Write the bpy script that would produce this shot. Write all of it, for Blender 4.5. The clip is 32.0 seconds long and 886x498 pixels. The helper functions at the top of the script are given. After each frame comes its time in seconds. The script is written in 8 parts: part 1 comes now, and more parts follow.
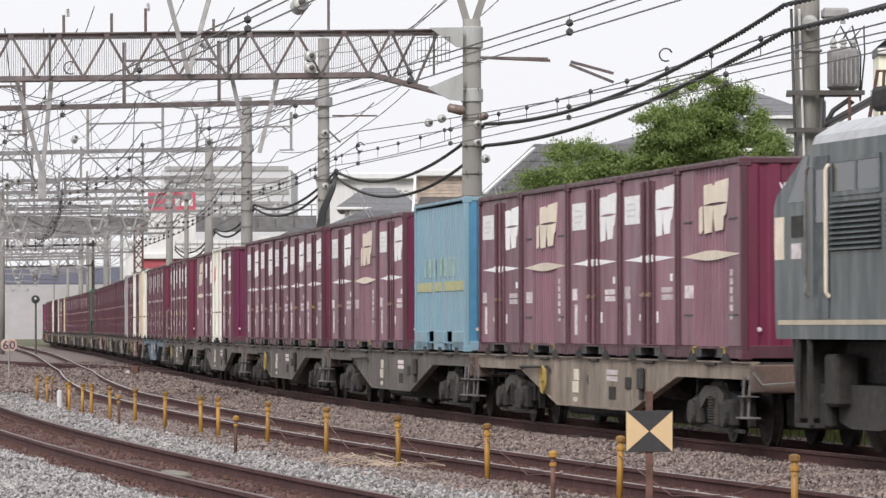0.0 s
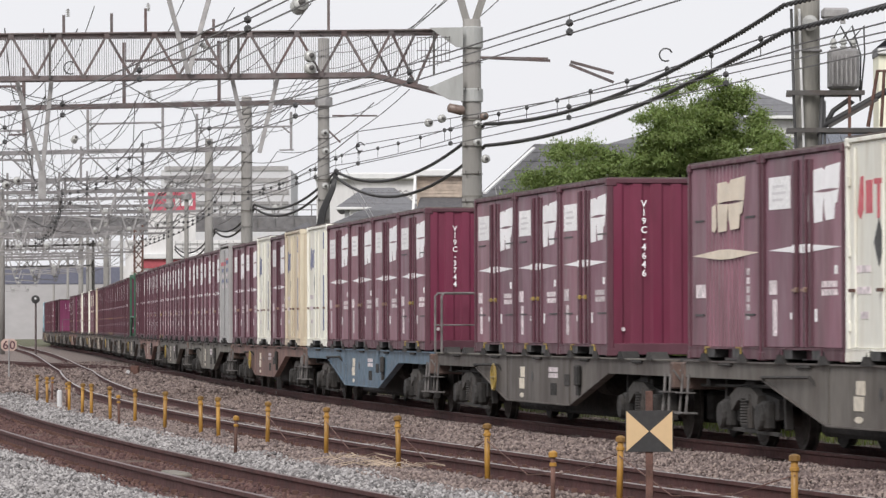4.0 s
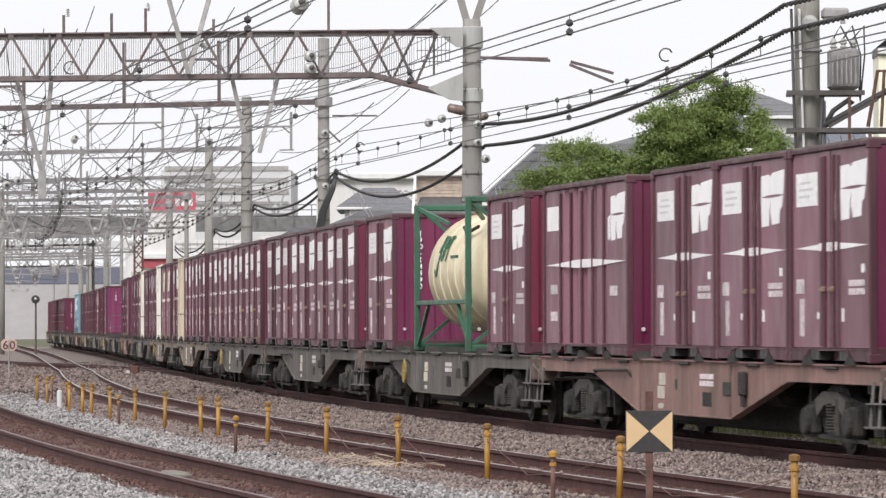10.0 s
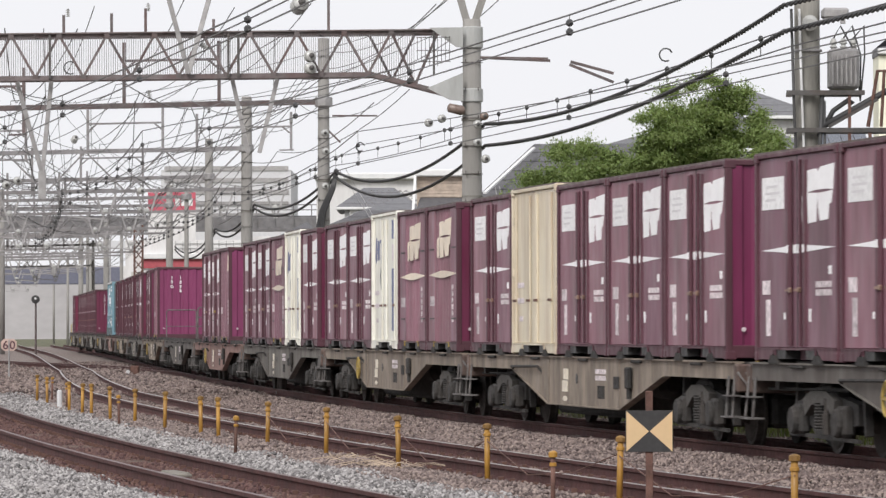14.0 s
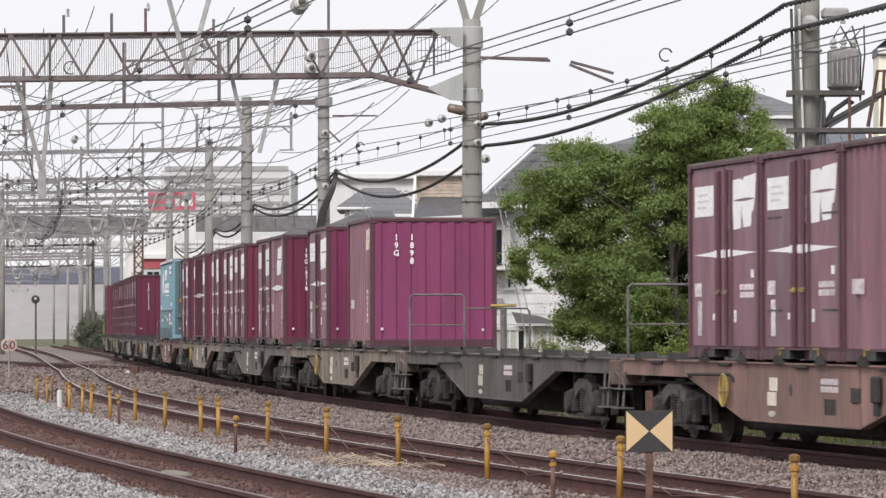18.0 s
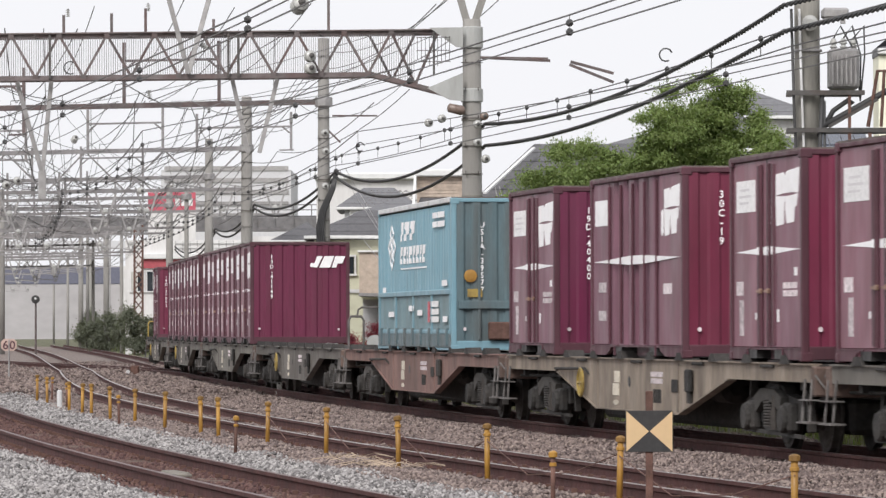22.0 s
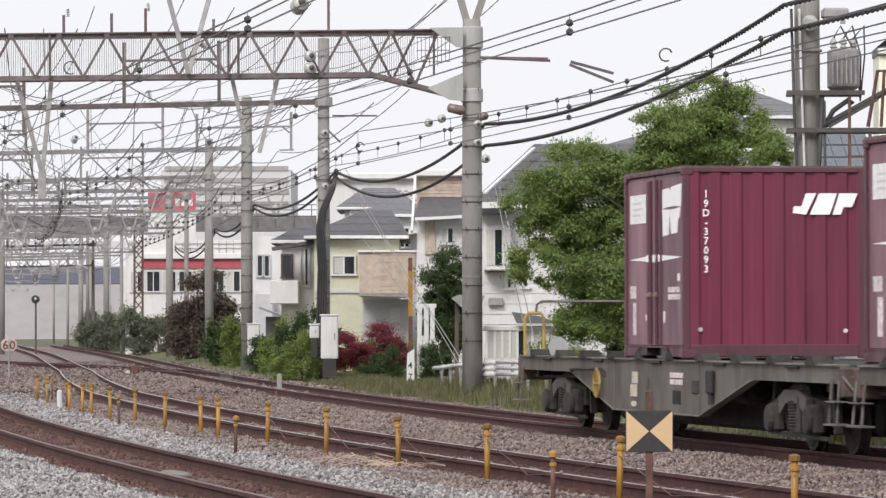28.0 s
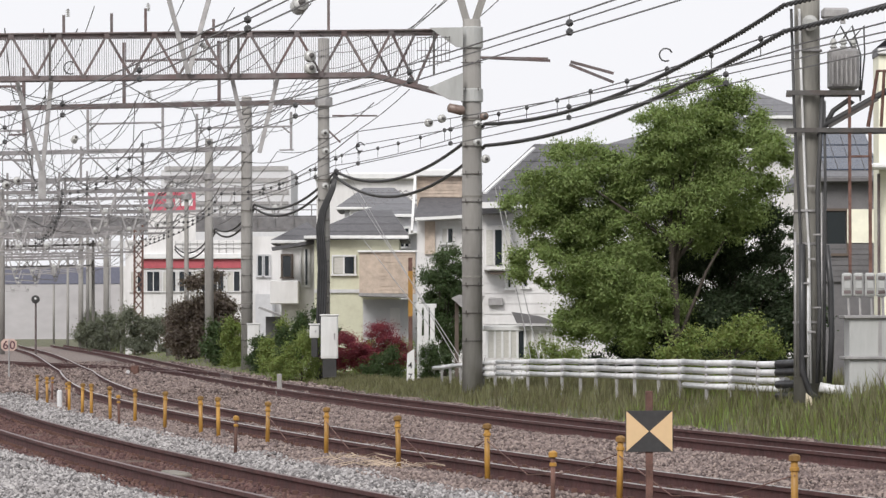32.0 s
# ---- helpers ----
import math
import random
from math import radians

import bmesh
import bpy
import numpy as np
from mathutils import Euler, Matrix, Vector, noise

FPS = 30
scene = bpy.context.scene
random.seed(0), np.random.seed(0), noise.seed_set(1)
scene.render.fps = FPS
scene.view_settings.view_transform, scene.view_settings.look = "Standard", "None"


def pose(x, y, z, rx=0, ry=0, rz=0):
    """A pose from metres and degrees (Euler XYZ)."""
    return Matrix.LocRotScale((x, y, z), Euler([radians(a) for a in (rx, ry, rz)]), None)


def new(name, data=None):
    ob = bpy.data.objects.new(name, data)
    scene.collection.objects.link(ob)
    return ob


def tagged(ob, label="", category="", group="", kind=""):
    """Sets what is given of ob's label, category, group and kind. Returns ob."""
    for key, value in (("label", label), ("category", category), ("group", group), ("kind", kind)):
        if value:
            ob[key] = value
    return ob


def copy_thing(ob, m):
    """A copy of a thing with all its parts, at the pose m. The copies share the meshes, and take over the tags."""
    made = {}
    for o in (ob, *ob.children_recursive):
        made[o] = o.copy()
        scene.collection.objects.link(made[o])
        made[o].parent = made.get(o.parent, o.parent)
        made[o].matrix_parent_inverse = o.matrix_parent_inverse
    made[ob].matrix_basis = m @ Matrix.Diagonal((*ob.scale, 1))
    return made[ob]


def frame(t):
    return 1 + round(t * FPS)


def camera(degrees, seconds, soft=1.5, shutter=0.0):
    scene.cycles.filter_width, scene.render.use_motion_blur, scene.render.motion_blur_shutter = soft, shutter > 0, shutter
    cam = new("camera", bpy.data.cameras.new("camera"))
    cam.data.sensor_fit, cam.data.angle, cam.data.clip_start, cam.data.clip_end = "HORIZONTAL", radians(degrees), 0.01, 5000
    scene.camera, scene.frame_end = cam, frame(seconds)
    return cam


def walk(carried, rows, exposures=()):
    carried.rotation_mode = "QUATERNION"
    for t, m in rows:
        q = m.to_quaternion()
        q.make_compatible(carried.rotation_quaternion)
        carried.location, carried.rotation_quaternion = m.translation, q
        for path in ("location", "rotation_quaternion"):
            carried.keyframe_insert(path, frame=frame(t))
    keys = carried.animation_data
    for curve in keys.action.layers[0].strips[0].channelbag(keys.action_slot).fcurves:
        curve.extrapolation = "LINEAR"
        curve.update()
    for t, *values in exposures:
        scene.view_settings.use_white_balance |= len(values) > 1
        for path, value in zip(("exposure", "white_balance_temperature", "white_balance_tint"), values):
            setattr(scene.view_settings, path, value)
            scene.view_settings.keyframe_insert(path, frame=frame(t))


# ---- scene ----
cam = camera(10.735, 32.0, soft=1.4, shutter=0.15)
EYE = pose(0, 0, 1.423, 90.9425, 0, 0) @ pose(0, 0, 0, 0, 0, -0.113)
walk(cam, [(0.0, EYE), (32.0, EYE)], exposures=[(0.0, 0.01), (3.0, -0.04), (5.5, -0.17), (7.0, -0.17), (8.3, -0.04), (10.0, 0.06), (12.0, 0.01), (14.0, -0.04), (17.0, -0.04), (19.5, 0.08), (21.0, 0.04), (23.0, -0.02), (25.0, 0.08), (28.0, 0.00), (32.0, 0.00)])

# ---- light: a bright overcast sky ----
SUN_UP, SUN_TURN = radians(40), radians(200)
world = bpy.data.worlds.new("sky")
scene.world = world
world.use_nodes = True
wn = world.node_tree.nodes
wl = world.node_tree.links
sky = wn.new("ShaderNodeTexSky")
sky.sky_type, sky.sun_disc = "NISHITA", False
sky.sun_elevation, sky.sun_rotation = SUN_UP, SUN_TURN
sky.air_density, sky.dust_density, sky.ozone_density = 1.0, 4.0, 1.0
# a closed cloud cover whitens the clear sky
cover = wn.new("ShaderNodeMix")
cover.data_type = "RGBA"
cover.inputs["Factor"].default_value = 0.93
cover.inputs["B"].default_value = (8.5, 8.5, 8.85, 1)
wl.new(sky.outputs["Color"], cover.inputs["A"])
wl.new(cover.outputs["Result"], wn["Background"].inputs["Color"])
wn["Background"].inputs["Strength"].default_value = 0.115
sun = new("sun", bpy.data.lights.new("sun", "SUN"))
sun.data.energy, sun.data.angle, sun.data.color = 2.75, radians(25), (1.0, 0.97, 0.93)
sun.matrix_world = pose(0, 0, 60) @ Euler((radians(90) - SUN_UP, 0, radians(180) - SUN_TURN)).to_matrix().to_4x4()


# ---- the curve of the railway: s metres along the train's line, towards the camera ----
TH, K1, K2, K3 = 0.157308, 0.00112117, 6.2017e-06, 1.01482e-08
S_LOW, S_STEP = -900.0, 1.0


def bend(s):
    s = min(max(s, -430.0), 55.0)
    return TH + K1 * s + K2 * s * s + K3 * s ** 3


LINE = {0: (1.0881, 73.595)}
for n in range(0, 260):
    h = bend(n + 0.5)
    x, y = LINE[n]
    LINE[n + 1] = (x + math.sin(h), y - math.cos(h))
for n in range(0, -900, -1):
    h = bend(n - 0.5)
    x, y = LINE[n]
    LINE[n - 1] = (x - math.sin(h), y + math.cos(h))
SIDE = 1.225


def rail_at(s, off=0.0):
    """Place and heading on the train's track; off: metres to the far side of its centre line."""
    n = min(max(math.floor(s), -899), 259)
    a, b, h, u = LINE[n], LINE[n + 1], bend(s), s - n
    o = SIDE + off
    return a[0] + (b[0] - a[0]) * u + o * math.cos(h), a[1] + (b[1] - a[1]) * u + o * math.sin(h), h


def spot(s, off, z=0.0):
    x, y, h = rail_at(s, off)
    return Vector((x, y, z))


def stand(s, off, z=0.0, turn=0.0):
    """A pose whose x axis points along the line towards the camera, y away from it."""
    x, y, h = rail_at(s, off)
    return pose(x, y, z, 0, 0, math.degrees(h) - 90 + turn)


RAIL = -0.10
# ---- materials ----
def mat(name, base, rough=0.6, metal=0.0, scale=4.0, vary=0.25, bump=0.0, bscale=60.0, per=0.0, streak=1.0, dirt=None, dirt_amount=0.0, dirt_scale=2.5, coat=0.0, island=0.0, hue=0.0):
    """A painted, mineral or metal surface: two scales of variation, streaks along z, dirt patches, relief."""
    m = bpy.data.materials.new(name)
    m.use_nodes = True
    nt = m.node_tree
    nd, lk = nt.nodes, nt.links
    bs = nd["Principled BSDF"]
    tc = nd.new("ShaderNodeTexCoord")
    mp = nd.new("ShaderNodeMapping")
    mp.inputs["Scale"].default_value = (1, 1, 1 / streak)
    lk.new(tc.outputs["Object"], mp.inputs["Vector"])
    vec = mp.outputs["Vector"]
    info = nd.new("ShaderNodeObjectInfo")
    if per:
        shift = nd.new("ShaderNodeVectorMath")
        shift.operation = "ADD"
        many = nd.new("ShaderNodeMath")
        many.operation = "MULTIPLY"
        many.inputs[1].default_value = 57.0
        lk.new(info.outputs["Random"], many.inputs[0])
        lk.new(vec, shift.inputs[0])
        lk.new(many.outputs[0], shift.inputs[1])
        vec = shift.outputs[0]

    def noisy(sc, det):
        n = nd.new("ShaderNodeTexNoise")
        n.inputs["Scale"].default_value, n.inputs["Detail"].default_value = sc, det
        lk.new(vec, n.inputs["Vector"])
        return n.outputs["Fac"]

    def spread(sock, low, high):
        r = nd.new("ShaderNodeMapRange")
        r.inputs["From Min"].default_value, r.inputs["From Max"].default_value = 0.3, 0.7
        r.inputs["To Min"].default_value, r.inputs["To Max"].default_value = low, high
        lk.new(sock, r.inputs["Value"])
        return r.outputs["Result"]

    def times(a, b):
        t = nd.new("ShaderNodeMath")
        t.operation = "MULTIPLY"
        lk.new(a, t.inputs[0])
        lk.new(b, t.inputs[1])
        return t.outputs[0]

    value = times(spread(noisy(scale, 3), 1 - vary, 1 + vary), spread(noisy(scale * 9, 4), 1 - vary * 0.6, 1 + vary * 0.6))
    if per or island:
        r = nd.new("ShaderNodeMapRange")
        k = per or island
        r.inputs["To Min"].default_value, r.inputs["To Max"].default_value = 1 - k, 1 + k
        if island:
            geo = nd.new("ShaderNodeNewGeometry")
            lk.new(geo.outputs["Random Per Island"], r.inputs["Value"])
        else:
            lk.new(info.outputs["Random"], r.inputs["Value"])
        value = times(value, r.outputs["Result"])
    hs = nd.new("ShaderNodeHueSaturation")
    hs.inputs["Color"].default_value = (*base, 1)
    lk.new(value, hs.inputs["Value"])
    if hue:
        r = nd.new("ShaderNodeMapRange")
        r.inputs["To Min"].default_value, r.inputs["To Max"].default_value = 0.5 - hue, 0.5 + hue
        if island:
            lk.new(geo.outputs["Random Per Island"], r.inputs["Value"])
        else:
            lk.new(info.outputs["Random"], r.inputs["Value"])
        lk.new(r.outputs["Result"], hs.inputs["Hue"])
    col = hs.outputs["Color"]
    if dirt:
        mx = nd.new("ShaderNodeMix")
        mx.data_type = "RGBA"
        mx.inputs["B"].default_value = (*dirt, 1)
        lk.new(col, mx.inputs["A"])
        lk.new(spread(noisy(dirt_scale, 6), -0.35 + dirt_amount * 0.5, 0.25 + dirt_amount), mx.inputs["Factor"])
        col = mx.outputs["Result"]
    lk.new(col, bs.inputs["Base Color"])
    lk.new(spread(noisy(scale * 3, 2), max(rough - 0.12, 0.05), min(rough + 0.12, 1)), bs.inputs["Roughness"])
    bs.inputs["Metallic"].default_value = metal
    bs.inputs["Coat Weight"].default_value = coat
    if bump:
        bp = nd.new("ShaderNodeBump")
        bp.inputs["Strength"].default_value, bp.inputs["Distance"].default_value = bump, 0.02
        lk.new(noisy(bscale, 5), bp.inputs["Height"])
        lk.new(bp.outputs["Normal"], bs.inputs["Normal"])
    return m


def glass(name, tint=(0.02, 0.025, 0.03), rough=0.05):
    m = bpy.data.materials.new(name)
    m.use_nodes = True
    b = m.node_tree.nodes["Principled BSDF"]
    b.inputs["Base Color"].default_value = (*tint, 1)
    b.inputs["Roughness"].default_value = rough
    b.inputs["IOR"].default_value = 1.5
    return m


GRIME = (0.05, 0.038, 0.033)
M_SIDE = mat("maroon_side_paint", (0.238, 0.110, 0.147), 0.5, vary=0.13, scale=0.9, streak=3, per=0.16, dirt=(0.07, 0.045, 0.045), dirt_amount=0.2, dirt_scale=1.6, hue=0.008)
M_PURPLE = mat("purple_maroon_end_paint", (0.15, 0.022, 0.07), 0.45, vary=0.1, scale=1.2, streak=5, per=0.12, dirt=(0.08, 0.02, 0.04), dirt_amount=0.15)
# redder end paint, with a little shade of the wagon gaps mixed in
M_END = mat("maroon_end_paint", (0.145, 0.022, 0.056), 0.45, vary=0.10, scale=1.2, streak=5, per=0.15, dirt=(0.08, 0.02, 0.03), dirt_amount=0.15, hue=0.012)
M_MAG = mat("magenta_paint", (0.215, 0.04, 0.115), 0.45, vary=0.08, scale=1.2, streak=4, per=0.1, dirt=(0.12, 0.03, 0.06), dirt_amount=0.12)
M_ROOFGRIME = mat("grimy_container_roof", (0.15, 0.125, 0.115), 0.8, vary=0.35, scale=3, per=0.2, dirt=(0.08, 0.05, 0.05), dirt_amount=0.3)
M_POST = mat("dark_maroon_frame", (0.085, 0.03, 0.043), 0.55, vary=0.15, scale=2, per=0.15, streak=4)
M_MARK = mat("white_marking", (0.93, 0.92, 0.94), 0.45, vary=0.04, scale=3, per=0.05, dirt=(0.7, 0.64, 0.66), dirt_amount=0.0, dirt_scale=5)
M_CREAMMARK = mat("yellowed_marking", (0.76, 0.66, 0.54), 0.5, vary=0.1, scale=3, per=0.1)
M_PALE = mat("faded_label", (0.62, 0.55, 0.57), 0.55, vary=0.35, scale=14, per=0.2)
M_WHITEBOX = mat("white_container_paint", (0.80, 0.79, 0.72), 0.5, vary=0.06, scale=1.5, streak=5, per=0.08, dirt=(0.45, 0.37, 0.27), dirt_amount=0.12, dirt_scale=3.5)
M_CREAM = mat("cream_container_paint", (0.66, 0.59, 0.46), 0.5, vary=0.1, scale=1.5, streak=5, per=0.08, dirt=(0.38, 0.25, 0.17), dirt_amount=0.24)
M_BLUEBAR = mat("navy_stripe", (0.10, 0.115, 0.24), 0.5, vary=0.1)
M_REDBAR = mat("red_stripe", (0.55, 0.09, 0.12), 0.5, vary=0.1)
M_BLUEBOX = mat("light_blue_container_paint", (0.185, 0.335, 0.41), 0.45, vary=0.08, scale=1.3, streak=5, dirt=(0.14, 0.20, 0.22), dirt_amount=0.18)
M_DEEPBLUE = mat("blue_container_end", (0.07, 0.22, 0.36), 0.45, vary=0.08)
M_SKYBOX = mat("sky_blue_container_paint", (0.20, 0.335, 0.425), 0.45, vary=0.1, scale=0.8, streak=2, dirt=(0.19, 0.29, 0.33), dirt_amount=0.4, dirt_scale=0.8)
M_YELLOWBAND = mat("yellow_band", (0.42, 0.42, 0.20), 0.5, vary=0.1)
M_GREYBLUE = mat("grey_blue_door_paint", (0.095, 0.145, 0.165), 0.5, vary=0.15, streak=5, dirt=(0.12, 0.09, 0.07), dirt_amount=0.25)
M_GATE = mat("dusty_blue_gate_paint", (0.165, 0.25, 0.28), 0.55, vary=0.12, scale=1.5, streak=4, dirt=(0.14, 0.16, 0.16), dirt_amount=0.3)
M_SILVER = mat("silver_grey_panel", (0.42, 0.41, 0.41), 0.4, metal=0.2, vary=0.06, streak=6, dirt=(0.3, 0.27, 0.25), dirt_amount=0.15)
M_GREEN = mat("green_tank_frame", (0.035, 0.125, 0.075), 0.5, vary=0.12, dirt=GRIME, dirt_amount=0.15)
M_TANK = mat("cream_tank_shell", (0.72, 0.63, 0.44), 0.4, vary=0.06, scale=1.5, dirt=(0.42, 0.28, 0.14), dirt_amount=0.22, dirt_scale=1.1)
M_SILL = mat("weathered_wagon_grey", (0.152, 0.139, 0.124), 0.75, vary=0.22, scale=1.2, per=0.3, streak=2.5, dirt=(0.06, 0.047, 0.04), dirt_amount=0.42, dirt_scale=0.9, hue=0.03)
M_SILLRUST = mat("rusty_wagon_red", (0.25, 0.145, 0.125), 0.75, vary=0.2, scale=2, per=0.15, streak=3, dirt=(0.075, 0.055, 0.048), dirt_amount=0.38, dirt_scale=0.9)
M_SILLPALE = mat("pale_wagon_grey", (0.275, 0.225, 0.18), 0.75, vary=0.25, scale=2, per=0.12, streak=3, dirt=(0.08, 0.06, 0.05), dirt_amount=0.38)
M_ENDBEAM = mat("rust_stained_end_beam", (0.13, 0.085, 0.07), 0.8, vary=0.25, scale=3, per=0.25, dirt=(0.05, 0.04, 0.036), dirt_amount=0.35, dirt_scale=2)
M_SILLBLUE = mat("blue_wagon_paint", (0.10, 0.16, 0.22), 0.6, vary=0.15, scale=2, dirt=(0.08, 0.07, 0.07), dirt_amount=0.25)
M_BOGIE = mat("oily_dark_steel", (0.026, 0.024, 0.023), 0.85, metal=0.0, vary=0.3, scale=5, per=0.45, bump=0.4, bscale=40, dirt=(0.058, 0.049, 0.044), dirt_amount=0.22, dirt_scale=4)
M_DUSTY = mat("dusty_bogie_frame", (0.085, 0.078, 0.072), 0.9, vary=0.25, scale=4, per=0.4, bump=0.3, bscale=40, dirt=(0.04, 0.036, 0.033), dirt_amount=0.3, dirt_scale=4)
M_WHEEL = mat("wheel_steel", (0.05, 0.043, 0.039), 0.7, metal=0.2, vary=0.3, scale=6)
M_STEP = mat("grimy_grey_steel", (0.17, 0.16, 0.157), 0.7, metal=0.2, vary=0.25, scale=5, per=0.2, dirt=GRIME, dirt_amount=0.3, dirt_scale=4)
M_LABEL = mat("printed_white_label", (0.84, 0.83, 0.84), 0.5, vary=0.13, scale=16, per=0.08)
M_PLATE = mat("yellowed_enamel_plate", (0.66, 0.60, 0.50), 0.5, vary=0.12, scale=9, per=0.2, dirt=(0.35, 0.27, 0.2), dirt_amount=0.1, dirt_scale=6)
M_LATCH = mat("bare_worn_latch", (0.30, 0.20, 0.15), 0.5, metal=0.4, vary=0.25, scale=10, per=0.2)
M_FAINT = mat("faint_grey_print", (0.68, 0.66, 0.68), 0.55, vary=0.1, scale=20)
M_YEL = mat("yellow_fitting_paint", (0.38, 0.27, 0.07), 0.55, vary=0.2, scale=6, per=0.1, dirt=GRIME, dirt_amount=0.25)
M_YPOST = mat("yellow_post_plastic", (0.38, 0.20, 0.035), 0.5, vary=0.14, scale=5, per=0.12, streak=3, dirt=(0.16, 0.085, 0.03), dirt_amount=0.25, dirt_scale=4)
M_RUST = mat("rusty_steel", (0.14, 0.075, 0.06), 0.8, metal=0.2, vary=0.3, scale=8, bump=0.3, per=0.2)
M_GALV = mat("galvanised_steel", (0.34, 0.33, 0.33), 0.5, metal=0.5, vary=0.15, scale=5, per=0.1)
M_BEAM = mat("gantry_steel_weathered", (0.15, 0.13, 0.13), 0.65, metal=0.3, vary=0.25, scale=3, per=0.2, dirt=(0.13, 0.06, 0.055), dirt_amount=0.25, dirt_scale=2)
M_MESHWIRE = mat("grey_mesh_wire", (0.36, 0.345, 0.36), 0.55, metal=0.2, vary=0.15, scale=1.2)
M_ARM = mat("dull_dark_steel_arm", (0.10, 0.095, 0.093), 0.6, metal=0.4, vary=0.2, scale=4, dirt=(0.13, 0.07, 0.05), dirt_amount=0.1)
M_PANELGREY = mat("pale_grey_panel_paint", (0.40, 0.405, 0.40), 0.5, vary=0.08, scale=2, streak=4, dirt=(0.25, 0.24, 0.22), dirt_amount=0.15)
M_CAP = mat("weathered_yellow_cap", (0.24, 0.13, 0.03), 0.6, vary=0.25, scale=8, per=0.2, dirt=(0.06, 0.03, 0.02), dirt_amount=0.25, dirt_scale=9)
M_CONC = mat("concrete_pole", (0.285, 0.275, 0.262), 0.85, vary=0.12, scale=2, streak=6, per=0.08, bump=0.25, dirt=(0.15, 0.14, 0.13), dirt_amount=0.18, dirt_scale=1.4)
M_CONCDARK = mat("sooty_concrete_pole", (0.235, 0.226, 0.205), 0.85, vary=0.18, scale=2, streak=6, bump=0.25, dirt=(0.09, 0.085, 0.08), dirt_amount=0.3, dirt_scale=1.4)
# paler steel for the farther gantries, haze put into its colour
M_BEAMPALE = mat("haze_pale_gantry_steel", (0.25, 0.24, 0.245), 0.55, metal=0.3, vary=0.15, scale=3, per=0.1, dirt=(0.2, 0.17, 0.16), dirt_amount=0.15, dirt_scale=2)
M_WIRE = mat("dark_cable", (0.05, 0.05, 0.052), 0.6, vary=0.1)
M_COPPER = mat("weathered_copper_wire", (0.12, 0.115, 0.115), 0.6, metal=0.3, vary=0.1)
M_PORC = mat("white_porcelain", (0.42, 0.42, 0.41), 0.25, vary=0.05)
M_PORCBROWN = mat("brown_porcelain", (0.19, 0.14, 0.12), 0.3, vary=0.08)
M_BALL = mat("ballast_stone", (0.22, 0.204, 0.198), 0.9, vary=0.3, scale=18, bump=0.9, bscale=28, dirt=(0.20, 0.135, 0.115), dirt_amount=0.22, dirt_scale=0.5)
M_BALLBROWN = mat("brown_ballast", (0.18, 0.144, 0.13), 0.95, vary=0.3, scale=18, bump=0.9, bscale=28, dirt=(0.26, 0.22, 0.20), dirt_amount=0.2, dirt_scale=0.7)
M_STONE = mat("loose_grey_stones", (0.275, 0.26, 0.258), 0.9, vary=0.15, scale=20, island=0.65, hue=0.02)
M_STONEDARK = mat("rust_stained_stones", (0.105, 0.055, 0.05), 0.95, vary=0.15, scale=20, island=0.45, hue=0.02)
M_STONEBROWN = mat("loose_brown_stones", (0.195, 0.15, 0.138), 0.95, vary=0.2, scale=20, island=0.62, hue=0.018)
M_RAILSIDE = mat("rusted_rail", (0.08, 0.032, 0.03), 0.92, metal=0.1, vary=0.25, scale=3, bump=0.2)
M_RAILSHINE = mat("polished_rail_head", (0.36, 0.33, 0.315), 0.35, metal=0.7, vary=0.15, scale=1)
M_RAILTOP = mat("worn_rail_head", (0.15, 0.10, 0.095), 0.5, metal=0.5, vary=0.2, scale=2)
M_SLEEPER = mat("stained_sleeper", (0.115, 0.08, 0.068), 0.9, vary=0.3, scale=5, per=0.2, bump=0.4)
M_EARTH = mat("earth_ground", (0.10, 0.095, 0.055), 0.95, vary=0.35, scale=1.5, bump=0.7, bscale=14, dirt=(0.07, 0.085, 0.03), dirt_amount=0.4, dirt_scale=0.7)
M_WHITEPIPE = mat("white_conduit", (0.62, 0.62, 0.63), 0.4, vary=0.12, scale=3, dirt=(0.34, 0.32, 0.30), dirt_amount=0.2)
M_BOXWHITE = mat("white_cabinet_paint", (0.66, 0.66, 0.66), 0.45, vary=0.05, streak=5, dirt=(0.4, 0.38, 0.36), dirt_amount=0.1)
# black lifted slightly, as on the hose below: haze put into both colours
M_BLACK = mat("black_paint", (0.032, 0.031, 0.032), 0.5, vary=0.2)
M_TAN = mat("reflective_tan_face", (0.62, 0.44, 0.25), 0.45, vary=0.05, scale=2)
M_HOSE = mat("black_corrugated_hose", (0.032, 0.032, 0.034), 0.45, vary=0.2)


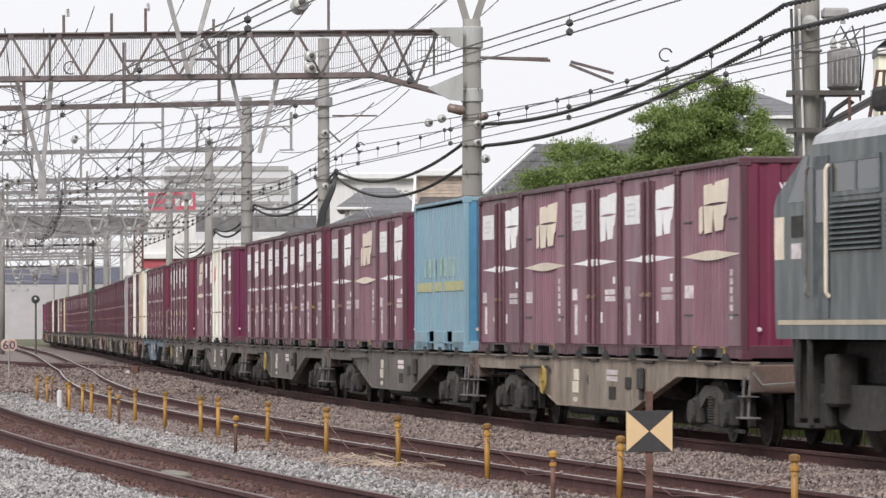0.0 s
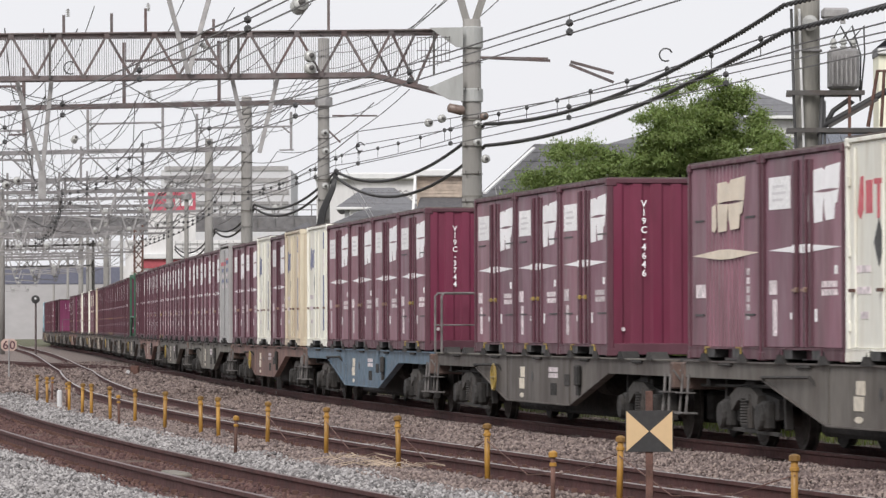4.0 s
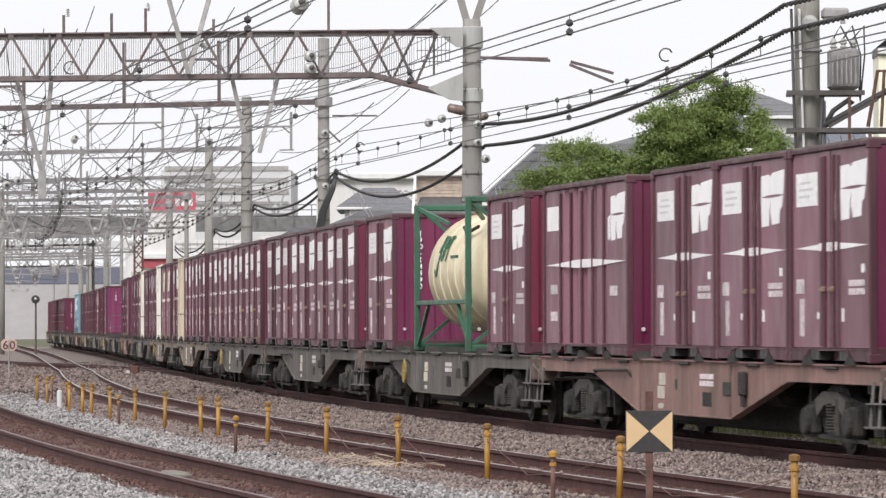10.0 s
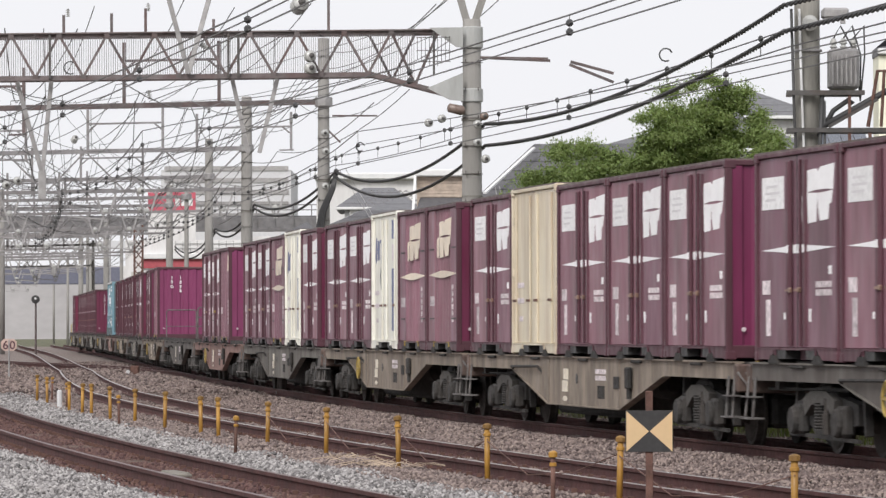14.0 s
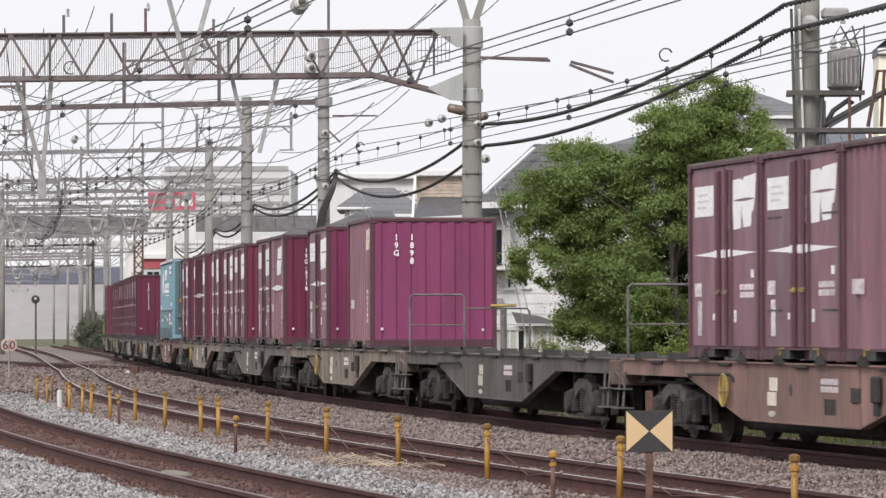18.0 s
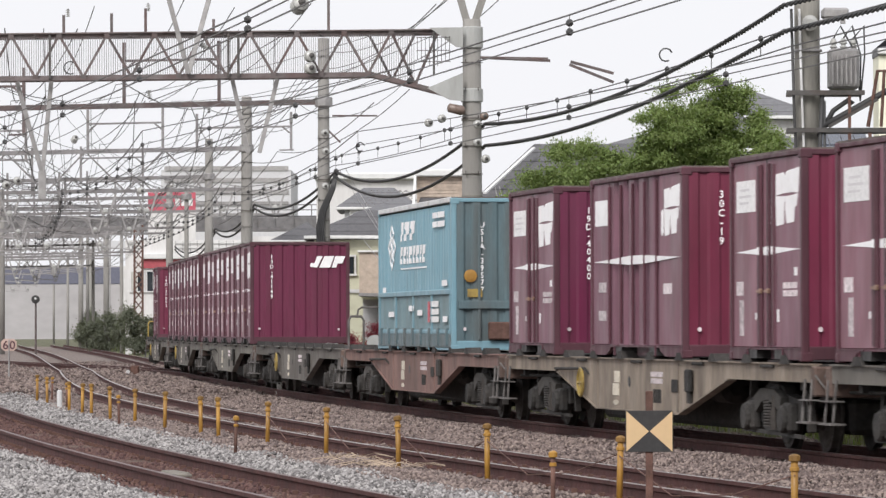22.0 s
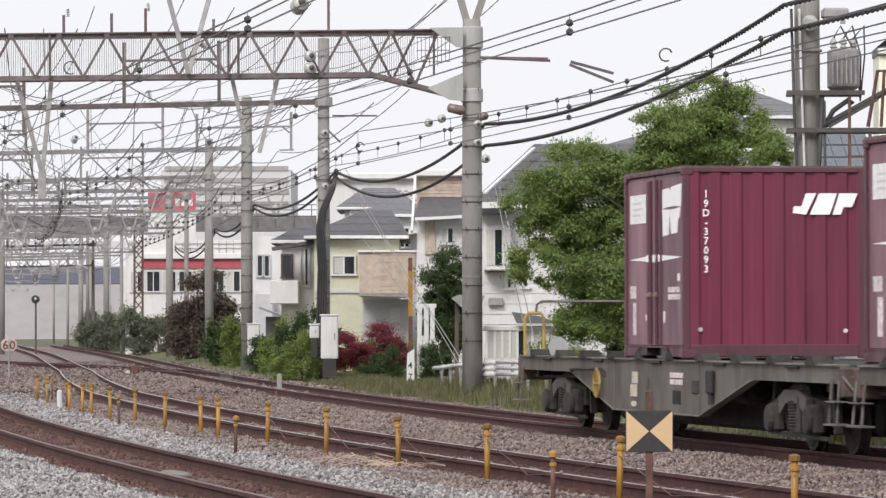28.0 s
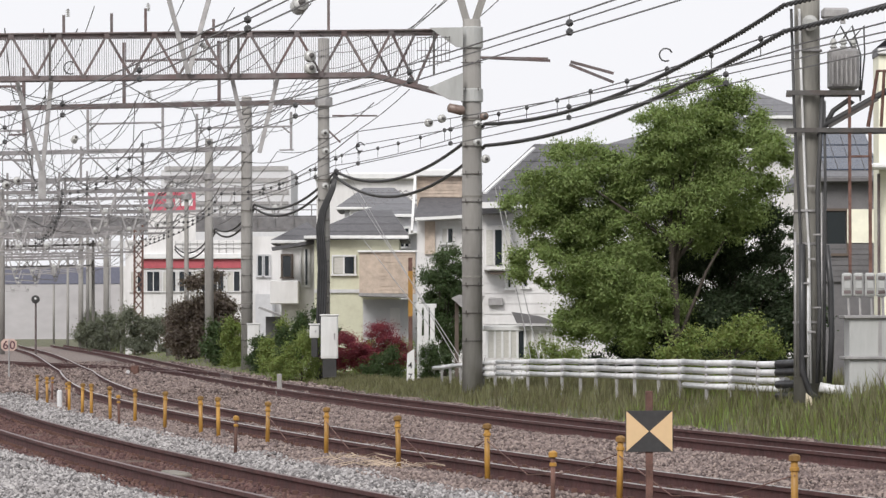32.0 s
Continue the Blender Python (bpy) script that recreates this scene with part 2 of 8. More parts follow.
# ---- building blocks ----
class Form:
    """Vertices and faces of one mesh."""

    def __init__(self):
        self.v, self.f = [], []

    def add(self, vs, fs):
        n = len(self.v)
        self.v += [tuple(p) for p in vs]
        self.f += [tuple(i + n for i in q) for q in fs]
        return self

    def box(self, x0, x1, y0, y1, z0, z1, c=0.0):
        if c <= 0:
            return self.add([(x, y, z) for z in (z0, z1) for x, y in ((x0, y0), (x1, y0), (x1, y1), (x0, y1))],
                            [(3, 2, 1, 0), (4, 5, 6, 7), (0, 1, 5, 4), (1, 2, 6, 5), (2, 3, 7, 6), (3, 0, 4, 7)])
        ring = lambda a, b, e, g, z, k: [(a + k, e, z), (b - k, e, z), (b, e + k, z), (b, g - k, z), (b - k, g, z), (a + k, g, z), (a, g - k, z), (a, e + k, z)]
        vs = ring(x0 + c, x1 - c, y0 + c, y1 - c, z0, c * 0.4) + ring(x0, x1, y0, y1, z0 + c, c) + ring(x0, x1, y0, y1, z1 - c, c) + ring(x0 + c, x1 - c, y0 + c, y1 - c, z1, c * 0.4)
        fs = [tuple(range(7, -1, -1)), tuple(range(24, 32))]
        for r in range(3):
            for i in range(8):
                j = (i + 1) % 8
                fs.append((r * 8 + i, r * 8 + j, r * 8 + 8 + j, r * 8 + 8 + i))
        return self.add(vs, fs)

    def prism(self, pts, axis, d0, d1):
        """A flat outline drawn out along an axis: pts are (x, z) for axis y, (y, z) for x, (x, y) for z."""
        put = {"y": lambda a, b, d: (a, d, b), "x": lambda a, b, d: (d, a, b), "z": lambda a, b, d: (a, b, d)}[axis]
        n = len(pts)
        area = sum(pts[i][0] * pts[(i + 1) % n][1] - pts[(i + 1) % n][0] * pts[i][1] for i in range(n))
        if (area < 0) != (axis == "y"):
            pts = pts[::-1]
        vs = [put(a, b, d0) for a, b in pts] + [put(a, b, d1) for a, b in pts]
        fs = [tuple(range(n - 1, -1, -1)), tuple(range(n, 2 * n))] + [(i, (i + 1) % n, n + (i + 1) % n, n + i) for i in range(n)]
        return self.add(vs, fs)

    def tube(self, pts, r, n=6, r2=None, caps=True):
        pts = [Vector(p) for p in pts]
        vs, fs = [], []
        side = None
        for i, p in enumerate(pts):
            d = (pts[min(i + 1, len(pts) - 1)] - pts[max(i - 1, 0)]).normalized()
            if side is None or side.cross(d).length < 0.05:
                side = d.orthogonal().normalized()
            a = (side - d * side.dot(d)).normalized()
            side = a
            b = d.cross(a)
            rr = r if r2 is None else r + (r2 - r) * i / (len(pts) - 1)
            vs += [p + (a * math.cos(t) + b * math.sin(t)) * rr for t in (2 * math.pi * k / n for k in range(n))]
        for i in range(len(pts) - 1):
            fs += [(i * n + k, i * n + (k + 1) % n, (i + 1) * n + (k + 1) % n, (i + 1) * n + k) for k in range(n)]
        if caps:
            fs += [tuple(range(n - 1, -1, -1)), tuple(range(len(vs) - n, len(vs)))]
        return self.add(vs, fs)

    def bar(self, p, q, w, h=None):
        """A square bar between two points, w wide and h high."""
        p, q = Vector(p), Vector(q)
        h = h or w
        d = (q - p).normalized()
        up = Vector((0, 0, 1)) if abs(d.z) < 0.95 else Vector((1, 0, 0))
        a = d.cross(up).normalized() * w / 2
        b = a.cross(d).normalized() * h / 2
        vs = [e + i + j for e in (p, q) for i, j in ((-a, -b), (a, -b), (a, b), (-a, b))]
        return self.add(vs, [(3, 2, 1, 0), (4, 5, 6, 7), (0, 1, 5, 4), (1, 2, 6, 5), (2, 3, 7, 6), (3, 0, 4, 7)])

    def lathe(self, prof, at=(0, 0, 0), axis="z", n=12):
        put = {"z": lambda r, t, h: (r * math.cos(t), r * math.sin(t), h), "y": lambda r, t, h: (r * math.sin(t), h, r * math.cos(t)), "x": lambda r, t, h: (h, r * math.cos(t), r * math.sin(t))}[axis]
        vs, fs = [], []
        for r, h in prof:
            vs += [Vector(put(r, 2 * math.pi * k / n, h)) + Vector(at) for k in range(n)]
        for i in range(len(prof) - 1):
            fs += [(i * n + k, i * n + (k + 1) % n, (i + 1) * n + (k + 1) % n, (i + 1) * n + k) for k in range(n)]
        fs += [tuple(range(n - 1, -1, -1)), tuple(range(len(vs) - n, len(vs)))]
        return self.add(vs, fs)

    def mesh(self, name, smooth=False):
        me = bpy.data.meshes.new(name)
        me.from_pydata(self.v, [], self.f)
        if smooth:
            me.polygons.foreach_set("use_smooth", [True] * len(me.polygons))
        return me


def part(name, form, material, parent, label="", smooth=False, at=None):
    me = form if isinstance(form, bpy.types.Mesh) else form.mesh(name, smooth)
    if not me.materials:
        me.materials.append(material)
    ob = new(name, me)
    ob.parent = parent
    if at is not None:
        ob.matrix_basis = at
    return tagged(ob, label)


def thing(name, label, category, m=None, group="", kind=""):
    ob = new(name)
    ob.empty_display_size = 0.2
    if m is not None:
        ob.matrix_basis = m
    return tagged(ob, label, category, group, kind)


def solid(name, form, material, label, category, m=None, group="", kind="", smooth=False):
    me = form.mesh(name, smooth) if isinstance(form, Form) else form
    if not me.materials:
        me.materials.append(material)
    ob = new(name, me)
    if m is not None:
        ob.matrix_basis = m
    return tagged(ob, label, category, group, kind)


GLYPHS = {}


def glyph(ch):
    """The mesh of one letter, one unit high, flat in x and y."""
    if ch not in GLYPHS:
        cu = bpy.data.curves.new("letter", "FONT")
        cu.body, cu.size, cu.extrude, cu.align_x = ch, 1.35, 0.02, "CENTER"
        cu.resolution_u, cu.offset = 2, 0.018
        ob = new("letter", cu)
        deps = bpy.context.evaluated_depsgraph_get()
        me = ob.evaluated_get(deps).to_mesh()
        GLYPHS[ch] = ([tuple(v.co) for v in me.vertices], [tuple(p.vertices) for p in me.polygons])
        ob.evaluated_get(deps).to_mesh_clear()
        bpy.data.objects.remove(ob)
    return GLYPHS[ch]


def letters(form, text, x, y, size, step, to3d, wide=1.0):
    """Adds letters one under another (step < 0) or side by side."""
    for i, ch in enumerate(text):
        if ch == " ":
            continue
        vs, fs = glyph(ch)
        ox, oy = (x, y + step * i) if step < 0 else (x + step * i, y)
        form.add([to3d(ox + v[0] * size * wide, oy + v[1] * size, v[2] * size * 0.3) for v in vs], fs)
    return form
# ---- ground and tracks ----
def lay(s):
    """How much the verge beyond the tracks rises towards the camera."""
    return 0.42 * min(max((s + 55) / 60, 0), 1) - 0.12


def ground_height(s, off):
    if off < -14:
        return -0.35
    if off < 1.75:
        return -0.33
    u = min((off - 1.75) / 1.6, 1)
    return -0.33 + (lay(s) + 0.33) * u


def sheet():
    rows = [-900, -700, -550, -430] + list(range(-400, -100, 15)) + list(range(-100, 60, 4)) + [70, 90, 120, 180, 259]
    cols = [-900, -300, -90, -40, -20, -14, -11, -9.6, -7.8, -5.5, -3.5, -2, -1.2, 0, 1.2, 1.75, 2.1, 2.5, 2.9, 3.35, 4, 5, 7, 10, 15, 25, 60, 200, 900]
    f = Form()
    for s in rows:
        for o in cols:
            x, y, h = rail_at(s, o)
            z = ground_height(s, o) + (0.05 * noise.noise((x * 0.4, y * 0.4, 0)) if o > 1.75 else 0)
            f.v.append((x, y, z))
    n = len(cols)
    for i in range(len(rows) - 1):
        for j in range(n - 1):
            a = i * n + j
            f.f.append((a, a + 1, a + n + 1, a + n))
    return f


solid("ground", sheet(), M_EARTH, "bare earth and low weeds beside the railway", "ground", kind="structure", smooth=True)
far = Form().add([(-4000, -3000, -0.6), (4000, -3000, -0.6), (4000, 4500, -0.6), (-4000, 4500, -0.6)], [(0, 1, 2, 3)])
solid("ground_distance", far, M_EARTH, "flat ground out to the horizon", "ground", kind="structure")

TRACKS = [("A", 0.0), ("B", -4.78), ("C", -8.78)]


def shift(name, s):
    """The middle track closes up to the train's track in the distance."""
    return 0.8 * min(max((-38 - s) / 55, 0.0), 1.0) if name == "B" else 0.0

S_ROWS = list(range(-345, -120, 6)) + list(range(-120, 58, 2)) + [70, 90, 120, 180, 250]


def strip(off0, off1, z0, z1, edge=0.5, rows=S_ROWS, lift=0.0):
    f = Form()
    for s in rows:
        for o, z in ((off0 - edge, z0), (off0, z1), (off1, z1), (off1 + edge, z0)):
            x, y, h = rail_at(s, o)
            f.v.append((x, y, z + lift))
    for i in range(len(rows) - 1):
        for j in range(3):
            a = i * 4 + j
            f.f.append((a, a + 1, a + 5, a + 4))
    return f


solid("ballast_bed", strip(-13.2, -6.9, -0.40, -0.285, 0.4), M_BALL, "grey crushed-stone ballast under the nearer track", "ballast", kind="structure")
solid("ballast_bed", strip(-6.8, 1.35, -0.45, -0.289, 0.4), M_BALLBROWN, "rust-brown ballast under the two farther tracks", "ballast", kind="structure")


def rail_form(off, rows=S_ROWS, head=False, name="A"):
    prof = [(-0.036, 0.0), (0.036, 0.0), (0.034, -0.035), (0.01, -0.05), (0.01, -0.13), (0.065, -0.145), (0.065, -0.16), (-0.065, -0.16), (-0.065, -0.145), (-0.01, -0.13), (-0.01, -0.05), (-0.034, -0.035)]
    if head:
        prof = [(-0.027, 0.0), (0.027, 0.0), (0.027, 0.004), (-0.027, 0.004)]
    f, n = Form(), len(prof)
    for s in rows:
        for o, z in prof:
            x, y, h = rail_at(s, off(s) + o if callable(off) else off + o + shift(name, s))
            f.v.append((x, y, RAIL + z))
    for i in range(len(rows) - 1):
        for j in range(n):
            a, b = i * n + j, i * n + (j + 1) % n
            f.f.append((a, b, b + n, a + n))
    return f


sleeper_mesh = Form().box(-0.11, 0.11, -1.0, 1.0, -0.16, 0.0, 0.02).mesh("sleeper")
sleeper_mesh.materials.append(M_SLEEPER)
for name, off in TRACKS:
    track = thing("railway_track", {"A": "rust-brown running track that carries the freight train", "B": "rust-brown empty track between train and grey ballast", "C": "rust-brown nearest track in grey ballast"}[name], "track", group="tracks", kind="structure")
    for r in (-0.57, 0.57):
        part("rail", rail_form(off + r, name=name), M_RAILSIDE, track)
        part("rail_head", rail_form(off + r, head=True, name=name), M_RAILSHINE if name == "B" else M_RAILTOP, track)
    for k in range(70):
        s = 38 - k * 0.62
        x, y, h = rail_at(s, off)
        part("sleeper", sleeper_mesh, None, track, at=pose(x, y, RAIL - 0.165, 0, 0, math.degrees(h) - 90))
clips = Form()
for name, off in TRACKS[1:]:
    for k in range(84):
        s = 39 - k * 0.62
        for r in (-0.57, 0.57):
            for side in (-0.075, 0.075):
                x, y, h = rail_at(s, off + r + side)
                clips.box(x - 0.03, x + 0.03, y - 0.04, y + 0.04, RAIL - 0.16, RAIL - 0.115)
solid("rail_fastenings", clips, M_RUST, "rusty rail clips along the foot of the rails", "rail fastenings", kind="stuff")
# a crossover leaving the train's track in the distance
CROSS_S = [-80.0 - 4 * i for i in range(24)]


def cross_off(r):
    return lambda s: r - 9.2 * (lambda u: u * u * (3 - 2 * u))(min(max((-80 - s) / 92, 0.0), 1.0))


xo = thing("railway_track", "dark rusty crossover track branching off in the distance", "track", group="tracks", kind="structure")
for r in (-0.57, 0.57):
    part("rail", rail_form(cross_off(r), CROSS_S), M_RAILSIDE, xo)
    part("rail_head", rail_form(cross_off(r), CROSS_S, head=True), M_RAILTOP, xo)
for k in range(60):
    s = -86 - k * 1.35
    x, y, h = rail_at(s, cross_off(0.0)(s))
    part("sleeper", sleeper_mesh, None, xo, at=pose(x, y, RAIL - 0.165, 0, 0, math.degrees(h) - 90))
part("point_blade", rail_form(lambda s: 0.5 + (s + 82) * 0.012, [-82.0 + 2 * i for i in range(8)]), M_RAILTOP, xo)
# ---- the freight train: things in wagon space, x ahead, y away from the camera, z up from the deck ----
L12, HALF = 3.715, 1.225


def ribbed(x0, x1, y, z0, z1, pitch, depth, sign):
    """A pressed steel wall along x with upright ribs; sign: the way that it faces in y."""
    prof, x, n = [], x0, max(2, round((x1 - x0) / pitch))
    p = (x1 - x0) / n
    for i in range(n):
        a = x0 + i * p
        prof += [(a, y), (a + p * 0.42, y), (a + p * 0.55, y - sign * depth), (a + p * 0.87, y - sign * depth)]
    prof += [(x1, y), (x1, y - sign * (depth + 0.02)), (x0, y - sign * (depth + 0.02))]
    return Form().prism(prof, "z", z0, z1)


def ribbed_end(x, y0, y1, z0, z1, pitch, depth, sign):
    f = ribbed(y0, y1, 0, z0, z1, pitch, depth, 1)
    f.v = [(x + sign * v[1], v[0], v[2]) for v in f.v]
    if sign > 0:
        f.f = [q[::-1] for q in f.f]
    return f


def frame_form(l, h, t=0.09):
    f = Form()
    for sx in (-1, 1):
        for sy in (-1, 1):
            a, b = sorted((sx * l / 2, sx * (l / 2 - t)))
            c, d = sorted((sy * HALF, sy * (HALF - t)))
            f.box(a, b, c, d, 0.0, h, 0.012)
    for sy in (-1, 1):
        c, d = sorted((sy * HALF, sy * (HALF - 0.07)))
        f.box(-l / 2 + t, l / 2 - t, c, d, h - 0.06, h - 0.002, 0.01)
        k = l / 3.715
        for sx in (-1, 1):
            f.prism([(sx * (l / 2 - t), 0.02), (sx * 1.2 * k, 0.02), (sx * 1.02 * k, 0.09), (sx * 0.97 * k, 0.15), (sx * (l / 2 - t), 0.15)], "y", c, d)
        f.box(-0.34 * k, 0.34 * k, c - sy * 0.16, d - sy * 0.16, 0.02, 0.15)
        f.box(-l / 2 + 0.02, l / 2 - 0.02, c, d, 0.135, 0.163)
    for sx in (-1, 1):
        a, b = sorted((sx * l / 2, sx * (l / 2 - 0.07)))
        f.box(a, b, -HALF + t, HALF - t, h - 0.07, h - 0.002, 0.01)
        f.box(a, b, -HALF + t, HALF - t, 0.02, 0.18, 0.01)
    for sx in (-1, 1):
        for z in (0.0, h - 0.11):
            a, b = sorted((sx * l / 2 + sx * 0.006, sx * (l / 2 - 0.15)))
            f.box(a, b, -HALF - 0.008, -HALF + 0.14, z, z + 0.115, 0.015)
    return f


def plate(x0, x1, z0, z1, y=-HALF, t=0.006):
    return Form().box(x0, x1, y - t, y, z0, z1)


def logo_form(x, z, w, h, y, t=0.006):
    """The operator's mark as plain slanted blocks."""
    f = Form()
    q = lambda *pts: f.prism([(x + a * w, z + b * h) for a, b in pts], "y", y - t, y)
    q((-0.33, 0.44), (-0.06, 0.46), (0.0, 0.4), (0.07, 0.48), (0.5, 0.52), (0.46, 0.065), (0.22, 0.085), (-0.08, 0.08), (-0.33, 0.05))
    q((-0.5, 0.0), (-0.39, 0.05), (-0.37, -0.42), (-0.43, -0.5), (-0.5, -0.46))
    q((-0.34, 0.045), (-0.1, 0.03), (0.0, 0.025), (-0.04, -0.2), (-0.06, -0.48), (-0.31, -0.5))
    q((0.01, 0.025), (0.2, 0.03), (0.45, 0.055), (0.41, -0.16), (0.34, -0.19), (0.31, -0.45), (0.06, -0.47), (0.0, -0.22))
    return f


def print_form(x0, x1, z0, z1, rows, y, seed=0, t=0.005):
    """Small print that cannot be read: short bars in rows."""
    f, g = Form(), random.Random(seed)
    h = (z1 - z0) / rows
    for r in range(rows):
        x = x0
        while x < x1 - 0.02:
            w = g.choice((0.04, 0.06, 0.09))
            f.box(x, min(x + w, x1), y - t, y, z0 + r * h + h * 0.14, z0 + (r + 1) * h - h * 0.1)
            x += w + 0.022
    return f


def stripe_form(x0, x1, z, h, y, t=0.006):
    d = (x1 - x0) * 0.42
    return Form().prism([(x0, z), (x0 + d, z + h / 2), (x1 - d, z + h / 2), (x1, z), (x1 - d, z - h / 2), (x0 + d, z - h / 2)], "y", y - t, y)


def common(box, l, h, side, end, post, panel_side=True):
    """Frame, roof, ends, far side and fork pockets that all closed containers share."""
    part("frame", frame_form(l, h), post, box)
    part("roof", Form().box(-l / 2 + 0.01, l / 2 - 0.01, -HALF + 0.006, HALF - 0.006, h - 0.02, h + 0.018), M_ROOFGRIME, box)
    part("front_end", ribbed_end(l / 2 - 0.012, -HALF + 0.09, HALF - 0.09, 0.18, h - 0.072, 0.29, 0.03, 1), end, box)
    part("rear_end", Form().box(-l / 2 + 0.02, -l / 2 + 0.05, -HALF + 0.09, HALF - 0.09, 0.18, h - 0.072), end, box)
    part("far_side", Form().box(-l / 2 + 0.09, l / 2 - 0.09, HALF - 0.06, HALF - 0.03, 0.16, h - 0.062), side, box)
    for x in (-0.7, 0.7):
        k = x * l / 3.715
        part("fork_pocket", Form().box(k - 0.24, k + 0.24, -HALF + 0.01, HALF - 0.01, 0.03, 0.14), M_BLACK, box)
        o = 0.1 if x > 0 else -0.1
        part("pocket_rim", Form().box(k + o - 0.11, k + o + 0.11, -HALF - 0.01, -HALF + 0.02, 0.145, 0.165).box(k + o * 2.0 - 0.02, k + o * 2.0 + 0.02, -HALF - 0.01, -HALF + 0.02, 0.02, 0.145), RIM[0], box)


RIM = [M_POST]


def doors(box, l, h, side, post, slots=False, square=M_LABEL, mark=M_MARK):
    """The long side with a pair of door leaves, lock rods and marks."""
    q, y = l / 2 - 0.09, -HALF + 0.035
    for n, a, b in (("door_leaf", -q, -0.01), ("door_leaf", 0.01, q)):
        leaf = part(n, Form().box(a, b, y, y + 0.04, 0.165, h - 0.062, 0.008), side, box)
        e = b - 0.36 if a < 0 else a + 0.36
        part("stiffener", Form().prism([(e - 0.07, y), (e - 0.045, y - 0.03), (e + 0.045, y - 0.03), (e + 0.07, y)], "z", 0.19, h - 0.13), post, leaf)
        rod = e + (0.17 if a < 0 else -0.17)
        part("lock_rod", Form().tube([(rod, y - 0.022, 0.18), (rod, y - 0.022, h - 0.12)], 0.02, 6), post, leaf)
        part("lock_handle", Form().box(rod - 0.2, rod + 0.03, y - 0.05, y - 0.028, 0.83, 0.858).box(rod - 0.05, rod + 0.03, y - 0.055, y - 0.02, 0.815, 0.875, 0.006), M_YEL if slots else M_LATCH, leaf)
    part("door_gasket", Form().box(-0.012, 0.012, y - 0.006, y + 0.03, 0.165, h - 0.062), M_BLACK, box)
    if square:
        part("square_marking", plate(-1.6, -0.6, 1.82, 2.21, y), square, box)
        part("square_lettering", plate(-1.44, -0.8, 2.0, 2.03, y - 0.006, 0.002).box(-1.4, -0.9, y - 0.008, y - 0.006, 2.08, 2.11).box(-1.44, -0.95, y - 0.008, y - 0.006, 1.92, 1.95), M_FAINT, box)
    part("logo_marking", logo_form(0.92, 1.95, 1.4, 0.66, y), mark, box)
    part("stripe_marking", Form().prism([(-1.64, 1.33), (0, 1.385), (0, 1.278)], "y", y - 0.005, y), mark, box)
    part("stripe_marking", Form().prism([(1.66, 1.33), (0, 1.385), (0, 1.278)], "y", y - 0.005, y), mark, box)
    for x in (-0.36, 0.36):
        part("stripe_marking", Form().box(x - 0.04, x + 0.04, y - 0.036, y - 0.029, 1.285, 1.38), mark, box)
    for x0, x1, z0, z1, m in ((-1.6, -1.25, 0.80, 0.97, M_PALE), (-1.43, -1.24, 0.3, 0.74, M_PALE), (0.5, 0.6, 0.47, 0.62, M_LABEL), (-0.62, -0.54, 0.5, 0.58, M_LABEL)):
        part("label", plate(x0, x1, z0, z1, y), m, box)
    tagged(part("small_print", print_form(0.8, 1.5, 0.76, 0.95, 2, y, 4), M_PALE, box), kind="stuff")
    tagged(part("small_print", print_form(1.36, 1.5, 1.0, 1.13, 1, y, 5), M_LABEL, box), kind="stuff")
    if slots:
        for x in (-1.25, 1.3):
            for z in (0.6, 1.72):
                part("vent_slot", plate(x - 0.3, x + 0.3, z, z + 0.02, y, 0.012), M_BLACK, box)


def thing_container(label, m=None):
    return thing("freight_container", label, "container", m, "containers on the train")


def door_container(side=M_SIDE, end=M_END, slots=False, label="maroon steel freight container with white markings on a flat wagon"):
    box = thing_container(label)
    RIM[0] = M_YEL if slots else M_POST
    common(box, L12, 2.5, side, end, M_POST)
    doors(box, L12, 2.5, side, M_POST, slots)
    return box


def ribbed_container(side=M_SIDE, end=M_END, small=False, mark=M_CREAMMARK, label="maroon ribbed freight container with yellowed mark on a wagon"):
    box = thing_container(label)
    RIM[0] = M_YEL
    common(box, L12, 2.5, side, end, M_POST)
    q, y = L12 / 2 - 0.09, -HALF + 0.03
    if small:
        part("side_wall", ribbed(-q, q, y, 0.165, 2.438, 0.3, 0.035, -1), side, box)
        part("logo_marking", logo_form(1.25, 2.1, 0.6, 0.42, y), mark, box)
    else:
        part("side_wall", ribbed(-0.95, 0.95, y + 0.012, 0.165, 2.438, 0.19, 0.03, -1), side, box)
        for a, b in ((-q, -0.95), (0.95, q)):
            part("side_panel", Form().box(a, b, y, y + 0.04, 0.165, 2.438, 0.01), side, box)
        wide = 1.7 if mark is M_CREAMMARK else 1.2
        part("logo_marking", logo_form(0.2 if wide > 1.5 else 0.5, 1.93, wide, 0.66, y), mark, box)
        part("stripe_marking", stripe_form(-1.7, 1.72, 1.32, 0.125, y), mark, box)
        for x in (-1.3, 1.3):
            for z in (0.55, 1.75):
                part("vent_slot", plate(x - 0.22, x + 0.22, z, z + 0.025, y, 0.012), M_BLACK, box)
    for k in range(6):
        part("label", plate(1.12, 1.26, 0.5 + 0.11 * k, 0.58 + 0.11 * k, y), M_PALE, box)
    part("label", plate(-1.5, -1.0, 0.78, 0.95, y), M_PALE, box)
    return box


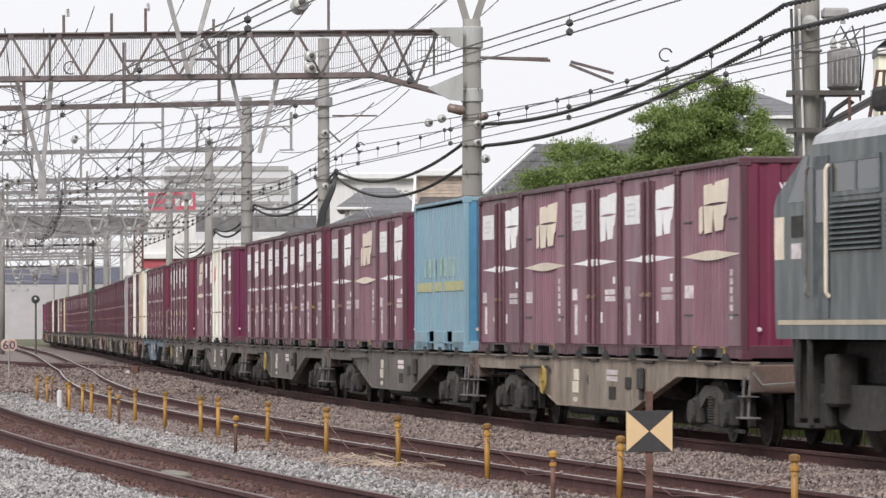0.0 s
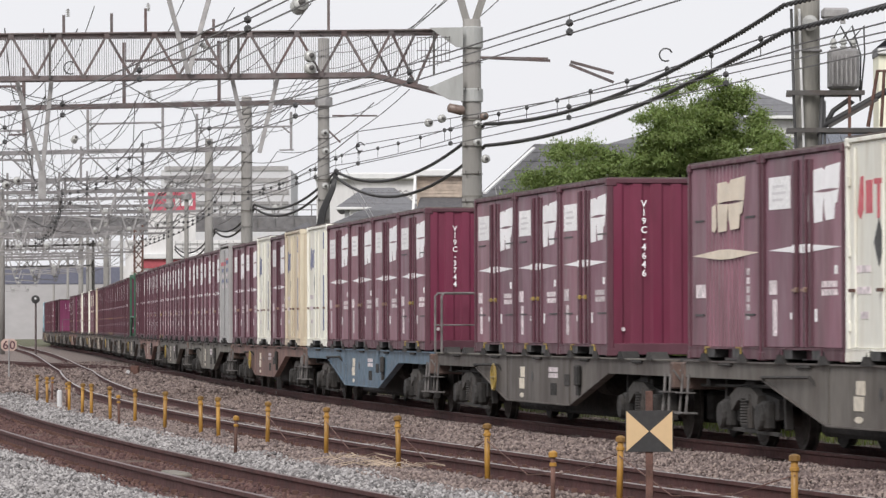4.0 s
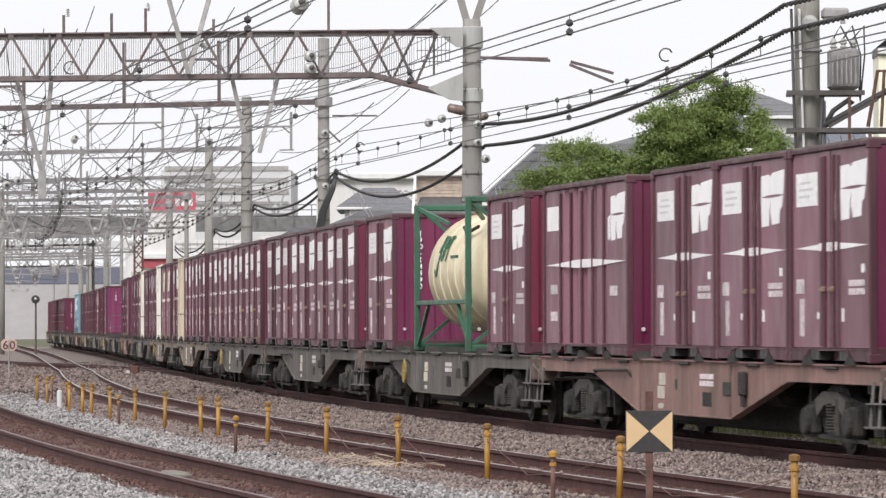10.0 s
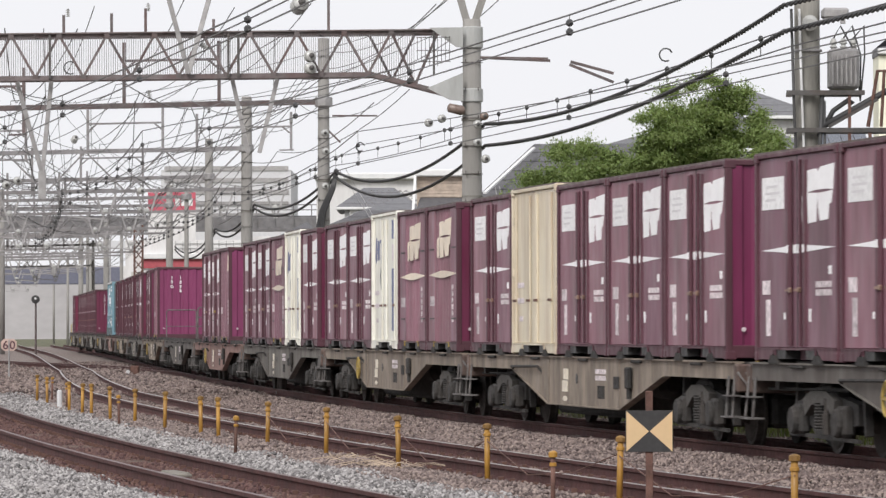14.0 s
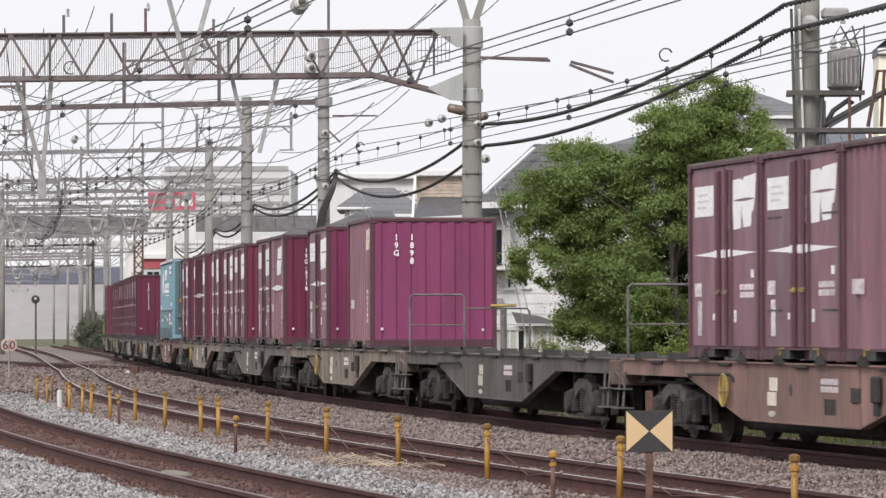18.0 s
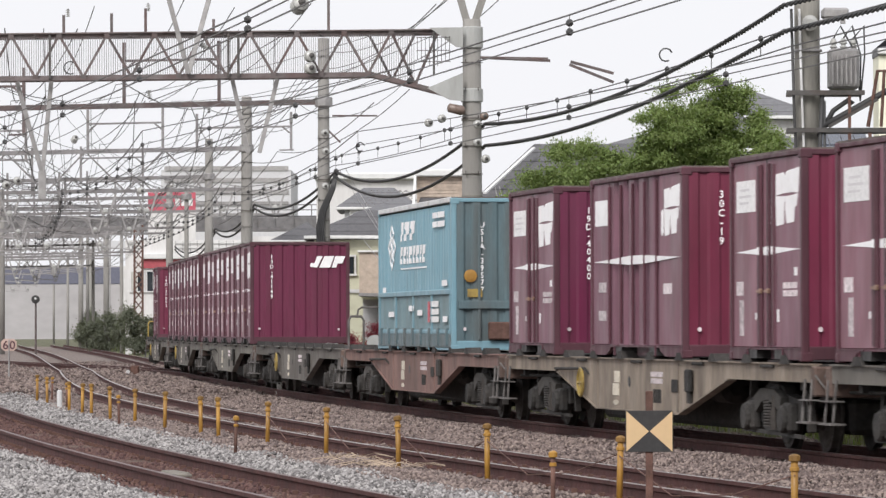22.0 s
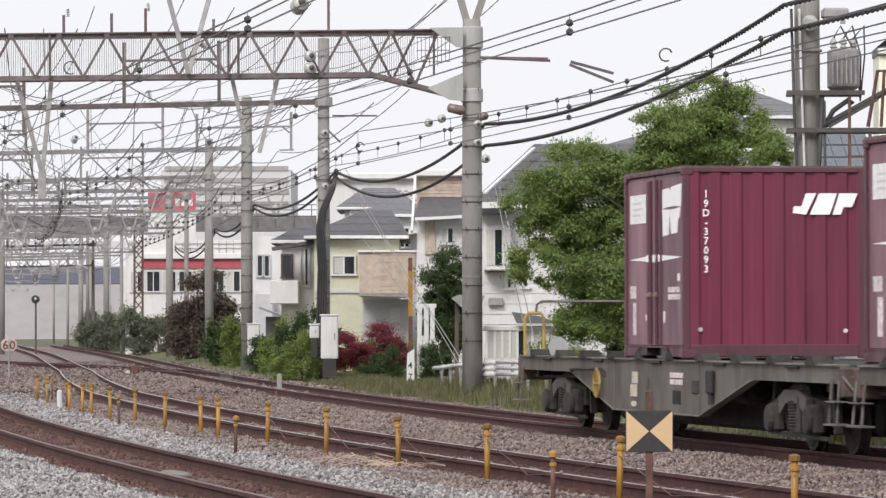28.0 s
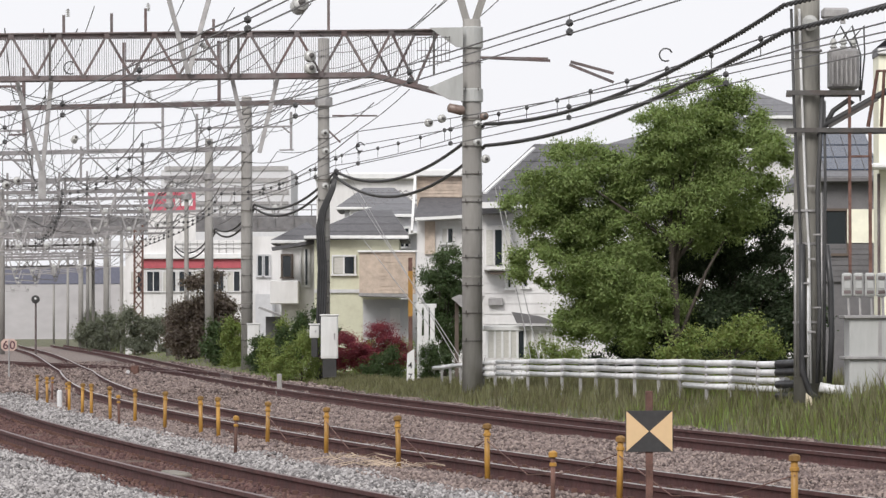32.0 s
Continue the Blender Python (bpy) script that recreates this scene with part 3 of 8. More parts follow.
def long_ribbed_container():
    box = thing_container("long maroon ribbed freight container on a flat wagon")
    l, h = 6.06, 2.5
    RIM[0] = M_POST
    common(box, l, h, M_SIDE, M_END, M_POST)
    q, y = l / 2 - 0.09, -HALF + 0.03
    for a, b in ((-q, -q + 1.1), (q - 1.45, q)):
        part("side_panel", Form().box(a, b, y, y + 0.04, 0.165, 2.438, 0.01), M_SIDE, box)
    part("side_wall", ribbed(-q + 1.1, q - 1.45, y + 0.01, 0.165, 2.438, 0.62, 0.05, -1), M_SIDE, box)
    for i in range(5):
        x = -q + 1.2 + i * 0.78
        part("lock_rod", Form().tube([(x, y - 0.015, 0.18), (x, y - 0.015, 2.38)], 0.024, 6), M_POST, box)
    part("square_marking", plate(-q + 0.15, -q + 1.0, 1.84, 2.2, y), M_MARK, box)
    part("logo_marking", logo_form(q - 0.75, 1.95, 1.15, 0.66, y), M_MARK, box)
    part("stripe_marking", stripe_form(-q + 0.1, q - 0.1, 1.33, 0.12, y - 0.012), M_MARK, box)
    for x, z in ((-q + 0.4, 0.9), (q - 1.2, 0.85), (-q + 0.4, 0.5)):
        part("label", plate(x, x + 0.5, z, z + 0.14, y), M_PALE, box)
    return box


def white_container(side, bar, label):
    box = thing_container(label)
    l, h = L12, 2.55
    RIM[0] = side
    common(box, l, h, side, side, side)
    q, y = l / 2 - 0.09, -HALF + 0.03
    for a, b in ((-q, -0.01), (0.01, q)):
        leaf = part("door_leaf", Form().box(a, b, y, y + 0.04, 0.165, h - 0.062, 0.01), side, box)
        for x in (a + 0.3, b - 0.3):
            part("lock_rod", Form().tube([(x, y - 0.02, 0.18), (x, y - 0.02, h - 0.12)], 0.018, 6), side, leaf)
            part("lock_handle", Form().box(x - 0.2, x + 0.03, y - 0.05, y - 0.028, 0.8, 0.84), M_RUST, leaf)
        for z in (0.35, 1.2, 2.0):
            part("hinge", Form().box((a if a < 0 else b) - 0.05, (a if a < 0 else b) + 0.05, y - 0.025, y, z, z + 0.12, 0.008), side, leaf)
    if bar:
        part("colour_bar", plate(0.95, 1.4, 0.35, 1.5, y), bar, box)
        part("colour_bar", plate(0.95, 1.4, 2.05, 2.4, y), bar, box)
        part("colour_patch", plate(1.0, 1.3, 1.65, 1.95, y), M_PALE, box)
        part("logo_marking", Form().prism([(-1.3, 2.1), (-1.18, 2.1), (-1.18, 1.72), (-1.3, 1.62), (-1.42, 1.7)], "y", y - 0.006, y).box(-1.08, -0.82, y - 0.006, y, 1.68, 2.05).box(-0.75, -0.4, y - 0.006, y, 2.0, 2.06).box(-0.62, -0.52, y - 0.006, y, 1.62, 2.0), bar, box)
        part("diamond_placard", Form().prism([(-0.75, 1.35), (-0.55, 1.62), (-0.35, 1.35), (-0.55, 1.08)], "y", y - 0.007, y), M_BLACK, box)
    for x0, x1, z in ((-1.5, -0.9, 1.02), (-1.5, -0.9, 0.78), (-1.3, -1.0, 0.5)):
        part("label", plate(x0, x1, z, z + 0.08, y), M_PALE, box)
    return box


M_FADEYEL = mat("faded_yellow_lettering", (0.30, 0.42, 0.36), 0.5, vary=0.3, scale=8)


def blue_container():
    box = thing_container("light blue freight container with yellow band on a wagon")
    l, h = 6.06, 2.58
    RIM[0] = M_DEEPBLUE
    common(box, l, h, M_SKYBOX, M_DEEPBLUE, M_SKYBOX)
    q, y = l / 2 - 0.09, -HALF + 0.03
    part("side_wall", ribbed(-q, q, y, 0.34, h - 0.1, 0.28, 0.03, -1), M_SKYBOX, box)
    for a, b in ((-q, -1.6), (-0.6, 0.6), (1.6, q)):
        part("base_rail", Form().box(a, b, y - 0.03, y + 0.05, 0.02, 0.34, 0.01), M_SKYBOX, box)
    for a, b in ((-q + 0.1, -0.9), (-0.6, 0.2), (0.5, q - 0.1)):
        part("yellow_band", plate(a, b, 1.03, 1.19, y), M_YELLOWBAND, box)
    for x, w in ((-1.9, 0.22), (-1.3, 0.3), (-0.7, 0.18), (0.0, 0.3), (0.5, 0.24), (1.1, 0.25), (1.6, 0.2)):
        part("faded_lettering", plate(x, x + w, 1.28, 1.6, y), M_FADEYEL, box)
    return box


def silver_container():
    box = thing_container("silver-grey panel container with red and navy stripe")
    RIM[0] = M_SILVER
    common(box, L12, 2.6, M_SILVER, M_SILVER, M_SILVER)
    q, y = L12 / 2 - 0.09, -HALF + 0.03
    for a, b in ((-q, -0.01), (0.01, q)):
        leaf = part("door_leaf", Form().box(a, b, y, y + 0.04, 0.165, 2.5, 0.01), M_SILVER, box)
        part("lock_rod", Form().tube([(b - 0.1, y - 0.015, 0.2), (b - 0.1, y - 0.015, 2.46)], 0.014, 6), M_GALV, leaf)
    part("red_stripe", plate(-q + 0.05, 0.2, 2.05, 2.15, y), M_REDBAR, box)
    part("navy_stripe", plate(0.25, q - 0.05, 2.08, 2.18, y), M_BLUEBAR, box)
    part("red_stripe", plate(0.25, q - 0.05, 2.185, 2.23, y), M_REDBAR, box)
    for x in (-1.3, -0.7, 0.5, 1.1):
        for k in range(4):
            part("lettering", plate(x, x + 0.3, 1.45 + 0.14 * k, 1.55 + 0.14 * k, y), M_BLUEBAR if k % 2 else M_PALE, box)
    return box


def big_blue_container():
    box = thing_container("long light blue container with white lettering and side door")
    l, h = 9.41, 2.6
    RIM[0] = M_BLUEBOX
    common(box, l, h, M_BLUEBOX, M_GREYBLUE, M_BLUEBOX)
    q, y = l / 2 - 0.09, -HALF + 0.02
    part("side_wall", ribbed(-q, q, y, 1.05, h - 0.1, 0.2, 0.02, -1), M_BLUEBOX, box)
    part("lower_gate", ribbed(-q, q, y, 0.36, 0.98, 0.14, 0.04, -1), M_GATE, box)
    part("base_rail", Form().box(-q, q, y - 0.03, y + 0.06, 0.06, 0.3, 0.012), M_GREYBLUE, box)
    for i in range(9):
        part("gate_hinge", Form().box(-4.2 + i * 1.05, -4.08 + i * 1.05, y - 0.06, y - 0.01, 0.1, 0.4, 0.01), M_GREYBLUE, box)
    for x in (-q + 0.06, -2.3, 0.0, 2.3, q - 0.06):
        part("gate_post", Form().box(x - 0.05, x + 0.05, y - 0.03, y + 0.02, 0.3, 0.98), M_BLUEBOX, box)
    part("gate_rail", Form().box(-q, q, y - 0.025, y + 0.02, 0.3, 0.37, 0.01), M_BLUEBOX, box)
    part("gate_rail", Form().box(-q, q, y - 0.03, y + 0.02, 0.97, 1.06, 0.01), M_BLUEBOX, box)
    part("roof_edge", Form().box(-q, q, -HALF - 0.012, -HALF + 0.1, h - 0.07, h + 0.02, 0.01), M_WHITEPIPE, box)
    # lettering that cannot be read: bars of its size
    for cx, cz, r in ((-2.9, 2.13, 0.17), (-2.9, 1.63, 0.17), (-3.15, 1.88, 0.17), (-2.65, 1.88, 0.17)):
        part("white_emblem", Form().prism([(cx - 0.28, cz), (cx, cz + r), (cx + 0.28, cz), (cx + 0.15, cz), (cx, cz + r * 0.55), (cx - 0.15, cz), (cx, cz - r * 0.55), (cx + 0.15, cz - 0.01), (cx + 0.28, cz - 0.01), (cx, cz - r)], "y", y - 0.008, y), M_MARK, box)
    x = -1.75
    for w in (0.3, 0.62, 0.55):
        part("white_lettering", Form().prism([(x, 1.98), (x + w * 0.55, 1.98), (x + w * 0.6, 2.08), (x + w + 0.05, 2.1), (x + w + 0.14, 2.32), (x + 0.14, 2.32), (x + 0.1, 2.2), (x + w * 0.5, 2.16), (x + w * 0.46, 2.1), (x + 0.05, 2.1)], "y", y - 0.006, y), M_MARK, box)
        x += w + 0.14
    x = -1.8
    for w in (0.3, 0.36, 0.16, 0.42, 0.3, 0.4, 0.2, 0.36):
        part("white_lettering", Form().prism([(x, 1.56), (x + w * 0.9, 1.56), (x + w * 0.94, 1.64), (x + w * 0.4, 1.66), (x + w * 0.45, 1.71), (x + w, 1.71), (x + w + 0.08, 1.87), (x + 0.11, 1.87)], "y", y - 0.006, y), M_MARK, box)
        x += w + 0.1
    part("white_lettering", plate(-1.7, 1.6, 1.46, 1.485, y), M_MARK, box)
    for x, z, w in ((2.5, 2.3, 0.5), (3.1, 2.3, 0.8), (2.5, 2.14, 0.5), (3.1, 2.14, 0.8), (3.6, 1.12, 0.6), (-4.0, 1.05, 0.4), (-3.2, 0.6, 0.7), (-0.5, 0.7, 0.6), (0.6, 0.62, 0.6), (3.7, 0.5, 0.5)):
        part("label", plate(x, x + w, z, z + 0.1, y - 0.02), M_MARK, box)
    part("red_label", plate(1.9, 2.15, 0.5, 0.86, y - 0.02), M_REDBAR, box)
    tagged(part("white_notice", print_form(2.2, 3.2, 0.48, 0.88, 3, y - 0.02, 3), M_LABEL, box), kind="stuff")
    x = l / 2 - 0.01
    for c in (-0.75, -0.15, 0.35, 0.95):
        part("lock_rod", Form().tube([(x + 0.02, c, 0.2), (x + 0.02, c, 2.45)], 0.025, 6), M_GREYBLUE, box)
    part("end_hatch", Form().box(x - 0.02, x + 0.05, -0.25, 0.0, 0.9, 1.5, 0.02), M_GREYBLUE, box)
    part("end_rail", Form().box(x - 0.03, x + 0.05, -1.1, 1.1, 0.72, 0.86, 0.01), M_GREYBLUE, box)
    part("side_lamp", Form().lathe([(0.1, 0), (0.11, 0.01), (0.11, 0.03), (0.06, 0.04)], (x, -0.9, 1.28), "x", 14), M_YPOST, box)
    part("end_placard", Form().box(x, x + 0.02, -0.95, -0.7, 0.92, 1.06), M_YEL, box)
    part("rusty_step", Form().box(x - 0.02, x + 0.12, -0.6, 0.4, 0.2, 0.5, 0.02), M_RUST, box)
    return box


def tank_container():
    box = thing("tank_container", "cream tank container in an open green steel frame on a wagon", "container", None, "containers on the train")
    l, h = 6.06, 2.59
    for sx in (-1, 1):
        fr = part("end_frame", Form().box(*sorted((sx * l / 2, sx * (l / 2 - 0.1))), -1.22, -1.12, 0, h, 0.015).box(*sorted((sx * l / 2, sx * (l / 2 - 0.1))), 1.12, 1.22, 0, h, 0.015).box(*sorted((sx * l / 2, sx * (l / 2 - 0.1))), -1.12, 1.12, h - 0.1, h, 0.015).box(*sorted((sx * l / 2, sx * (l / 2 - 0.1))), -1.12, 1.12, 0, 0.12, 0.015), M_GREEN, box)
        for a, b in ((-1, 1), (1, -1)):
            part("diagonal_brace", Form().bar((sx * (l / 2 - 0.065), a * 1.1, 0.12), (sx * (l / 2 - 0.065), a * 0.35, 0.75), 0.06), M_GREEN, fr)
            part("diagonal_brace", Form().bar((sx * (l / 2 - 0.065), a * 1.1, h - 0.1), (sx * (l / 2 - 0.065), a * 0.45, h - 0.6), 0.06), M_GREEN, fr)
    for sy in (-1, 1):
        part("side_rail", Form().box(-l / 2 + 0.13, l / 2 - 0.13, *sorted((sy * 1.2, sy * 1.09)), 0.8, 0.88, 0.012), M_GREEN, box)
        for sx in (-1, 1):
            part("diagonal_brace", Form().bar((sx * (l / 2 - 0.1), sy * 1.15, h - 0.06), (sx * (l / 2 - 1.1), sy * 0.75, h - 0.35), 0.06), M_GREEN, box)
            part("diagonal_brace", Form().bar((sx * (l / 2 - 0.1), sy * 1.15, 0.1), (sx * (l / 2 - 1.3), sy * 1.15, 0.78), 0.06), M_GREEN, box)
    r = 1.07
    prof = [(0.05, -2.85), (0.5, -2.8), (0.85, -2.66), (1.0, -2.5), (r, -2.3), (r, 2.3), (1.0, 2.5), (0.85, 2.66), (0.5, 2.8), (0.05, 2.85)]
    shell = part("tank_shell", Form().lathe(prof, (0, 0, 1.36), "x", 32), M_TANK, box, smooth=True)
    for x in (-1.7, -0.85, 0.0, 0.85, 1.7):
        part("shell_band", Form().lathe([(r + 0.004, x - 0.03), (r + 0.016, x - 0.02), (r + 0.016, x + 0.02), (r + 0.004, x + 0.03)], (0, 0, 1.36), "x", 32), M_TANK, shell)
    part("walkway", Form().box(-1.6, 2.4, -0.4, 0.3, 2.45, 2.5, 0.01), M_BOGIE, box)
    part("manhole", Form().lathe([(0.28, 2.4), (0.28, 2.52), (0.1, 2.55)], (0.5, 0, 0), "z", 16), M_GALV, box)
    part("hose_rail", Form().tube([(2.4, -0.9, 2.1), (1.6, -0.98, 2.0), (0.8, -0.9, 2.12)], 0.03, 6), M_BOGIE, box)
    part("document_box", Form().box(2.9, 3.02, -0.75, -0.3, 1.1, 1.75, 0.01), M_RUST, box)
    f = Form()
    curved = lambda x, z: (x, -math.sqrt((r + 0.012) ** 2 - (z - 1.36) ** 2), z)
    ring = [(-0.82 + 0.2 * math.cos(u), 1.78 + 0.2 * math.sin(u)) for u in (0.45 * k for k in range(15))]
    hook = [(-1.1, 2.0), (-1.1, 1.7), (-1.12, 1.5), (-1.22, 1.35), (-1.36, 1.32), (-1.44, 1.4)]
    for line, w in ((ring, 0.03), (hook, 0.035), ([(-0.52, 1.96), (-0.1, 1.96)], 0.035), ([(-0.31, 1.96), (-0.31, 1.75), (-0.31, 1.55)], 0.035)):
        for (xa, za), (xb, zb) in zip(line, line[1:]):
            f.bar(curved(xa, za), curved(xb, zb), 0.014, w * 2)
    for k in range(6):
        f.bar(curved(0.25 + 0.14 * k, 1.62), curved(0.34 + 0.14 * k, 1.62), 0.014, 0.05)
    tagged(part("green_logo_marking", f, M_GREEN, shell), kind="stuff")
    return box


def wagon(sill, label, rail_end=0, wheel_side=1, rail_mat=None, slim=False):
    """A flat container wagon on two bogies, 20.4 m over its couplers; z from the rail's world height zero."""
    w = thing("flat_wagon", label, "wagon", None, "wagons of the train")
    part("side_sill", Form().prism([(-9.75, 0.962), (9.75, 0.962), (9.75, 0.76), (5.5, 0.76), (2.6, 0.27), (-2.8, 0.27), (-5.7, 0.76), (-9.75, 0.76)], "y", -1.18, -1.10), sill, w)
    part("side_sill", Form().prism([(-9.75, 0.962), (9.75, 0.962), (9.75, 0.76), (5.5, 0.76), (2.6, 0.27), (-2.8, 0.27), (-5.7, 0.76), (-9.75, 0.76)], "y", 1.10, 1.18), sill, w)
    part("sill_flange", Form().box(-9.75, 9.75, -1.215, -1.06, 0.962, 0.982), sill, w)
    part("bottom_flange", Form().box(-2.8, 2.6, -1.205, -1.08, 0.255, 0.275).bar((2.6, -1.143, 0.265), (5.5, -1.143, 0.755), 0.12, 0.02).bar((-2.8, -1.143, 0.265), (-5.7, -1.143, 0.755), 0.12, 0.02), sill, w)
    for x in (-2.75, 2.55):
        part("sill_joint", Form().box(x - 0.05, x + 0.05, -1.192, -1.18, 0.29, 0.94), sill, w)
    part("brake_pipe", Form().tube([(-9.6, -1.0, 0.66), (-6.0, -1.02, 0.68), (-5.6, -1.24, 0.8), (-3.4, -1.24, 0.82), (-3.2, -1.0, 0.5)], 0.022, 5), M_BOGIE, w)
    part("valve_gear", Form().box(3.2, 3.5, -1.25, -1.19, 0.56, 0.86, 0.02).box(3.27, 3.43, -1.23, -1.19, 0.42, 0.56), M_BOGIE, w)
    part("centre_sill", Form().box(-9.9, 9.9, -0.28, 0.28, 0.55, 0.93, 0.02), M_BOGIE, w)
    part("deck", Form().box(-9.75, 9.75, -1.09, 1.09, 0.86, 0.893).box(-9.6, 9.6, -0.98, 0.98, 0.893, 0.975, 0.02), M_BOGIE, w)
    part("air_reservoir", Form().lathe([(0.1, -0.75), (0.2, -0.65), (0.2, 0.65), (0.1, 0.75)], (-4.1, -0.55, 0.55), "x", 12), M_BOGIE, w)
    # added solid dark block, stands for the shade under the wagon
    part("brake_rodding", Form().box(-5.6, 5.6, -0.5, 0.5, 0.08, 0.62, 0.05), M_BOGIE, w)
    for x in (-8.9, -4.4, 4.2, 8.9):
        part("cross_bearer", Form().box(x - 0.08, x + 0.08, -1.09, 1.09, 0.66, 0.87), M_BOGIE, w)
    for sx in (-1, 1):
        part("end_beam", Form().box(*sorted((sx * 9.75, sx * 9.97)), -1.2, 1.2, 0.6, 0.95, 0.02), M_ENDBEAM, w)
        part("step_tread", Form().box(*sorted((sx * 9.45, sx * 9.92)), -1.3, -1.1, 0.285, 0.305).box(*sorted((sx * 9.45, sx * 9.92)), -1.28, -1.12, 0.55, 0.565), M_STEP, w)
        part("coupler", Form().box(*sorted((sx * 9.9, sx * 10.17)), -0.14, 0.14, 0.66, 0.9, 0.04), M_BOGIE, w)
        part("step", Form().tube([(sx * 9.82, -1.2, 0.8), (sx * 9.86, -1.24, 0.3), (sx * 9.5, -1.24, 0.3), (sx * 9.5, -1.2, 0.8)], 0.018, 5), M_STEP, w)
        part("release_lever", Form().tube([(sx * 9.97, -1.2, 0.85), (sx * 10.05, -1.1, 0.7), (sx * 10.05, -0.2, 0.75)], 0.016, 5), M_STEP, w)
        part("air_hose", Form().tube([(sx * 9.95, 0.35, 0.75), (sx * 10.12, 0.38, 0.5), (sx * 10.18, 0.3, 0.35)], 0.03, 6), M_HOSE, w)
    for i in range(5):
        c = (2 - i) * 3.795
        for x in (c - 0.98, c + 0.98):
            part("lock_fitting", Form().prism([(x - 0.24, 0.972), (x - 0.1, 1.075), (x + 0.1, 1.075), (x + 0.24, 0.972)], "y", -1.238, -1.0), M_BOGIE, w)
        part("lock_fitting", Form().box(c - 0.3, c + 0.3, -1.22, -0.95, 0.92, 0.955, 0.01), M_BOGIE, w)
    part("white_plate", Form().box(-1.55, -1.2, -1.19, -1.18, 0.64, 0.80).box(-1.65, -1.25, -1.19, -1.18, 0.46, 0.625), M_PLATE, w)
    part("oval_plate", Form().lathe([(0.11, 0), (0.11, 0.006)], (0, 0, 0), "y", 16), M_PLATE, w, at=Matrix.Translation((-1.45, -1.187, 0.36)) @ Matrix.Diagonal((1.6, 1, 0.35, 1)))
    tagged(part("stencil", print_form(1.0, 1.5, 0.36, 0.6, 1, -1.18, 7), M_BOGIE, w), kind="stuff")
    tagged(part("stencil", print_form(0.85, 1.6, 0.64, 0.82, 2, -1.18, 8), M_PALE, w), kind="stuff")
    part("drain_hole", Form().lathe([(0.075, -1.186), (0.075, -1.18)], (-0.55, 0, 0.66), "y", 14), M_BLACK, w)
    part("card_holder", Form().box(2.2, 2.6, -1.2, -1.18, 0.55, 0.72, 0.005), M_BOGIE, w)
    part("brake_cylinder", Form().lathe([(0.18, -0.5), (0.2, -0.45), (0.2, 0.4), (0.1, 0.5)], (3.4, -0.7, 0.62), "x", 12), M_BOGIE, w)
    if wheel_side:
        part("brake_wheel", Form().tube([(-3.6 + 0.2 * math.cos(t), -1.26, 0.62 + 0.2 * math.sin(t)) for t in (2 * math.pi * k / 16 for k in range(17))], 0.02, 5).bar((-3.8, -1.26, 0.62), (-3.4, -1.26, 0.62), 0.03).bar((-3.6, -1.26, 0.42), (-3.6, -1.26, 0.82), 0.03), M_YEL, w)
    if rail_end and slim:
        e = rail_end * 9.8
        part("end_railing", Form().tube([(e, -0.95, 1.6), (e, -0.93, 1.76), (e, -0.86, 1.81), (e, 1.05, 1.81), (e, 1.1, 1.76), (e, 1.1, 0.97)], 0.02, 6), M_STEP, w)
        part("hand_grip", Form().tube([(e, -1.12, 0.97), (e, -1.12, 1.55), (e, -1.07, 1.63), (e, -0.87, 1.63), (e, -0.82, 1.55), (e, -0.82, 0.97)], 0.026, 6), M_YEL if rail_mat else M_STEP, w)
        part("tail_plate", Form().lathe([(0.16, 0), (0.16, 0.012)], (e + 0.02, -0.6, 1.1), "x", 16), M_PANELGREY, w)
    elif rail_end:
        m = rail_mat or M_STEP
        sx = rail_end
        part("end_railing", Form().tube([(sx * 9.8, -1.1, 0.97), (sx * 9.8, -1.1, 1.95), (sx * 9.8, -1.05, 2.0), (sx * 9.8, -0.15, 2.0), (sx * 9.8, -0.1, 1.95), (sx * 9.8, -0.1, 0.97)], 0.022, 6).tube([(sx * 9.8, -1.1, 1.45), (sx * 9.8, -0.1, 1.45)], 0.014, 5), m, w)
        part("end_railing", Form().tube([(sx * 9.8, -0.1, 1.75), (sx * 9.8, 1.05, 1.75), (sx * 9.8, 1.1, 1.7), (sx * 9.8, 1.1, 0.97)], 0.017, 6), m, w)
        part("brake_pillar", Form().tube([(sx * 9.7, 0.6, 0.97), (sx * 9.7, 0.6, 1.75)], 0.06, 8), m, w)
        part("hand_brake_wheel", Form().tube([(sx * 9.7 + 0.22 * math.cos(t), 0.6 + 0.22 * math.sin(t), 1.8) for t in (2 * math.pi * k / 16 for k in range(17))], 0.025, 5).bar((sx * 9.7 - 0.22, 0.6, 1.8), (sx * 9.7 + 0.22, 0.6, 1.8), 0.03), M_YEL, w)
    for bx in (-7.1, 7.1):
        bogie(w, bx)
    return w


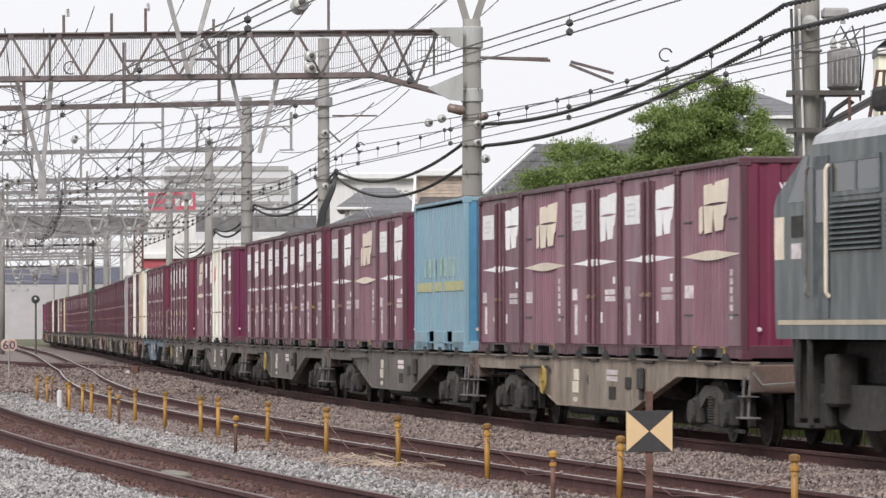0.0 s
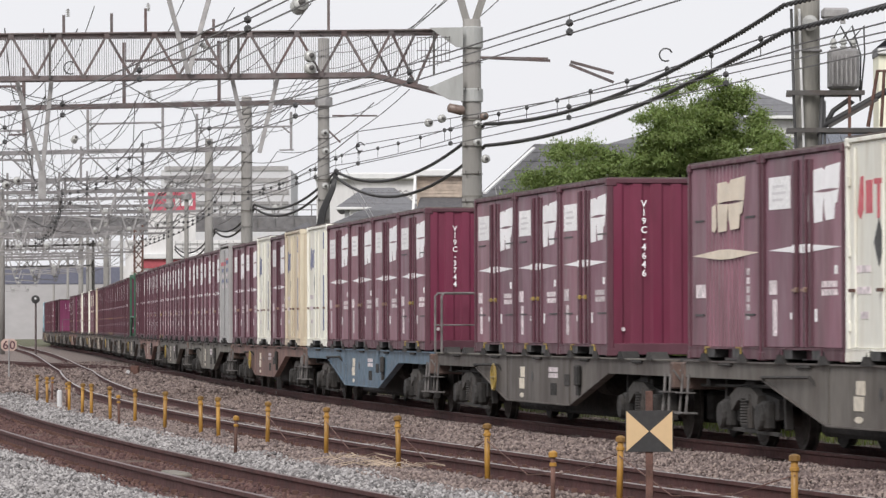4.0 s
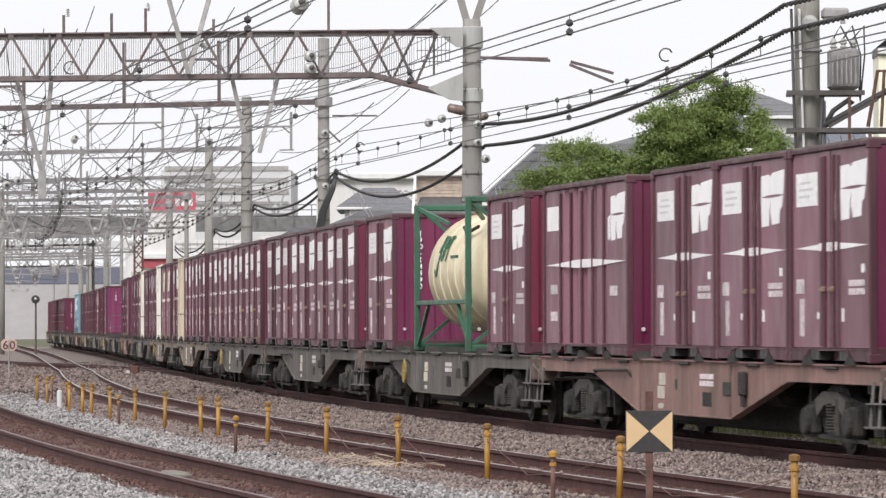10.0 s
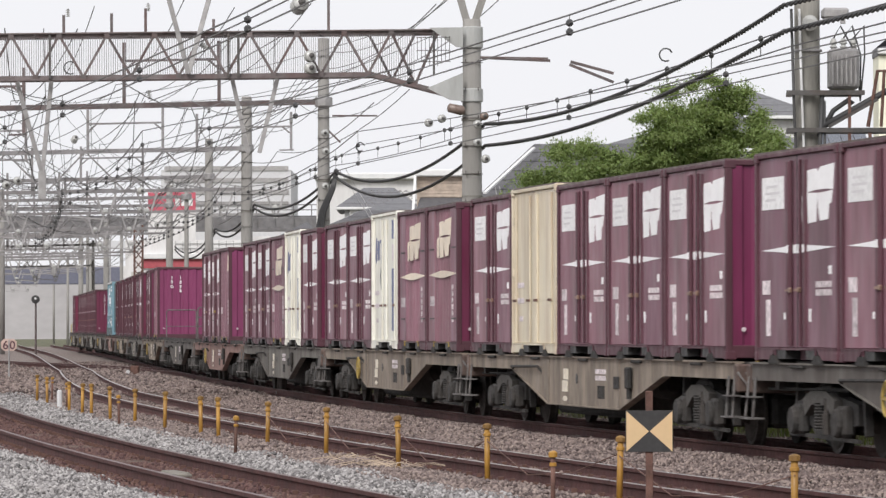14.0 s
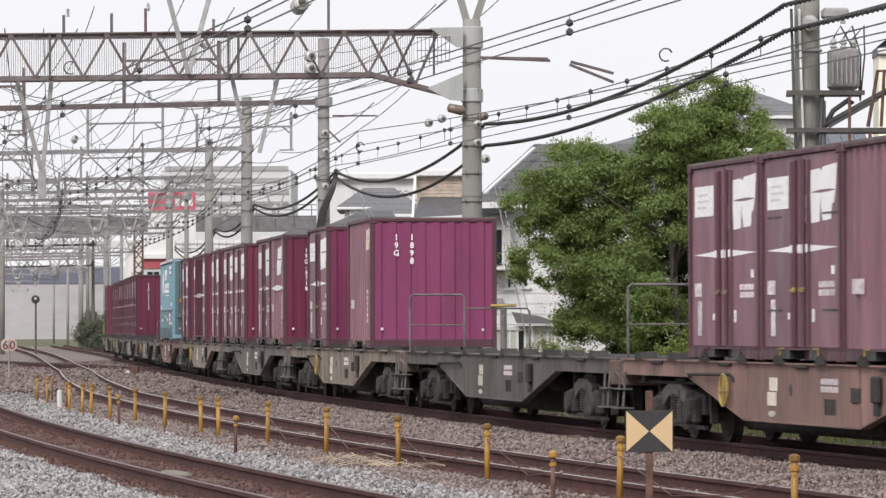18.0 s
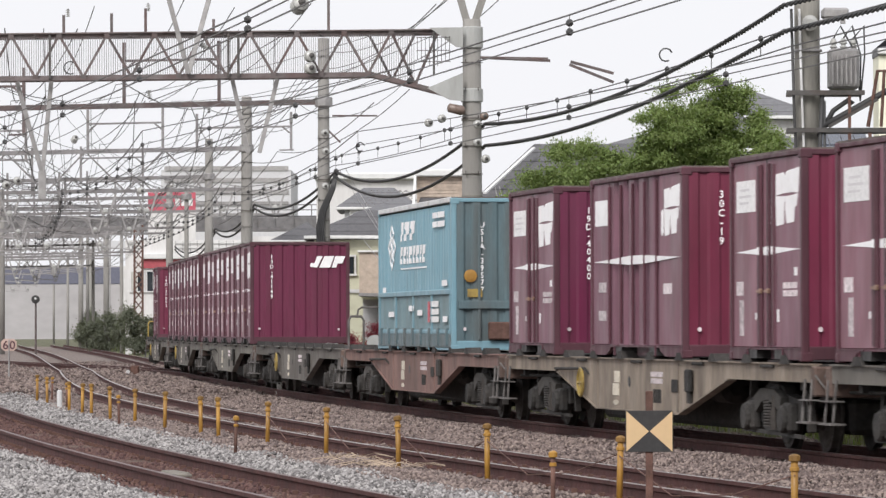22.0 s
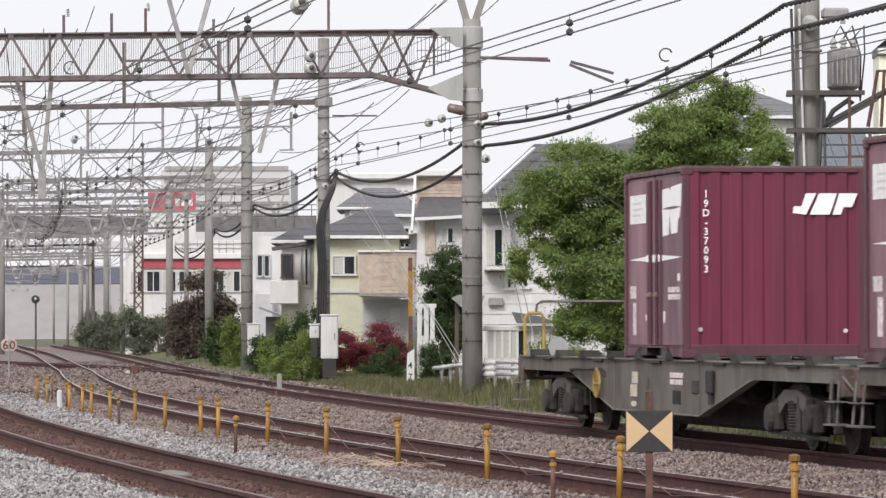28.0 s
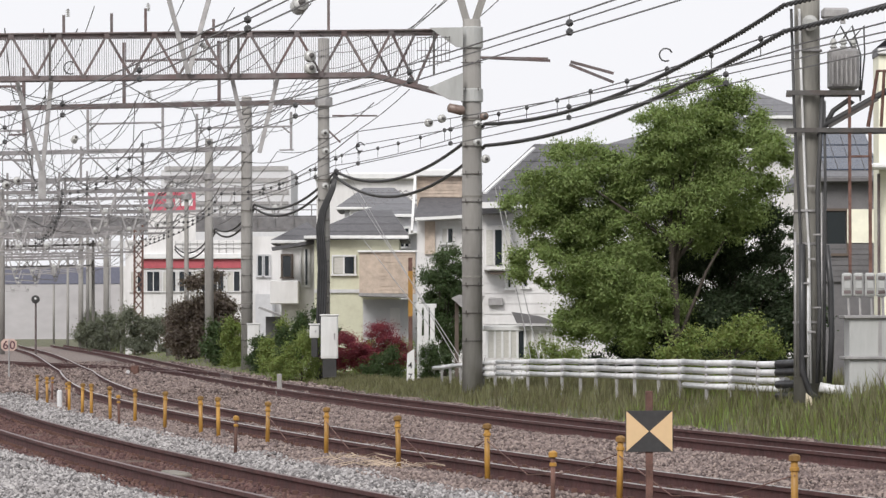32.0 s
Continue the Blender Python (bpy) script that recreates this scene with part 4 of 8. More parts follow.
def bogie(w, bx):
    for sy in (-1, 1):
        a, b = sorted((sy * 0.98, sy * 0.84))
        fr = part("bogie_side_frame", Form().prism([(bx - 1.35, 0.52), (bx - 0.55, 0.60), (bx - 0.45, 0.70), (bx + 0.45, 0.70), (bx + 0.55, 0.60), (bx + 1.35, 0.52), (bx + 1.35, 0.28), (bx + 0.65, 0.24), (bx + 0.45, 0.12), (bx - 0.45, 0.12), (bx - 0.65, 0.24), (bx - 1.35, 0.28)], "y", a, b), M_BOGIE, w)
        if sy > 0:
            continue
        for x in (-0.95, 0.95):
            part("axle_box", Form().box(bx + x - 0.2, bx + x + 0.2, -1.1, -0.95, 0.14, 0.5, 0.04).lathe([(0.15, -1.16), (0.17, -1.13), (0.17, -1.08)], (bx + x, 0, RAIL + 0.405), "y", 14), M_BOGIE, fr)
        part("bolster_spring", Form().lathe([(0.085 if k % 2 else 0.1, 0.2 + 0.018 * k) for k in range(19)], (bx, -1.03, 0), "z", 10), M_BOGIE, fr)
        part("frame_plate", Form().prism([(bx - 0.7, 0.56), (bx - 0.34, 0.66), (bx + 0.34, 0.66), (bx + 0.7, 0.56), (bx + 0.62, 0.36), (bx + 0.3, 0.5), (bx - 0.3, 0.5), (bx - 0.62, 0.36)], "y", -1.08, -0.98), M_DUSTY, fr)
        part("damper", Form().lathe([(0.05, 0.16), (0.05, 0.4), (0.035, 0.41), (0.035, 0.58)], (bx + 0.33, -1.07, 0), "z", 8), M_WHEEL, fr)
        part("brake_rigging", Form().bar((bx - 1.52, -0.9, 0.16), (bx - 1.42, -0.9, 0.74), 0.09).bar((bx + 1.52, -0.9, 0.16), (bx + 1.42, -0.9, 0.74), 0.09).bar((bx - 0.46, -0.95, 0.1), (bx - 0.5, -0.95, 0.6), 0.07).bar((bx + 0.46, -0.95, 0.1), (bx + 0.5, -0.95, 0.6), 0.07).bar((bx - 1.5, -1.0, 0.14), (bx + 1.5, -1.0, 0.1), 0.045), M_BOGIE, fr)
    # one added dark block for the brake gear and the shadow round it
    part("brake_gear", Form().box(bx - 1.5, bx + 1.5, -0.42, 0.42, 0.12, 0.55, 0.06), M_BOGIE, w)
    part("bolster", Form().box(bx - 0.3, bx + 0.3, -1.0, 1.0, 0.5, 0.75, 0.03), M_BOGIE, w)
    for x in (-0.95, 0.95):
        prof = [(0.1, -0.72), (0.14, -0.62), (0.33, -0.60), (0.36, -0.585), (0.405, -0.585), (0.405, -0.50), (0.435, -0.49), (0.435, -0.46), (0.3, -0.46), (0.09, -0.44), (0.09, 0.44), (0.3, 0.46), (0.435, 0.46), (0.435, 0.49), (0.405, 0.50), (0.405, 0.585), (0.36, 0.585), (0.33, 0.6), (0.14, 0.62), (0.1, 0.72)]
        part("wheelset", Form().lathe(prof, (bx + x, 0, RAIL + 0.405), "y", 20), M_WHEEL, w)


def end_text(box, l, text, y=-0.7, top=2.1, size=0.1, step=-0.122, second=None):
    f = letters(Form(), text, y, top, size, step, lambda a, b, c: (l / 2 + 0.004 + c, a, b), 0.95)
    if second:
        g = letters(Form(), second, y + 0.3, top, size, step, lambda a, b, c: (l / 2 + 0.004 + c, a, b), 0.95)
        part("number_lettering", g, M_MARK, box)
    part("number_lettering", f, M_MARK, box)


def end_logo(box, l, y=0.66, z=2.03):
    f = Form()
    for pts in ([(-0.42, -0.13), (-0.24, -0.15), (-0.1, 0.13), (-0.24, 0.13), (-0.3, -0.04), (-0.4, -0.04)], [(-0.19, -0.15), (0.08, -0.15), (0.18, 0.13), (-0.06, 0.13)], [(0.12, -0.15), (0.23, -0.15), (0.27, -0.05), (0.38, -0.05), (0.46, 0.13), (0.21, 0.13)]):
        f.prism([(y + a, z + b) for a, b in pts], "y", -0.006, 0)
    f.v = [(l / 2 - v[1] + 0.0, v[0], v[2]) for v in f.v]
    part("end_logo_marking", f, M_MARK, box)


def end_small(box, l):
    for y, z in ((-1.0, 0.38), (0.95, 0.36)):
        part("round_label", Form().lathe([(0.03, 0), (0.03, 0.008)], (l / 2, y, z), "x", 10), M_PALE, box)


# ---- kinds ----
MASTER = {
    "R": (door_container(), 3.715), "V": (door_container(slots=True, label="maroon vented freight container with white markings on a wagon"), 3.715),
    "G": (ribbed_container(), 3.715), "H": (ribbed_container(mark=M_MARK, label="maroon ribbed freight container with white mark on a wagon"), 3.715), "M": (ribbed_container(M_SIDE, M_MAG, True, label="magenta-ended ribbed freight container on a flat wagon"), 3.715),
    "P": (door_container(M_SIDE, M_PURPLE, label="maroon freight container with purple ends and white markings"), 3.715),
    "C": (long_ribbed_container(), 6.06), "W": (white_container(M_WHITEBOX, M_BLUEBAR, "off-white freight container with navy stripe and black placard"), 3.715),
    "w": (white_container(M_WHITEBOX, M_REDBAR, "off-white freight container with red stripe and black placard"), 3.715),
    "Y": (white_container(M_CREAM, None, "plain cream freight container with rusty door rods"), 3.715),
    "y": (white_container(M_CREAM, M_BLUEBAR, "cream freight container with navy stripe and rust stains"), 3.715),
    "B": (blue_container(), 6.06), "S": (silver_container(), 3.715), "U": (big_blue_container(), 9.41), "T": (tank_container(), 6.06),
}
P5 = [7.59, 3.795, 0.0, -3.795, -7.59]
five = lambda kinds: [(k, x) for k, x in zip(kinds, P5) if k != "-"]
LOADS = {
    23: five("GRRGR"), 22: [("B", 6.42)] + [("R", 0.0), ("G", -3.795), ("R", -7.59)], 21: five("VRRRR"), 20: five("-PwRG"), 19: five("-VVV-"),
    18: five("VRRRW"), 17: five("yRWRR"), 16: five("SRRRR"), 15: five("RRRRV"), 14: [("R", 7.59), ("R", 3.795), ("R", 0.0), ("C", -6.42)],
    13: [("R", 7.59), ("T", 0.4), ("P", -7.25)], 12: five("RRRRR"), 11: five("VVRRR"), 10: five("PRRYR"), 9: five("GGWRR"), 8: five("RWGRR"),
    7: five("-MVR-"), 6: [], 5: five("-M-P-"), 4: five("HR-RR"), 3: [("R", 7.59), ("C", 0.0), ("R", -7.59)], 2: [("U", 0.2)], 1: [], 0: five("RRRRR"), -1: five("RRRRR"), -2: five("--R--"),
}
TEXTS = {(23, 0): ("V19C", None), (21, 0): ("V19B-2766", None), (20, 0): ("19D-16413", None), (19, 0): ("V19C-4646", None), (18, 0): ("V19C-3744", None), (14, 0): ("19", None), (12, 0): ("19G", None), (10, 0): ("19", None),
         (13, 2): ("19D-14490", None), (8, 0): ("19D-60", None), (7, 0): ("19G-5917", None), (5, 1): ("19D-8114R", None), (4, 0): ("19G-6718", None), (4, 2): ("19D", "6926"), (3, 1): ("30C-19", None),
         (3, 2): ("19D-40400", None), (5, 0): ("19G", "1898"), (0, 0): ("19D-41149", None), (-2, 0): ("19D-37093", None), (2, 0): ("U51A-39577", None)}
SILLS = {23: M_SILLPALE, 18: M_SILLBLUE, 17: M_SILLRUST, 14: M_SILLRUST, 7: M_SILLRUST, 5: M_SILLPALE, 3: M_SILLPALE, 2: M_SILLRUST, 9: M_SILLPALE, 10: M_SILLPALE, 20: M_SILL}
WORDS = {id(M_SILLPALE): "flat container wagon with pale weathered grey sills", id(M_SILLBLUE): "flat container wagon with faded blue sills", id(M_SILLRUST): "flat container wagon with reddish rusty sills", id(M_SILL): "flat container wagon with grimy dark grey sills"}
VEHICLES = []
CARGO = []
DECK = 1.0
wagon_master = {}
for n in range(23, -3, -1):
    sill = SILLS.get(n, M_SILL)
    key = (id(sill), n % 2)
    rail = -1 if n in (6, 7, 11, 13, 15, 19, 2, -2) else (1 if n == 18 else 0)
    fresh = rail or key not in wagon_master
    if fresh:
        w = wagon(sill, WORDS[id(sill)], rail, n % 2 or n == -2, M_YEL if n in (11, 13, 15, -2) else None, n in (2, -2))
        if not rail:
            wagon_master[key] = w
    else:
        w = copy_thing(wagon_master[key], Matrix())
    VEHICLES.append((w, n * 20.4, 7.1))
    for i, (kind, x) in enumerate(LOADS[n]):
        master, l = MASTER[kind]
        c = copy_thing(master, Matrix())
        if (n, i) in TEXTS:
            a, b = TEXTS[(n, i)]
            if len(a) < 4 and not b:
                part("number_lettering", letters(Form(), a, -0.62, 2.02, 0.13, 0.15, lambda u, v, d: (l / 2 + 0.004 + d, u, v)), M_MARK, c)
            elif n == 5 and i == 0:
                end_text(c, l, a, -0.72, 2.08, 0.12, -0.15, b)
            else:
                end_text(c, l, a, -0.92 if n == -2 else -0.7, second=b)
        if n in (0, -2) and kind == "R" and i == 0:
            end_logo(c, l)
        end_small(c, l)
        CARGO.append((c, n * 20.4, Matrix.Translation((x, 0, DECK))))
for master, l in MASTER.values():
    for o in (*master.children_recursive, master):
        bpy.data.objects.remove(o)

# ---- the locomotive ----
M_LOCO = mat("grey_blue_loco_paint", (0.068, 0.088, 0.096), 0.4, vary=0.08, scale=1.5, streak=4, dirt=(0.12, 0.12, 0.11), dirt_amount=0.2, dirt_scale=1.2)
M_LOCOLINE = mat("dirty_cream_line", (0.50, 0.42, 0.31), 0.5, vary=0.15, scale=3)
M_LOCODOOR = mat("dark_loco_door_paint", (0.045, 0.058, 0.064), 0.4, vary=0.12, scale=2)
M_LOCOROOF = mat("pale_roof_grey", (0.42, 0.43, 0.45), 0.6, vary=0.12)
M_PANE = glass("dark_window_glass")


def locomotive():
    w = thing("electric_locomotive", "grey-blue electric locomotive with cream waist line, hauling the wagons", "locomotive")
    half, z0, z1 = 8.9, 1.27, 3.5
    shell = [(-half + 0.1, z0), (-half + 0.04, z0 + 0.2), (-half, 2.8), (-half + 0.12, 2.95), (-half + 1.5, z1 - 0.06), (-half + 1.75, z1), (half - 1.75, z1), (half - 1.5, z1 - 0.06), (half - 0.12, 2.95), (half, 2.8), (half - 0.04, z0 + 0.2), (half - 0.1, z0)]
    body = part("body", Form().prism(shell, "y", -1.4, 1.4), M_LOCO, w)
    part("roof", Form().prism([(-1.4, z1), (-1.36, z1 + 0.1), (-1.1, z1 + 0.26), (1.1, z1 + 0.26), (1.36, z1 + 0.1), (1.4, z1)], "x", -half + 1.7, half - 1.7), M_LOCOROOF, w)
    part("waist_line", Form().box(-half + 0.2, half - 0.2, -1.408, -1.4, 1.435, 1.49), M_LOCOLINE, w)
    for x in (-half + 1.75, half - 2.41):
        door = part("cab_door", Form().box(x, x + 0.66, -1.412, -1.402, 1.5, 3.36, 0.004), M_LOCODOOR, w)
        part("door_window", Form().box(x + 0.12, x + 0.54, -1.42, -1.41, 2.6, 3.2), M_PANE, door)
        for k in (-0.1, 0.76):
            part("grab_rail", Form().tube([(x + k, -1.43, 1.75), (x + k, -1.47, 1.8), (x + k, -1.47, 3.2), (x + k, -1.43, 3.25)], 0.024, 6), M_CREAMMARK if k > 0 else M_STEP, door)
    for sx in (-1, 1):
        e = sx * (half - 0.9)
        part("cab_side_window", Form().prism([(e + sx * 0.25, 2.86), (e - sx * 0.5, 2.86), (e - sx * 0.65, 3.38), (e - sx * 0.5, 3.38)], "y", -1.408, -1.4), M_PANE, w)
        part("cab_vent", Form().box(*sorted((e + sx * 0.1, e - sx * 0.4)), -1.41, -1.4, 2.45, 2.7), M_BOGIE, w)
        part("label", Form().box(*sorted((e + sx * 0.1, e - sx * 0.3)), -1.406, -1.4, 2.2, 2.38), M_PALE, w)
        part("nose_stripe", Form().box(*sorted((sx * (half - 0.05), sx * (half - 0.45))), -1.406, -1.4, 2.2, 2.7), M_CREAMMARK, w)
    for i in range(6):
        x = -6.3 + i * 2.2
        if x > half - 3.0:
            continue
        win = part("side_window", Form().box(x, x + 1.85, -1.412, -1.4, 2.93, 3.26, 0.004), M_PANE, w)
        part("window_frame", Form().box(x - 0.05, x + 1.9, -1.42, -1.4, 3.26, 3.31).box(x - 0.05, x + 1.9, -1.42, -1.4, 2.88, 2.93).box(x - 0.05, x, -1.42, -1.4, 2.93, 3.26).box(x + 1.85, x + 1.9, -1.42, -1.4, 2.93, 3.26).box(x + 0.9, x + 0.98, -1.42, -1.4, 2.93, 3.26), M_LOCO, win)
        lv = part("louvre_panel", Form().box(x - 0.1, x + 1.9, -1.408, -1.4, 2.26, 2.82), M_BOGIE, w)
        for k in range(9):
            z = 2.275 + k * 0.06
            part("slat", Form().prism([(-1.402, z), (-1.402, z + 0.04), (-1.44, z + 0.012), (-1.44, z)], "x", x - 0.09, x + 1.89), M_LOCO, lv)
    for sx in (-1, 1):
        part("windscreen", Form().add([(sx * (half - 0.28), -1.2, 3.02), (sx * (half - 0.28), 1.2, 3.02), (sx * (half - 1.4), 1.1, 3.44), (sx * (half - 1.4), -1.1, 3.44)], [(0, 1, 2, 3)] if sx > 0 else [(3, 2, 1, 0)]), M_PANE, w)
        part("front_line", Form().box(*sorted((sx * half, sx * (half + 0.006))), -1.3, 1.3, 1.72, 1.8), M_CREAMMARK, w)
        part("skirt", Form().prism([(sx * (half - 0.85), z0), (sx * (half - 0.55), z0), (sx * (half - 0.75), 0.35), (sx * (half - 0.95), 0.35)], "y", -1.33, 1.33), M_BOGIE, w)
        part("coupler", Form().box(*sorted((sx * (half - 0.4), sx * (half + 0.2))), -0.15, 0.15, 0.62, 0.92, 0.03), M_BOGIE, w)
        part("cab_step", Form().box(*sorted((sx * (half - 1.6), sx * (half - 1.0))), -1.42, -1.2, 0.25, 0.3).bar((sx * (half - 1.6), -1.4, 0.28), (sx * (half - 1.5), -1.38, z0), 0.05).bar((sx * (half - 1.0), -1.4, 0.28), (sx * (half - 1.0), -1.38, z0), 0.05), M_BOGIE, w)
        part("sand_box", Form().box(*sorted((sx * (half - 2.3), sx * (half - 1.8))), -1.3, -1.0, 0.5, 1.1, 0.04), M_BOGIE, w)
    part("underframe", Form().box(-7.6, 7.6, -0.9, 0.9, 0.75, z0, 0.03), M_BOGIE, w)
    for x in (-1.9, 0.6):
        part("equipment_box", Form().box(x, x + 1.4, -1.3, -0.7, 0.55, 1.2, 0.05), M_BOGIE, w)
    for bx in (-6.0, 6.0, 0.0):
        for sy in (-1, 1):
            part("bogie_frame", Form().prism([(bx - 1.9, 0.75), (bx + 1.9, 0.75), (bx + 1.9, 0.45), (bx + 0.6, 0.25), (bx - 0.6, 0.25), (bx - 1.9, 0.45)], "y", *sorted((sy * 1.0, sy * 1.12))), M_BOGIE, w)
            for x in (-1.3, 1.3):
                part("axle_box", Form().box(bx + x - 0.22, bx + x + 0.22, *sorted((sy * 1.12, sy * 1.24)), 0.25, 0.65, 0.03), M_BOGIE, w)
        for x in (-1.3, 1.3):
            part("wheelset", Form().lathe([(0.12, -0.8), (0.5, -0.6), (0.56, -0.5), (0.12, -0.45), (0.12, 0.45), (0.56, 0.5), (0.5, 0.6), (0.12, 0.8)], (bx + x, 0, RAIL + 0.56), "y", 20), M_WHEEL, w)
    for x in (-5.5, 5.5):
        part("pantograph", Form().bar((x - 0.8, -0.6, 4.05), (x + 0.8, -0.6, 4.15), 0.05).bar((x - 0.8, 0.6, 4.05), (x + 0.8, 0.6, 4.15), 0.05).box(x - 0.2, x + 0.2, -0.9, 0.9, 4.12, 4.18).bar((x - 0.6, 0, 3.85), (x - 0.6, 0, 4.1), 0.12), M_WIRE, w)
    part("roof_gear", Form().box(-half + 2.0, -half + 3.2, -0.8, 0.8, 3.87, 4.15, 0.05).box(2.0, 4.0, -0.7, 0.7, 3.87, 4.1, 0.05), M_BOGIE, w)
    return w


VEHICLES.append((locomotive(), 23 * 20.4 + 10.2 + 10.5, 6.0))
SPEED = (18.515152, -0.63472, -0.401708, 0.421299, -0.256704, -0.815101)
REF = -161.35


def gone(t):
    """Metres that the train has run at t seconds, from its place at 16 s."""
    if t > 28:
        return gone(28) + 16.7 * (t - 28)
    u = (t - 16) / 16
    return 0.6 * max(0.0, 1 - t) ** 2 + 16 * sum(c * u ** (i + 1) for i, c in enumerate(SPEED))


def vehicle_pose(s, base):
    a, b = spot(s + base, 0), spot(s - base, 0)
    d = a - b
    return Matrix.Translation((a + b) / 2) @ Matrix.Rotation(math.atan2(d.y, d.x), 4, "Z")


def motions():
    times = [0.5 * i for i in range(0, 9)] + [float(i) for i in range(5, 33)]
    for ob, off, base in VEHICLES:
        walk(ob, [(t, vehicle_pose(REF + off + gone(t), base)) for t in times])
    for ob, off, m in CARGO:
        walk(ob, [(t, vehicle_pose(REF + off + gone(t), 7.1) @ m) for t in times])
# ---- poles, gantries and wires ----


def pole(x, y, z, top, r=0.235, label="round grey concrete pole with iron climbing steps beside the tracks", steps=True):
    p = thing("catenary_pole", label, "pole", pose(x, y, z), "poles along the railway")
    part("shaft", Form().lathe([(r, 0), (r, (top - z) * 0.5), (r * 0.88, top - z), (r * 0.8, top - z + 0.02)], n=18), M_CONC, p, smooth=True)
    if steps:
        k = 1.2
        while k < top - z - 0.5:
            part("step_iron", Form().tube([((r + 0.012) * math.cos(a), -(r + 0.012) * math.sin(a), k) for a in (0.12 + 0.29 * i for i in range(11))], 0.011, 4).tube([(-0.14, -r + 0.04, k), (-0.14, -r - 0.07, k), (-0.14, -r - 0.08, k + 0.06)], 0.014, 4).tube([(0.14, -r + 0.04, k), (0.14, -r - 0.07, k), (0.14, -r - 0.08, k + 0.06)], 0.014, 4), M_ARM, p)
            k += 0.62
        for k in (2.6, 4.4, 6.1):
            part("band", Form().lathe([(r + 0.002, k), (r + 0.008, k + 0.005), (r + 0.008, k + 0.04), (r + 0.002, k + 0.045)], n=18), M_CONCDARK, p)
    return p


X1, Y1 = 0.65, 105.0
pole(X1, Y1, -0.1, 8.25, 0.225, "tall round concrete gantry pole with step irons")
X2, Y2 = -3.59, 142.0
pole(X2, Y2, -0.3, 10.1, 0.185, "concrete gantry pole wrapped in black cables")
X3, Y3 = -7.49, 180.0
pole(X3, Y3, -0.3, 10.2, 0.22, "hazy grey concrete gantry pole")
X4, Y4 = -10.62, 214.0
pole(X4, Y4, -0.3, 9.95, 0.2, "hazy grey concrete gantry pole", False)
X5, Y5 = -15.2, 262.0
pole(X5, Y5, -0.3, 9.3, 0.2, "hazy grey concrete gantry pole", False)
for px, y, t in ((-29.19, 380.0, 9.0), (-23.57, 330.0, 9.0), (-28.08, 300.0, 10.2), (-34.4, 460.0, 9.0)):
    pole(px, y, -0.3, t, 0.2, "distant grey concrete pole in the haze", False)

# lattice steel mast
lm = thing("lattice_mast", "rusty red lattice steel mast beside the tracks", "pole", pose(-18.73, 290, -0.3))
for a, b in ((-0.25, -0.25), (0.25, -0.25), (-0.25, 0.25), (0.25, 0.25)):
    part("corner_angle", Form().bar((a, b, 0), (a, b, 8.0), 0.09), M_RUST, lm)
for k in range(12):
    z = 0.3 + k * 0.62
    for b in (-0.25, 0.25):
        part("lacing_bar", Form().bar((-0.25, b, z), (0.25, b, z + 0.62), 0.05), M_RUST, lm)
        part("lacing_bar", Form().bar((0.25, b, z), (-0.25, b, z + 0.62), 0.05), M_RUST, lm)


def across(x, y, s, reach, z):
    """A point reach metres from a pole across the tracks, square to them."""
    h = bend(s)
    return Vector((x - reach * math.cos(h), y - reach * math.sin(h), z))


# the nearest gantry: a box truss with a wire screen
g1 = thing("truss_gantry", "weathered steel truss gantry with wire mesh screen spanning the tracks", "gantry")
A1 = lambda r, z, d=0.0: across(X1, Y1 + d, -31, r, z - 0.0162 * (r - 0.6))
LEN = 15.4
low1 = lambda r: 7.05 if r > 2.2 else 7.05 - 0.27 * (2.2 - r)
for d in (-0.32, 0.32):
    part("top_chord", Form().bar(A1(0.3, 8.02, d), A1(LEN, 8.02, d), 0.09, 0.03).bar(A1(0.3, 7.97, d + 0.04), A1(LEN, 7.97, d + 0.04), 0.02, 0.09), M_BEAM, g1)
    part("bottom_chord", Form().bar(A1(2.2, 7.0, d), A1(LEN, 7.0, d), 0.09, 0.03).bar(A1(2.2, 7.05, d + 0.04), A1(LEN, 7.05, d + 0.04), 0.02, 0.09), M_BEAM, g1)
    part("knee_chord", Form().bar(A1(2.2, 7.03, d), A1(0.2, 6.5, d), 0.09, 0.1), M_BEAM, g1)
    k = 0.75 if d < 0 else 1.27
    while k < LEN - 1.1:
        b = k + 0.52
        if d > 0 and k > 1.5:
            k += 1.05
            continue
        part("web_bar", Form().bar(A1(k, 7.98, d), A1(b, low1(b), d), 0.055, 0.055), M_BEAM, g1)
        part("web_bar", Form().bar(A1(b, low1(b), d), A1(k + 1.05, 7.98, d), 0.055, 0.055), M_BEAM, g1)
        if d < 0:
            part("node_plate", Form().bar(A1(k - 0.06, 7.95, d - 0.035), A1(k + 0.06, 7.95, d - 0.035), 0.012, 0.1), M_BEAM, g1)
            part("node_plate", Form().bar(A1(b - 0.06, low1(b) + 0.01, d - 0.035), A1(b + 0.06, low1(b) + 0.01, d - 0.035), 0.012, 0.09), M_BEAM, g1)
        k += 1.05
for k in (1.27, 3.4, 5.5, 7.6, 9.7, 11.8, 13.9):
    part("cross_tie", Form().bar(A1(k, 7.98, -0.32), A1(k, 7.98, 0.32), 0.06).bar(A1(k, low1(k), -0.32), A1(k, low1(k), 0.32), 0.06), M_BEAM, g1)
